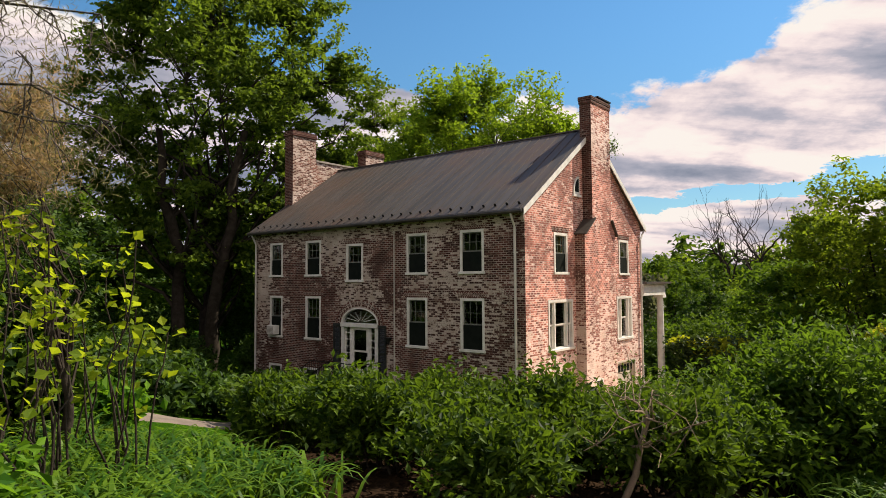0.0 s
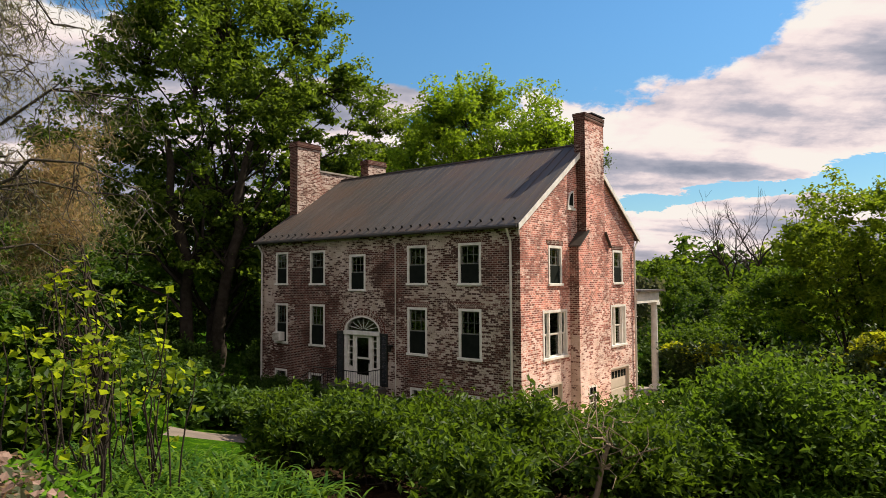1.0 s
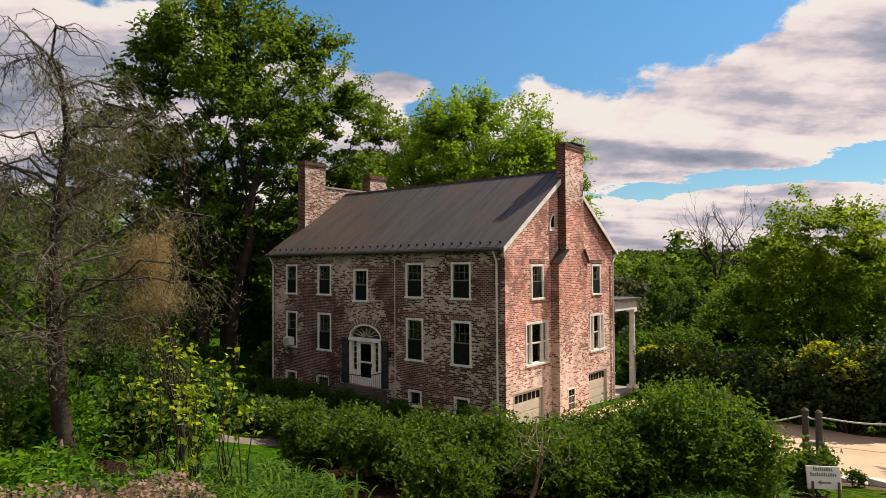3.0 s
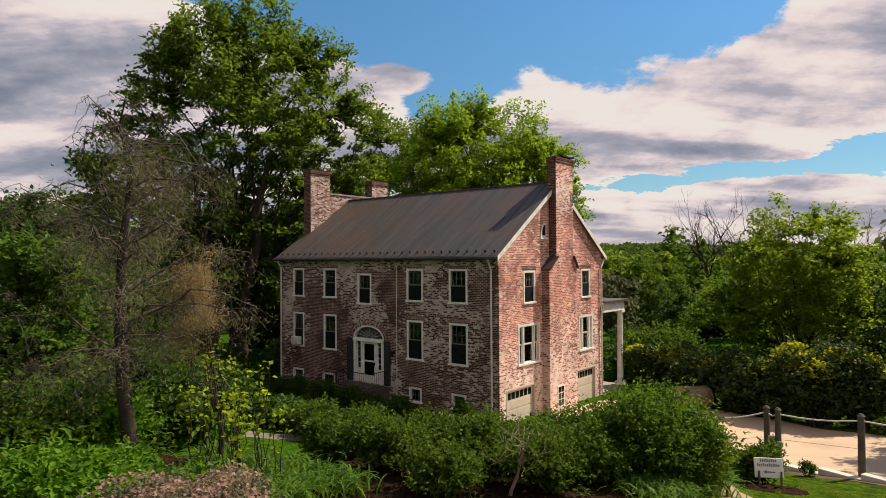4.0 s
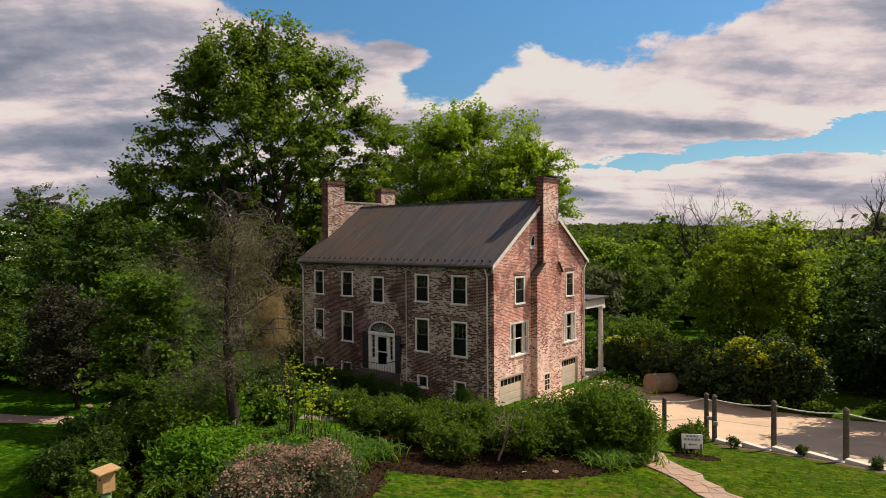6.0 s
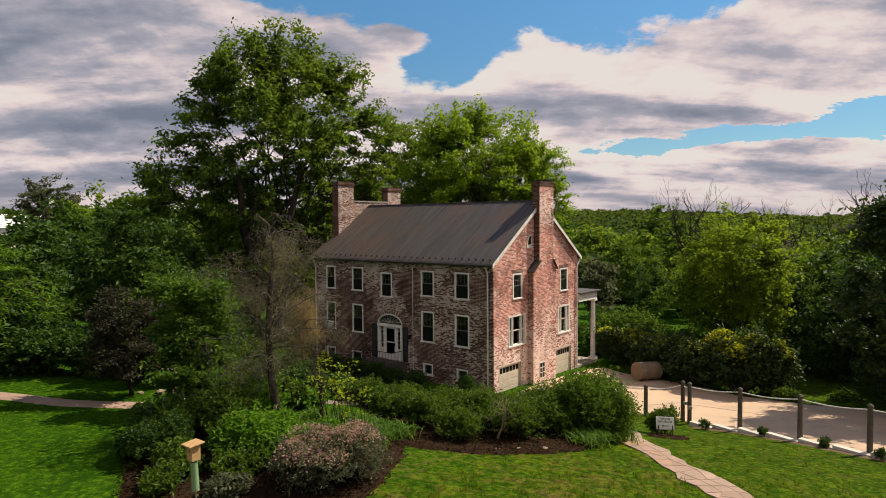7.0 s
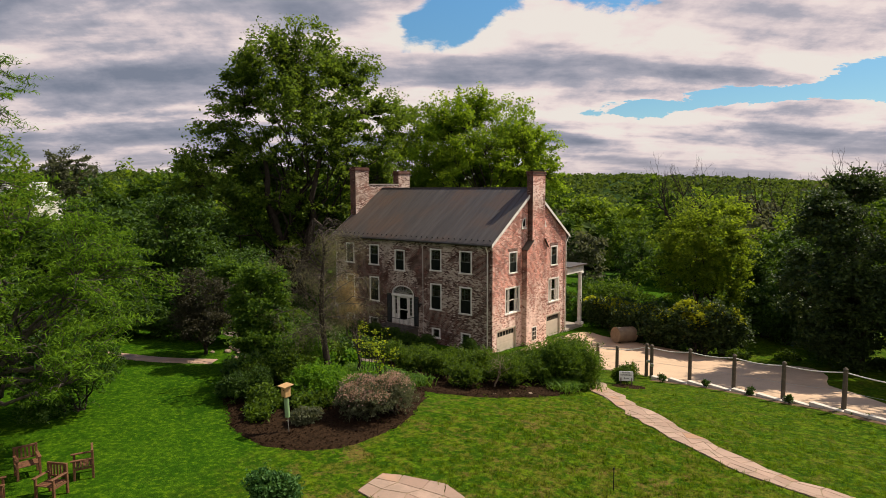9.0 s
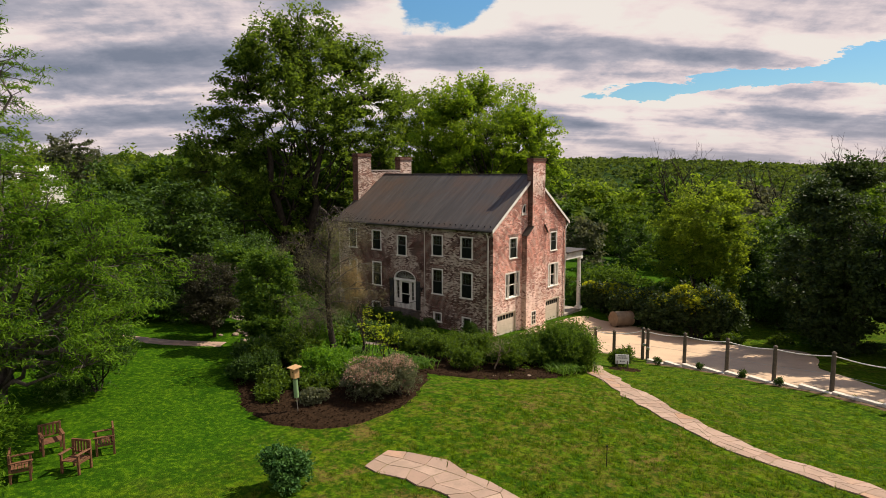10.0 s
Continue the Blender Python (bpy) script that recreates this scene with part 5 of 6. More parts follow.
for k, (x, y) in enumerate(spots):
    s = rng.uniform(0.72, 1.12)
    if x < -30 and y < 45:
        s *= 1.12
    if -14 < x < 34 or y > 95:
        s *= float(np.interp(y, [32, 50, 95, 150], [0.66, 0.84, 1.35, 1.7] if x < 9 else [0.85, 1.12, 1.6, 1.9]))
    aside = abs((x - 25) * 0.343 + (y + 37) * 0.939)
    if x < -20 and y < 30 and aside < 5:
        continue
    kind_ = int(rng.choice(4, p=[0.30, 0.34, 0.22, 0.14]))
    if -14 < x < 34 and 0 < y < 56 and kind_ < 3:
        kind_ += 4
    copy_thing(kinds[kind_], pose(x, y, GZ(x, y) - 0.2, 0, 0, rng.uniform(0, 360)) @ Matrix.Diagonal((s, s, s * rng.uniform(0.9, 1.1), 1)))

for x, y, s in ((-33, 12, 1.2), (-29.5, 15.5, 1.1), (-37, 8, 1.25), (-70.2, -6.2, 0.72), (-67.5, 1.2, 0.78), (-92, 8.4, 0.70)):
    copy_thing(kinds[4], pose(x, y, GZ(x, y) - 0.2, 0, 0, 40 * s) @ Matrix.Scale(s, 4))

for k, (x, y, s) in enumerate([(-36.9, -14.0, 0.5), (-50.1, -3.4, 1.04), (-58.3, 2.9, 1.15), (-53.4, 3.9, 1.08), (-58.9, 10.7, 1.14), (-47.3, 6.9, 1.02)]):
    copy_thing(kinds[(5, 6, 5, 4, 5, 6)[k]], pose(x, y, GZ(x, y) - 0.2, 0, 0, 55 * k) @ Matrix.Scale(s * 1.17, 4))
base_ = GZ(-118.6, 18.7)
tree("dome_tree", (-118.6, 18.7, base_), [(0, 0, 15.6 - base_, 5.6, 5.6, 5.4), (2.4, 0, 13.6 - base_, 4, 4, 4.4), (-2.4, 0, 13.6 - base_, 4, 4, 4.4)], 0.35, (BARK, GREYLEAF), 61, 9000, 0.6, 170, 1.1, "tall round-headed grey-green tree far off near the white building", hubs=16, fork=0.2, bare=0.4)

# the far wooded slopes: a canopy of leaf masses
rng = np.random.default_rng(5)
k = 5200
ang, far_r = rng.uniform(-1.08, 0.72, k), 88 + 1300 * rng.uniform(0, 1, k) ** 2.0
cx_, cy_ = far_r * np.sin(ang - 0.42), far_r * np.cos(ang - 0.42)
wide_ = rng.uniform(3.2, 6.2, k) * np.interp(far_r, [88, 1400], [1.0, 3.0])
tall_ = np.interp(far_r, [88, 300, 1400], [7.0, 6.0, 9.0]) * rng.uniform(0.6, 1.25, k)
per = 42
d = rng.normal(0, 1, (k, per, 3))
d[..., 2] = np.abs(d[..., 2]) * 0.9 + 0.1
d /= np.linalg.norm(d, axis=2)[..., None]
d *= rng.uniform(0.75, 1.05, (k, per, 1))
spots = np.stack([cx_, cy_, land(cx_, cy_) + 1.0], 1)[:, None] + d * np.stack([wide_, wide_, tall_], 1)[:, None]
canopy = leaf_cards("far_canopy", spots.reshape(-1, 3), np.repeat(wide_ * 0.42, per), WOODS, rng, 0.5, 0.8)
tagged(new("far_woods", canopy), "distant wooded hills under low cloud", "woods", kind="stuff")

# creeper-covered mound beside the driveway
# Holly's dark leaf colour paints the shade on the mounds' near side.
MOUNDS = [(2.6, 14.4, 2.7, 2.2, 2.7, HOLLY, 1900), (5.4, 13.0, 2.4, 2.1, 2.7, HOLLY, 500), (8.1, 11.4, 2.4, 2.1, 2.9, HOLLY, 250), (11.0, 10.3, 2.2, 2.0, 3.5, HOLLY, 2400), (12.6, 10.6, 1.4, 1.3, 3.4, HOLLY, 900), (13.5, 19.0, 3.0, 3.0, 4.0, DEEP, 0), (0.5, 18.5, 3.0, 3.0, 3.2, MAPLE, 0)]
for k, (x, y, rx, ry, h, mat, tops) in enumerate(MOUNDS):
    bush("vine_mound", x, y, rx, ry, h, mat, 60 + k, 8600, 0.23, ("yellow-topped green creeper" if tops > 1000 else "dark leafy creeper") + " heaped over shrubs behind the driveway", "shrub", 20, 0.7, group="creeper mounds", extra=(YELLOW, tops, 0.22) if tops else None, tips=0.7, lump=(0.2, 0.42))

# the hedge
HEDGES = [(10.2, -7.6, 1.25, 1.2, 2.3), (9.3, -8.4, 1.1, 1.05, 1.95), (8.0, -8.7, 1.1, 1.1, 1.45), (11.1, -8.5, 0.9, 0.9, 1.85), (10.4, -9.3, 0.95, 0.9, 2.05), (9.4, -10.0, 1.0, 1.0, 1.35), (7.9, -10.4, 1.1, 1.0, 1.25), (9.0, -11.9, 1.05, 1.0, 1.3), (7.4, -12.0, 1.05, 1.0, 1.35), (5.9, -11.4, 1.1, 1.0, 1.3), (6.0, -13.2, 1.05, 1.0, 1.25), (8.0, -13.7, 0.95, 0.95, 1.1), (4.4, -12.0, 1.1, 1.0, 1.25), (4.3, -13.7, 0.95, 0.9, 1.0), (2.9, -11.6, 1.1, 1.0, 1.2), (1.5, -11.6, 1.0, 1.0, 1.1), (0.2, -11.2, 0.95, 0.9, 1.0), (6.7, -9.6, 1.1, 1.0, 1.25)]
for k, (x, y, rx, ry, h) in enumerate(HEDGES):
    bush("hedge_shrub", x + 0.4, y - 0.5, rx, ry, h, BROADLEAF if k < 6 else HEDGE, 90 + k, int(4300 * rx * h), 0.122, "loose green privet-like shrub in a mulched hedge", "shrub", 17, 0.46, 0.3, "hedge shrubs", tips=0.75, lump=(0.18, 0.34))
for k, (x, y) in enumerate([(11.0, -9.4), (11.4, -10.2), (11.7, -9.2), (11.5, -11.0), (10.9, -10.4)]):
    strap_plant("daylily", x, y, 0.9, 0.72, 240, 130 + k, "arching green daylily clump at the hedge's edge", group="daylilies")

# the island bed
def dying_cypress(x, y, seed):
    """A bent trunk with long limbs, bare above, hung with drooping twigs and thin sprays lower down."""
    rng = np.random.default_rng(seed)
    ob = thing("cypress_tree", (x, y, GZ(x, y)), "dying cypress with bare grey twigs and bent trunk", "tree")
    rise_ = np.array([-0.3, 0.5, 1.7, 3.1, 4.5, 5.8, 6.9])
    lean_ = np.array([0.10, 0.02, -0.16, -0.24, -0.20, -0.05, -0.22])
    stem = np.column_stack([lean_ * RIGHT.x, lean_ * RIGHT.y, rise_])
    new("trunk", tubes("trunk", [(stem, (0.20, 0.16, 0.125, 0.115, 0.085, 0.05, 0.02))], BARK, 10)).parent = ob
    limbs, tips = [], []
    for z in np.linspace(1.9, 6.7, 38):
        a = np.array([np.interp(z, rise_, stem[:, 0]), np.interp(z, rise_, stem[:, 1]), z])
        turn_ = rng.uniform(0, 2 * math.pi)
        reach_ = (2.5 - 0.30 * abs(z - 3.4)) * rng.uniform(0.55, 1.0)
        out = np.array([math.cos(turn_), math.sin(turn_), rng.uniform(-0.05, 0.45)])
        line = bent(a, a + out * reach_, rng, 0.06, 6, 0.16)
        limbs.append((line, np.linspace(0.032, 0.010, 6)))
        for _ in range(9):
            root = line[int(rng.integers(1, 6))]
            end = root + out * rng.uniform(0.0, 0.35) + rng.normal(0, 0.34, 3) * np.array([1, 1, 0.35]) + np.array([0, 0, -rng.uniform(0.05, 0.7)])
            twig_ = bent(root, end, rng, 0.07, 5, 0.22)
            limbs.append((twig_, np.linspace(0.011, 0.005, 5)))
            for _ in range(4):
                p = twig_[int(rng.integers(1, 5))]
                q_ = p + rng.normal(0, 0.17, 3) * np.array([1, 1, 0.4]) + np.array([0, 0, -rng.uniform(0.0, 0.38)])
                limbs.append((bent(p, q_, rng, 0.06, 4, 0.12), np.linspace(0.006, 0.003, 4)))
                if z < 6.3:
                    tips.append(q_)
    tagged(new("branching", tubes("branching", limbs, PALE_BARK, 3)), "bare drooping grey twigs").parent = ob
    tips = np.array(tips)[rng.integers(0, len(tips), 19000)] + rng.normal(0, 0.13, (19000, 3))
    new("foliage", leaf_cards("foliage", tips, 0.12, GREYTWIG, rng, 0.0, 0.09, 0.9)).parent = ob
    scar = np.array([[0.10, -0.12, 0.42], [0.085, -0.13, 0.6], [0.06, -0.12, 0.82], [0.07, -0.11, 0.98]])
    new("broken_stub", tubes("broken_stub", [(scar, (0.05, 0.085, 0.07, 0.02))], DRYWOOD, 7)).parent = ob


dying_cypress(4.05, -18.45, 151)
tree("cypress_tree", (3.8, -16.5, GZ(3.8, -16.5)), [(0, 0, 3.1, 1.0, 1.0, 1.8), (0, 0, 1.8, 1.3, 1.3, 1.2), (0.7, 0.2, 2.5, 0.8, 0.8, 0.9)], 0.09, (BARK, BROWN), 152, 10000, 0.12, 240, 0.5, "browning feathery cypress in the island bed", hubs=16, fork=0.1, slim=0.09, droop=0.7, upward=0.1, limb=0.24, gaps=0.08)
for k, (x, y, r_, h) in enumerate([(8.7, -21.0, 1.35, 1.25), (9.0, -19.7, 1.25, 1.45), (7.7, -20.2, 1.1, 1.35)]):
    bush("flowering_shrub", x, y, r_, r_, h, GREYLEAF, 560 + k, 9000, 0.085, "broad shrub covered in faded pinkish flowers", "shrub", 16, 0.5, extra=(PINK, 2000, 0.06), tips=0.45, lump=(0.22, 0.42), group="faded flowering shrubs")
bush("evergreen_shrub", 4.0, -22.4, 0.95, 0.95, 1.25, DEEP, 161, 7500, 0.085, "small dark evergreen shrub in the island bed", "shrub", 8)
for k, (x, y, rx, h, mat) in enumerate([(5.4, -20.6, 1.3, 1.45, BEDLEAF), (4.0, -20.2, 1.3, 1.6, HEDGE), (3.0, -18.9, 1.4, 1.8, BEDLEAF), (6.6, -21.5, 0.9, 0.7, HEDGE), (5.0, -22.4, 0.9, 0.75, HEDGE), (6.6, -18.9, 1.1, 0.75, BEDLEAF), (2.6, -21.0, 1.1, 1.2, HEDGE), (7.5, -22.6, 0.55, 0.5, GREYLEAF), (4.9, -19.5, 1.2, 0.95, BEDLEAF), (6.2, -20.0, 1.1, 0.9, BEDLEAF), (3.2, -22.6, 0.8, 0.9, DEEP), (6.0, -23.2, 0.7, 0.5, HEDGE)]):
    bush("perennial_clump", x, y, rx, rx, h, mat, 170 + k, int(4300 * rx), 0.15, "leafy green perennial clump in the island bed", "plant", 9, 0.5, group="bed perennials")
for k, (x, y) in enumerate([(7.2, -17.5), (6.8, -16.8), (6.2, -17.4), (5.6, -16.4), (7.0, -18.2), (4.9, -17.2), (4.6, -16.2), (5.3, -15.7), (6.2, -15.9), (3.6, -16.4), (6.9, -15.7), (5.0, -18.3)]):
    strap_plant("daylily", x, y, 0.78, 0.68, 200, 190 + k, "arching green daylily clump in the island bed", group="daylilies")


def stem_plant(x, y, h, seed):
    """A tall stem with whorls of yellow-green leaves."""
    rng = np.random.default_rng(seed)
    ob = thing("tall_stem_plant", (x, y, GZ(x, y)), "tall thin-stemmed plant with yellow-green leaf whorls", "plant", "tall stems")
    lines, at, along = [], [], []
    for _ in range(3):
        tip = np.array([rng.normal(0, 0.16), rng.normal(0, 0.16), h * rng.uniform(0.6, 1.1)])
        line = bent((rng.normal(0, 0.06), rng.normal(0, 0.06), -0.05), tip, rng, 0.03, 7)
        lines.append((line, np.linspace(0.013, 0.006, 7)))
        for z in (0.55, 0.74, 0.88, 0.96, 1.0):
            p = line[0] + (tip - line[0]) * z
            for _ in range(int(1 + 3.4 * z**3)):
                d = rng.normal(0, 1, 3)
                d[2] = abs(d[2]) * 0.5
                d /= np.linalg.norm(d)
                at.append(p + d * 0.1 * rng.uniform(0.5, 1.6))
                along.append(d)
    s = new("stalk", tubes("stalk", lines, BARK, 5))
    s.parent = ob
    f = new("foliage", leaf_cards("foliage", np.array(at), 0.105, WHORL, rng, 0.6, 0.85, 0.0, np.array(along)))
    f.parent = ob


for k, (x, y, h) in enumerate([(5.9, -17.4, 2.3), (5.5, -17.2, 2.5), (5.2, -17.6, 2.3), (6.2, -17.5, 2.0), (5.8, -16.8, 2.3), (4.9, -17.1, 2.5), (6.3, -16.9, 2.0), (5.3, -16.5, 2.3), (6.6, -17.9, 1.7), (5.6, -18.0, 1.9), (4.6, -16.6, 2.3)]):
    stem_plant(x, y, h, 210 + k)

# small trees and shrubs round the lawn
tree("plum_tree", (-4.3, -19.3, GZ(-4.3, -19.3)), [(0, 0, 3.0, 1.5, 1.5, 1.7), (0.3, -0.3, 1.8, 1.5, 1.5, 1.0)], 0.11, (BARK, PURPLE), 231, 15000, 0.13, 150, 0.5, "small dark purplish-leaved tree beside the walk", hubs=12, fork=0.15, bare=0.4)
tree("dogwood_tree", (-0.2, -19.0, GZ(-0.2, -19.0)), [(0, 0, 3.3, 1.6, 1.6, 1.9), (0.5, -0.2, 1.8, 1.6, 1.6, 1.2)], 0.1, (BARK, DOGWOOD), 232, 12500, 0.19, 150, 0.42, "small green tree at the edge of the lawn", hubs=12, fork=0.1, bare=0.4)
tree("dogwood_tree", (-6.5, -15.8, GZ(-6.5, -15.8)), [(0, 0, 3.2, 2.4, 2.4, 2.2), (0.6, -0.3, 2.0, 2.2, 2.2, 1.4)], 0.12, (BARK, DOGWOOD), 233, 13000, 0.22, 170, 0.5, "small dark green tree near the front walk", hubs=12, fork=0.1, bare=0.4)
tree("dogwood_tree", (-12, -12, GZ(-12, -12)), [(0, 0, 3.4, 2.8, 2.8, 2.4), (0.6, -0.3, 2.0, 2.4, 2.4, 1.6)], 0.12, (BARK, DEEP), 234, 15000, 0.2, 160, 0.7, "small dark green tree near the front walk", hubs=12, fork=0.1, bare=0.4)
for k, (x, y, s, g_) in enumerate([(-9, -25.5, 0.78, DEEP), (-16, -20, 0.85, DEEP), (-20, -12, 1.0, DEEP), (-18, -28, 0.85, MAPLE), (-26, -8, 1.1, DEEP), (-13, -32, 1.1, DEEP), (-30, -22, 1.45, FRESH)]):
    tree("understory_tree", (x, y, GZ(x, y)), [(0, 0, 5.6 * s, 3.6 * s, 3.6 * s, 3.4 * s), (1.2, -1, 3.6 * s, 3.2 * s, 3.2 * s, 2.4 * s), (-1.5, 1, 3.4 * s, 3.2 * s, 3.2 * s, 2.4 * s)], 0.2, (BARK, g_), 240 + k, 12500, 0.33, 190, 0.9, "leafy tree beyond the side lawn", hubs=14, fork=0.2, bare=0.35, group="garden trees")
tree("hemlock_tree", (-0.9, -30.0, GZ(-0.9, -30.0)), [(0, 0, 4.2, 4.6, 4.6, 2.6), (0, 0, 7.4, 3.6, 3.6, 2.6), (0, 0, 11.0, 2.8, 2.8, 3.0), (0.4, 0.2, 13.4, 2.0, 2.0, 2.4), (4.0, 0.8, 4.0, 2.8, 2.6, 1.3), (3.6, 3.2, 4.6, 2.6, 2.6, 1.6), (2.4, 2.4, 6.0, 2.6, 2.6, 1.4), (5.6, 0.4, 3.2, 2.4, 2.0, 1.4)], 0.26, (PALE_BARK, HEMLOCK), 251, 60000, 0.24, 760, 0.66, "loose-limbed hemlock with drooping feathery sprays", hubs=46, fork=0.1, slim=0.16, droop=0.7, bare=0.3, flat=0.14, sag=0.08, gaps=-0.06)
bush("yew_shrub", 0.2, -27.2, 2.1, 2.0, 2.4, DEEP, 252, 19000, 0.1, "rounded dark yew mound at the lawn's edge", "shrub", 9)
bush("yew_shrub", 5.2, -32.5, 1.5, 1.3, 2.3, HEMLOCK, 253, 9000, 0.16, "feathery green shrub beside the garden chairs", "shrub", 14, 0.3, tips=0.8)
bush("yew_shrub", 7.0, -32.9, 1.0, 0.9, 1.3, HEMLOCK, 256, 4200, 0.16, "low feathery shrub beside the garden chairs", "shrub", 12, 0.3, tips=0.8)
bush("lawn_shrub", 12.1, -27.2, 0.62, 0.62, 1.12, BLUISH, 254, 5600, 0.11, "small grey-green leafy shrub alone on the lawn", "shrub", 12, 0.6)
bush("sign_shrub", 12.2, -5.6, 0.75, 0.75, 1.15, HEDGE, 255, 5200, 0.11, "green shrub beside the sign", "shrub", 7)
for k, (x, y) in enumerate([(15.1, -2.0), (17.4, -2.9), (19.3, -3.8), (12.6, -1.6)]):
    bush("border_plant", x, y, 0.3, 0.3, 0.42, DEEP, 260 + k, 900, 0.075, "small dark plant beside the kerb", "plant", 5, group="kerb plants")
bush("foundation_shrub", -0.9, -1.5, 1.0, 0.8, 1.3, DEEP, 270, 7000, 0.09, "clipped dark shrub against the house corner", "shrub", 7)
for k, (x, y) in enumerate([(-4.0, -2.4), (-5.9, -2.3), (-13.2, -2.2), (-15.2, -2.4), (-17.5, -3.5), (-7.4, -2.5), (-9.2, -2.6), (-11.0, -2.9)]):
    bush("foundation_shrub", x, y, 1.1, 0.8, 1.25 if k > 4 else 0.95, DEEP, 272 + k, 3800, 0.115, "low dark shrub along the house front", "shrub", 7, group="house-front shrubs")


# undergrowth in the shade beside the house
HOUSE_SIDE = [(-18.5, -5.5, 2.4, 2.2, DEEP), (-20.5, -2, 2.6, 2.6, DEEP), (-15.5, -7.5, 2.2, 1.7, DEEP), (-22, -8, 2.8, 2.6, DEEP), (-17.5, -10.5, 2.4, 2.0, DEEP), (-12.5, -8.0, 1.8, 1.3, HEDGE), (-25, -4, 2.8, 2.8, DEEP), (-19, 2.5, 2.2, 2.4, DEEP), (-9.5, -8.6, 1.6, 1.2, DEEP), (-8.2, -17.8, 1.7, 1.6, DEEP), (-5.2, -16.2, 1.3, 1.3, DEEP), (-1.0, -16.6, 1.2, 1.3, DEEP), (-11.5, -20.0, 2.0, 2.0, DEEP)]
LAWN_EDGE = [(-14.5, -25.5, 2.4, 2.6, MAPLE), (-5.5, -27.0, 2.2, 2.2, DEEP), (-9.5, -29.5, 2.6, 2.8, MAPLE), (1.2, -16.0, 1.1, 1.1, HEDGE), (-4.5, -31.5, 2.4, 2.6, MAPLE), (-21, -17, 2.6, 2.6, MAPLE), (-25, -22, 3.0, 3.0, DEEP), (-33, 4, 3.0, 3.6, DEEP), (-29, -3, 3.0, 3.4, DEEP), (-35, 11, 3.2, 4.0, DEEP), (-26, 7, 2.8, 3.4, DEEP), (-31, 16, 3.0, 3.6, DEEP), (-21.5, 5.5, 2.2, 2.8, DEEP)]
# Shrubs by (-4, -11) and (-6, -12) are added in place of shaded lawn.
OUTER_EDGE = [(-13.5, -5.4, 1.5, 1.3, DEEP), (18.8, 13.4, 1.9, 1.8, DEEP), (15.4, 16.6, 2.0, 2.2, DEEP), (14.0, 8.7, 0.8, 0.55, HEDGE), (16.6, 10.6, 0.9, 0.4, HEDGE), (-12.5, -20.2, 1.8, 1.6, DEEP), (-9.8, -18.9, 1.5, 1.5, DEEP), (-15.8, -22.8, 2.0, 2.0, DEEP), (-4.0, -11.2, 1.2, 1.1, DEEP), (-6.4, -12.0, 1.4, 1.2, DEEP), (-2.6, -12.5, 1.1, 0.9, DEEP), (-0.7, -12.2, 0.9, 0.7, DEEP), (-4.6, -13.0, 1.2, 1.0, DEEP), (1.5, -15.1, 0.8, 0.5, BEDLEAF), (0.0, -15.6, 0.9, 0.5, BEDLEAF), (-2.0, -16.0, 1.0, 0.6, BEDLEAF), (-0.4, -11.0, 1.0, 0.8, DEEP), (-2.4, -10.4, 1.1, 0.8, DEEP), (-3.4, -16.6, 1.0, 0.9, DEEP), (1.4, -19.3, 1.0, 1.5, DEEP), (2.0, -21.4, 0.9, 1.2, DEEP), (-4.0, 16.6, 2.2, 2.4, DEEP), (-0.6, 16.2, 1.8, 2.2, DEEP), (-7.6, 17.0, 2.2, 2.4, DEEP), (-2.0, 20.5, 2.6, 3.0, DEEP)]
for k, (x, y, r_, h, g_) in enumerate(HOUSE_SIDE + LAWN_EDGE + OUTER_EDGE):
    bush("undergrowth_shrub", x, y, r_, r_, h, g_, 500 + k, int(2100 * r_), 0.215, "loose leafy shrub growing in the shade of the trees", "shrub", 12, 0.6, group="undergrowth")

# grass blades over the lawn
rng = np.random.default_rng(21)
k = 150000
gx_, gy_ = rng.uniform(-4, 34, k * 2), rng.uniform(-34, -4, k * 2)
near = (np.exp(-(((gx_ - 19) / 9) ** 2 + ((gy_ + 19) / 9) ** 2)) > rng.uniform(0, 1, k * 2) * 0.9) & (gx_ > 11.5 + rng.normal(0, 1.2, k * 2))
for way_line, half_width in ((PATH_LINE, 0.62), (PATIO_LINE, 0.78)):
    for px_, py_ in line_through(way_line):
        near &= (gx_ - px_) ** 2 + (gy_ - py_) ** 2 > half_width**2
gx_, gy_ = gx_[near][:k], gy_[near][:k]
root = rng.integers(0, len(gx_) // 11, len(gx_))
gx_, gy_ = gx_[root] + rng.normal(0, 0.045, len(root)), gy_[root] + rng.normal(0, 0.045, len(root))
tuft = np.column_stack([gx_, gy_, land(gx_, gy_) + 0.02])
side_ = rng.normal(0, 1, (len(tuft), 2))
side_ /= np.linalg.norm(side_, axis=1)[:, None]
tip = rng.normal(0, 0.045, (len(tuft), 2))
tall_ = rng.uniform(0.03, 0.10, len(tuft)) * (0.6 + 0.8 * rng.uniform(0, 1, len(tuft))[root])
wide_ = rng.uniform(0.008, 0.018, len(tuft))[:, None]
a_ = np.column_stack([tuft[:, :2] - side_ * wide_, tuft[:, 2] - 0.03])
b_ = np.column_stack([tuft[:, :2] + side_ * wide_, tuft[:, 2] - 0.03])
c3 = np.column_stack([tuft[:, :2] + tip, tuft[:, 2] + tall_])
tagged(new("lawn_grass", raw("lawn_grass", np.stack([a_, b_, c3], 1).reshape(-1, 3), np.arange(3 * len(tuft)).reshape(-1, 3), GRASS)), "short green grass blades over the lawn", "grass", kind="stuff")


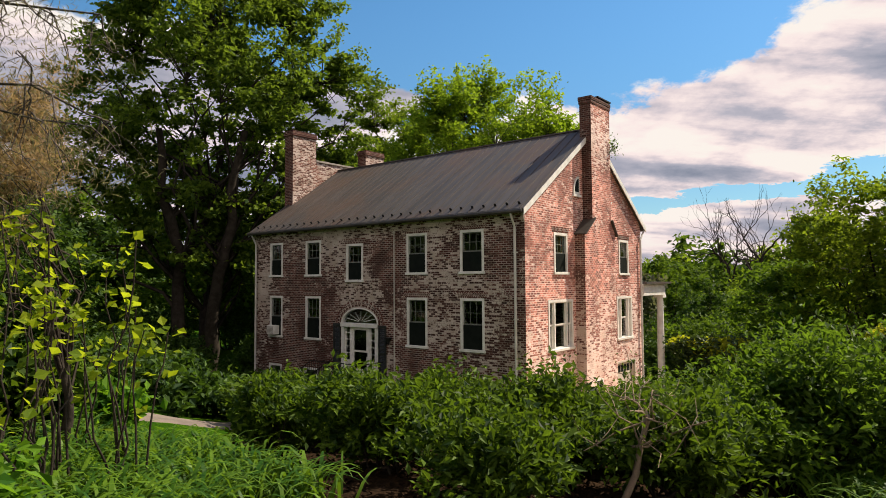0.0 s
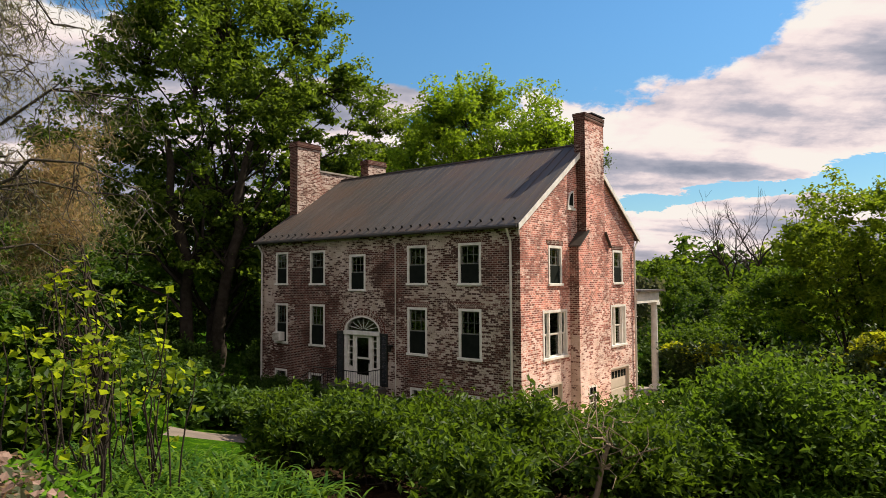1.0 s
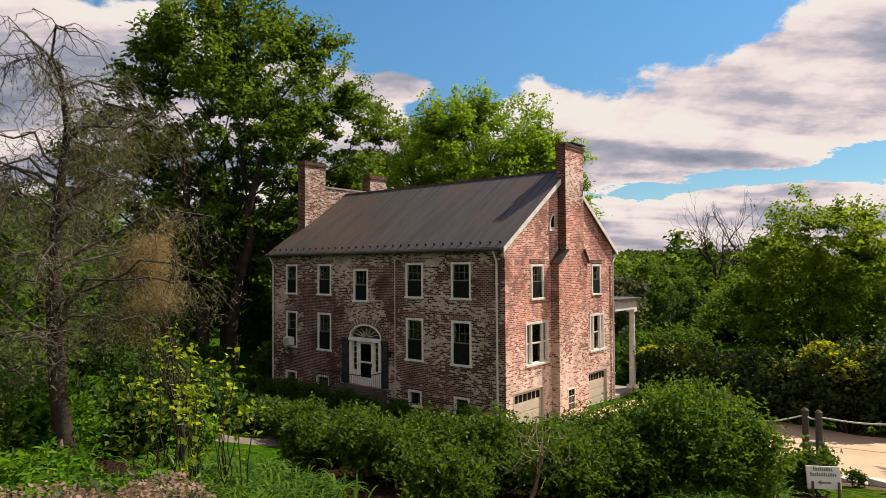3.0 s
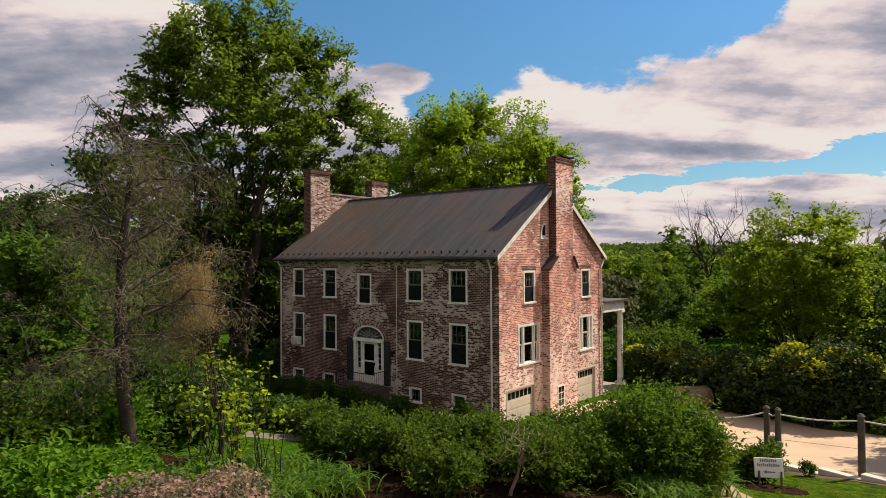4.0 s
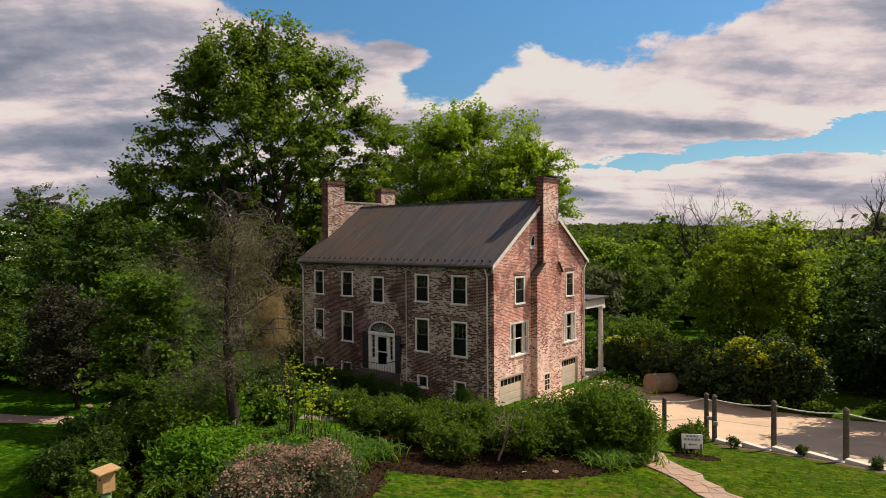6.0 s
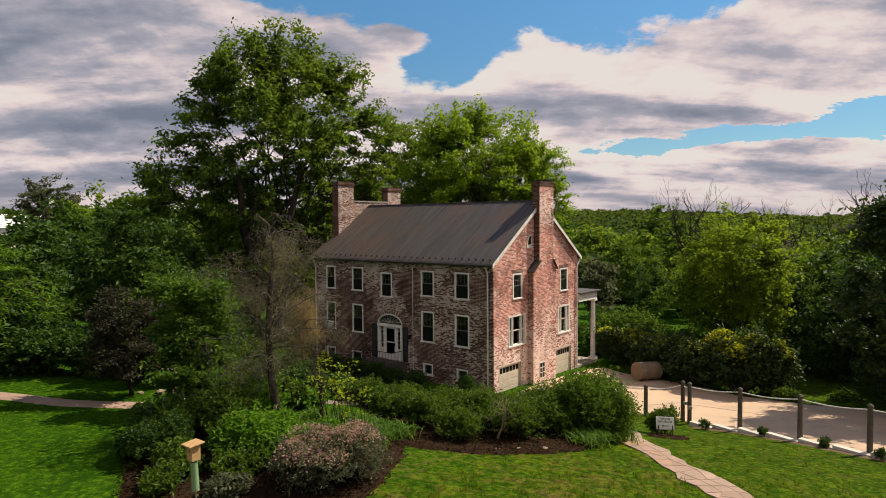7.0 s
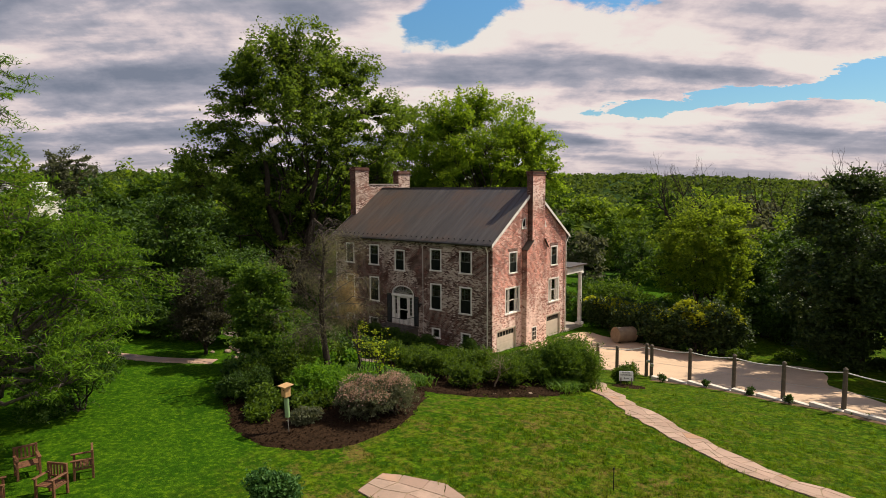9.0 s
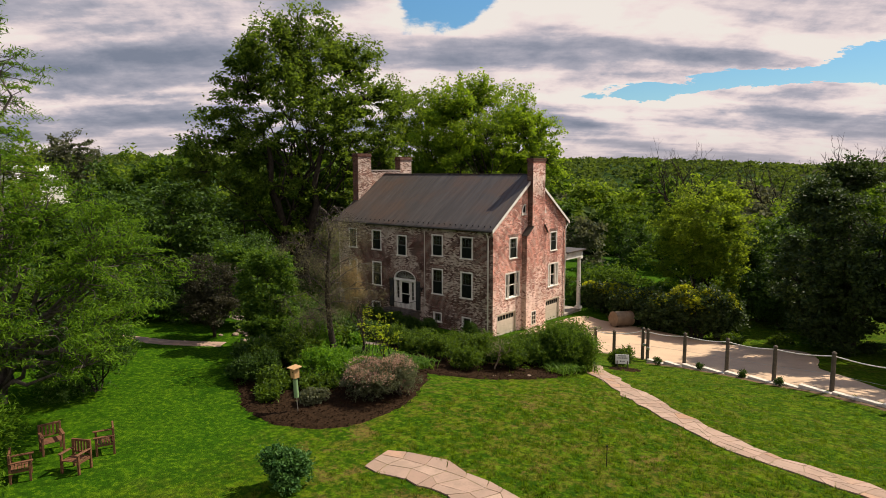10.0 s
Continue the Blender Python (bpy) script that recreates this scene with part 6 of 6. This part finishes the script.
# loose bark chips on the beds
rng = np.random.default_rng(33)
for rim, count in ((BED, 5200), (HEDGE_BED, 5200)):
    p = outline(rim, 10)
    mid_ = p.mean(0)
    at, part_ = rng.integers(0, len(p), count), rng.uniform(0, 1, (count, 1))
    edge_ = p[at] * (1 - part_) + p[(at + 1) % len(p)] * part_
    spot = mid_ + (edge_ - mid_) * (rng.uniform(0, 1, (count, 1)) ** 0.5) * 1.01 + rng.normal(0, 0.04, (count, 2))
    chips = leaf_cards("bark_chips", np.column_stack([spot, land(spot[:, 0], spot[:, 1]) + 0.075]), 0.1, MULCH, rng, 1.2, 0.45)
    tagged(new("bark_chips", chips), "loose dark bark chips on the bed", "mulch", kind="stuff")
# ---- fence, sign and garden things ----
POSTS = [(7.4, 1.2, 1.4), (9.35, -0.3, 1.52), (11.1, -0.1, 1.95), (11.5, -0.35, 1.93), (13.95, -1.2, 1.86), (16.45, -2.1, 1.85), (18.9, -3.0, 1.85), (21.5, -4.0, 1.85), (24.3, -5.1, 1.85)]
fence = thing("rope_fence", (15, -1.5, GZ(15, -1.5)), "timber posts strung with white rope along the driveway", "fence")
for x, y, h in POSTS:
    z = GZ(x, y)
    bm = bmesh.new()
    rod(bm, (x, y, z - 0.2), (x, y, z + h), 0.105, 0.095, 12)
    rod(bm, (x, y, z + h), (x, y, z + h + 0.07), 0.115, 0.05, 12)
    part("post", bm, TIMBER, fence)
for (xa, ya, ha), (xb, yb, hb) in zip(POSTS, POSTS[1:]):
    a, b = np.array([xa, ya, GZ(xa, ya) + ha - 0.14]), np.array([xb, yb, GZ(xb, yb) + hb - 0.14])
    s = np.linspace(0, 1, 9)[:, None]
    line = a + (b - a) * s - np.array([0, 0, 0.09]) * np.sin(s * math.pi)
    ob = new("rope", tubes("rope", [(line, np.full(9, 0.026))], ROPE, 6))
    under(ob, fence)
    wire = a + (b - a) * s - np.array([0, 0, 0.85])
    ob = new("wire", tubes("wire", [(wire, np.full(9, 0.006))], STEEL, 4))
    under(ob, fence)
part("latch", boxes((11.2, 11.42, -0.42, -0.3, 1.84, 1.98), bevel=0.02), STEEL, fence, "pale gate latch")
part("padlock", boxes((11.5, 11.68, -0.58, -0.46, 1.68, 1.86), bevel=0.02), STEEL, fence, "pale padlock")

kerb = tagged(new("kerb"), "low pale concrete kerb between lawn and driveway", "kerb", kind="structure")
line = line_through([(11.7, -0.75), (14, -1.55), (16.5, -2.45), (19, -3.35), (21.6, -4.35), (26, -6.0), (33, -9)], 1.0)
for a, b in zip(line, line[1:]):
    d, mid_ = b - a, (a + b) / 2
    bm = boxes((-np.linalg.norm(d) / 2 + 0.006, np.linalg.norm(d) / 2 - 0.006, -0.14, 0.14, -0.2, 0.13), bevel=0.012)
    ob = mesh_object("kerb_block", bm, KERB)
    ob.parent = kerb
    ob.matrix_basis = pose(mid_[0], mid_[1], GZ(*mid_), 0, 0, math.degrees(math.atan2(d[1], d[0])))

sign = thing("sign", (12.6, -6.65, GZ(12.6, -6.65)), "pale board sign with grey lettering and an arrow on posts", "sign")
to_path = pose(12.6, -6.65, GZ(12.6, -6.65) - 0.14, 0, 0, 30)


def placed(name, bm, mat, parent, m, label=""):
    bm.transform(m)
    return part(name, bm, mat, parent, label)


placed("board", boxes((-0.34, 0.34, -0.02, 0.02, 0.42, 0.9), bevel=0.008), SIGN, sign, to_path @ pose(0, 0, 0, -12, 0, 0))
for k, (w, z) in enumerate([(0.4, 0.83), (0.54, 0.72)]):
    letters = bmesh.new()
    for i in range(9 if k == 0 else 12):
        a = -w / 2 + w * i / (9 if k == 0 else 12)
        box(letters, a, a + 0.028, -0.026, -0.021, z - 0.03, z + (0.03 if i % 3 else 0.045))
    placed("lettering", letters, INK, sign, to_path @ pose(0, 0, 0, -12, 0, 0), "two lines of grey writing")
arrow = prism([(-0.14, 0.56), (-0.06, 0.61), (-0.06, 0.575), (0.14, 0.575), (0.14, 0.545), (-0.06, 0.545), (-0.06, 0.51)], -0.026, -0.021, 1)
placed("arrow", arrow, INK, sign, to_path @ pose(0, 0, 0, -12, 0, 0), "dark arrow pointing along the path")
for a in (-0.26, 0.26):
    placed("sign_post", boxes((a - 0.02, a + 0.02, 0.0, 0.04, -0.2, 0.6)), TIMBER, sign, to_path)

hand_rail = thing("hand_rail", (10.7, -6.4, GZ(10.7, -6.4)), "thin black iron hand rail at the end of the path", "railing")
for x, y in ((10.4, -5.6), (10.9, -6.7), (11.3, -7.5)):
    bm = bmesh.new()
    rod(bm, (x, y, GZ(x, y) - 0.1), (x, y, GZ(x, y) + 0.85), 0.016, sides=6)
    part("rail_post", bm, IRON, hand_rail)
bm = bmesh.new()
rod(bm, (10.4, -5.6, GZ(10.4, -5.6) + 0.85), (11.3, -7.5, GZ(11.3, -7.5) + 0.85), 0.018, sides=6)
part("top_rail", bm, IRON, hand_rail)

bx, by = 7.75, -23.5
bz = GZ(bx, by)
bird = thing("bird_house", (bx, by, bz), "new pine bird house on a steel pole with green sleeve", "bird house")
bm = bmesh.new()
rod(bm, (bx + 0.12, by, bz - 0.2), (bx, by, bz + 1.3), 0.016, sides=8)
part("pole", bm, STEEL, bird)
bm = bmesh.new()
rod(bm, (bx + 0.05, by, bz + 0.55), (bx, by, bz + 1.2), 0.085, sides=16)
part("sleeve", bm, BAFFLE, bird, "green plastic baffle sleeve")
part("nest_box", boxes((bx - 0.11, bx + 0.11, by - 0.11, by + 0.11, bz + 1.25, bz + 1.62), bevel=0.006), PINE, bird)
lid = boxes((-0.19, 0.19, -0.2, 0.18, 0, 0.03), bevel=0.004)
placed("lid", lid, PINE, bird, pose(bx, by, bz + 1.62, 6, 0, 0))
# A dark disc on the box's face paints the shaded hole.
bm = bmesh.new()
rod(bm, (bx + 0.02, by - 0.108, bz + 1.48), (bx + 0.02, by - 0.116, bz + 1.48), 0.022, sides=14)
part("entrance_hole", bm, SCREEN, bird)


def garden_chair(width=0.62):
    """A slatted timber armchair, facing -y, at the origin."""
    ob = thing("garden_chair", (0, 0, 0), "brown slatted timber garden armchair on the lawn", "chair", "garden chairs")
    w = width / 2
    for sx in (-1, 1):
        part("leg", boxes((sx * w - 0.035, sx * w + 0.035, -0.3, -0.23, 0, 0.64), bevel=0.006), TEAK, ob)
        back = boxes((sx * w - 0.035, sx * w + 0.035, 0.23, 0.3, 0, 0.95), bevel=0.006)
        part("leg", back, TEAK, ob)
        part("armrest", boxes((sx * w - 0.05, sx * w + 0.05, -0.36, 0.28, 0.642, 0.68), bevel=0.008), TEAK, ob)
        part("side_rail", boxes((sx * w - 0.02, sx * w + 0.02, -0.23, 0.23, 0.34, 0.41)), TEAK, ob)
    for i in range(6):
        part("seat_slat", boxes((-w + 0.03, w - 0.03, -0.29 + 0.092 * i, -0.215 + 0.092 * i, 0.41, 0.435), bevel=0.004), TEAK, ob)
    part("back_rail", boxes((-w + 0.03, w - 0.03, 0.24, 0.29, 0.88, 0.95), bevel=0.006), TEAK, ob)
    part("back_rail", boxes((-w + 0.03, w - 0.03, 0.245, 0.285, 0.5, 0.55)), TEAK, ob)
    for i in range(5):
        a = -w + 0.09 + (2 * w - 0.18) * i / 4
        part("back_slat", boxes((a - 0.028, a + 0.028, 0.255, 0.275, 0.55, 0.88)), TEAK, ob)
    return ob


chair = garden_chair()
CHAIRS = [(6.2, -29.3, 338), (6.85, -30.35, 28), (6.2, -31.5, 160), (5.0, -30.3, 80)]
for k, (x, y, turn) in enumerate(CHAIRS):
    m_ = pose(x, y, GZ(x, y), 0, 0, turn) @ Matrix.Scale(0.86, 4)
    if k == 0:
        first_at = m_
    else:
        copy_thing(chair, m_)
chair.matrix_basis = first_at
tank = thing("oil_tank", (5.3, 10.3, GZ(5.3, 10.3)), "tan cylindrical metal tank half under the creeper", "tank")
axis_ = Vector((0.46, 0.88, -0.05)).normalized()
c_ = Vector((5.3, 10.3, GZ(5.3, 10.3) + 0.68))
bm = bmesh.new()
rod(bm, c_ - axis_ * 0.85, c_ + axis_ * 0.85, 0.58, sides=28)
part("tank_body", bm, TANK, tank)
for s in (-0.8, 0.8):
    bm = bmesh.new()
    rod(bm, c_ + axis_ * (s - 0.03), c_ + axis_ * (s + 0.03), 0.60, sides=28)
    part("hoop", bm, TANK, tank)
for s in (-0.5, 0.5):
    p = c_ + axis_ * s
    part("cradle", boxes((p.x - 0.12, p.x + 0.12, p.y - 0.12, p.y + 0.12, p.z - 0.95, p.z - 0.53)), TIMBER, tank)


def rock(x, y, r, seed):
    rng = np.random.default_rng(seed)
    bm = bmesh.new()
    bmesh.ops.create_icosphere(bm, subdivisions=2, radius=r)
    for v in bm.verts:
        v.co *= 1 + 0.28 * noise.noise(v.co * (1.6 / r) + Vector((seed, 0, 0)))
        v.co.z *= 0.6
    ob = mesh_object("rock", bm, ROCK)
    ob.location, ob.rotation_euler = (x, y, GZ(x, y) + r * 0.22), (0, 0, rng.uniform(0, 6))
    return tagged(ob, "pale weathered rock edging a mulch bed", "rock", "edging rocks")


for k, (x, y, r) in enumerate([(10.9, -13.0, 0.2), (10.62, -13.5, 0.12), (10.35, -13.72, 0.15), (10.2, -14.1, 0.1), (9.9, -14.3, 0.13), (11.1, -12.65, 0.12), (10.45, -13.4, 0.09), (8.0, -16.9, 0.12), (7.8, -16.7, 0.08)]):
    rock(x, y, r * 0.68, 300 + k)
rng = np.random.default_rng(9)
for k in range(22):
    rock(-4.6 + 3.0 * rng.uniform() , -18.9 + 1.6 * rng.uniform(), rng.uniform(0.1, 0.24), 320 + k)

for x, y, h, lab in ((18.0, -20.4, 0.62, "thin dark garden stake in the lawn"),):
    stake = thing("garden_stake", (x, y, GZ(x, y)), lab, "stake")
    bm = bmesh.new()
    rod(bm, (x, y, GZ(x, y) - 0.1), (x, y, GZ(x, y) + h), 0.014, sides=6)
    rod(bm, (x, y, GZ(x, y) + h), (x, y, GZ(x, y) + h + 0.05), 0.03, 0.02, sides=8)
    part("rod", bm, IRON, stake)
rng = np.random.default_rng(58)
sapling = thing("leaning_sapling", (9.2, -13.3, GZ(9.2, -13.3)), "half-dead leaning sapling with pale bare twigs before the hedge", "shrub")
stem_ = bent((0, 0, -0.1), (0.24, 0.2, 1.0), rng, 0.02, 5)
ends = [stem_[-1 - i % 2] + rng.normal(0, 1, 3) * np.array([0.42, 0.42, 0.2]) + np.array([0, 0, 0.22]) for i in range(16)]
s = new("trunk", tubes("trunk", [(stem_, np.linspace(0.042, 0.028, 5))], DRYWOOD, 8))
s.parent = sapling
lines = [(bent(stem_[-1 - i % 2], e, rng, 0.1, 5), np.linspace(0.014, 0.004, 5)) for i, e in enumerate(ends)]
lines += [(bent(lines[i % 16][0][3], lines[i % 16][0][3] + rng.normal(0, 0.2, 3), rng, 0.1, 3), np.linspace(0.006, 0.003, 3)) for i in range(48)]
s = tagged(new("branching", tubes("branching", lines, DRYWOOD, 4)), "pale bare twigs", kind="stuff")
s.parent = sapling
spots = np.array([l[0][-1] for l in lines])[rng.integers(0, 64, 260)] + rng.normal(0, 0.07, (260, 3))
s = new("foliage", leaf_cards("foliage", spots, 0.06, HEDGE, rng, 0.3, 0.5))
s.parent = sapling

# white farm building far off among the trees
fx, fy = -174.5, 30.5
fz = GZ(fx, fy)
barn = thing("farm_building", (fx, fy, fz), "white gabled building far off among trees", "building")
part("wall", boxes((fx - 6, fx + 6, fy - 6.2, fy + 6.2, fz - 1, 10.2)), FAR_WALL, barn)
part("roof", prism([(fx - 6.6, 10.2), (fx, 13.9), (fx + 6.6, 10.2)], fy - 6.7, fy + 6.7, 1), FAR_ROOF, barn)
# a weed rooted in the chimney's brickwork
rng = np.random.default_rng(71)
weed = thing("chimney_weed", (0.4, 6.4, 11.1), "small green weed rooted in the chimney brickwork", "plant")
spots = rng.normal(0, 0.16, (160, 3)) * np.array([0.7, 1.2, 1.5]) + np.array([0.1, 0.3, 0.3])
f = new("foliage", leaf_cards("foliage", spots, 0.11, HEDGE, rng, 0.3, 0.5))
f.parent = weed
s = new("stalk", tubes("stalk", [(bent((0, -0.08, 0), (0.1, 0.3 + 0.08 * i, 0.25 + 0.12 * i), rng, 0.06, 4), np.linspace(0.012, 0.004, 4)) for i in range(4)], BARK, 5))
s.parent = weed

# ---- flagstones, last ----
def flagged(name, points, width, label, seed, size=0.62):
    """A path of irregular flat stones set in earth."""
    rng = np.random.default_rng(seed)
    bed, mid, across = ribbon(name, points, width * 0.97, 0.03, JOINT, label, "path", seed, 0.03)
    length = np.r_[0, np.cumsum(np.linalg.norm(np.diff(mid, axis=0), axis=1))]
    rows, cols = int(length[-1] / size), 3
    ss = np.linspace(0, length[-1], rows + 1)
    grid = np.zeros((rows + 1, cols + 1, 2))
    for i, s in enumerate(ss):
        for j in range(cols + 1):
            f = np.clip(s + rng.normal(0, 0.13), 0, length[-1])
            m_ = np.array([np.interp(f, length, mid[:, a]) for a in (0, 1)])
            w = np.array([np.interp(f, length, across[:, a]) for a in (0, 1)])
            off = (j / cols - 0.5) * width * (0.72 if i == 0 else 1.0) + (rng.normal(0, 0.12) if 0 < j < cols else rng.normal(0, 0.085))
            grid[i, j] = m_ + w * off
    for i in range(rows):
        for j in range(cols):
            p = np.array([grid[i, j], grid[i + 1, j], grid[i + 1, j + 1], grid[i, j + 1]])
            c_ = p.mean(0)
            ring_ = []
            for a in range(4):
                e0, e1 = p[a], p[(a + 1) % 4]
                for f in (0.05, 0.5, 0.95):
                    q_ = e0 + (e1 - e0) * f
                    d = c_ - q_
                    ring_.append(q_ + d / (np.linalg.norm(d) + 1e-6) * (0.008 + rng.uniform(0, 0.018)))
            z = float(land(*c_)) + 0.038 + rng.uniform(-0.004, 0.004)
            bm = bmesh.new()
            top_ = [bm.verts.new((*q_, float(land(*q_)) - float(land(*c_)) + z)) for q_ in ring_]
            low_ = [bm.verts.new((q_[0], q_[1], v.co.z - 0.06)) for q_, v in zip(ring_, top_)]
            bm.faces.new(top_)
            for a in range(len(top_)):
                bm.faces.new((top_[a], low_[a], low_[(a + 1) % len(top_)], top_[(a + 1) % len(top_)]))
            bmesh.ops.recalc_face_normals(bm, faces=bm.faces)
            ob = mesh_object("flagstone", bm, FLAG)
            ob.parent = bed


flagged("flagstone_path", PATH_LINE, 1.2, "curving path of pinkish flagstones across the lawn", 401)
flagged("flagstone_patio", PATIO_LINE, 1.5, "short path of pinkish flagstones ending in the lawn", 402)
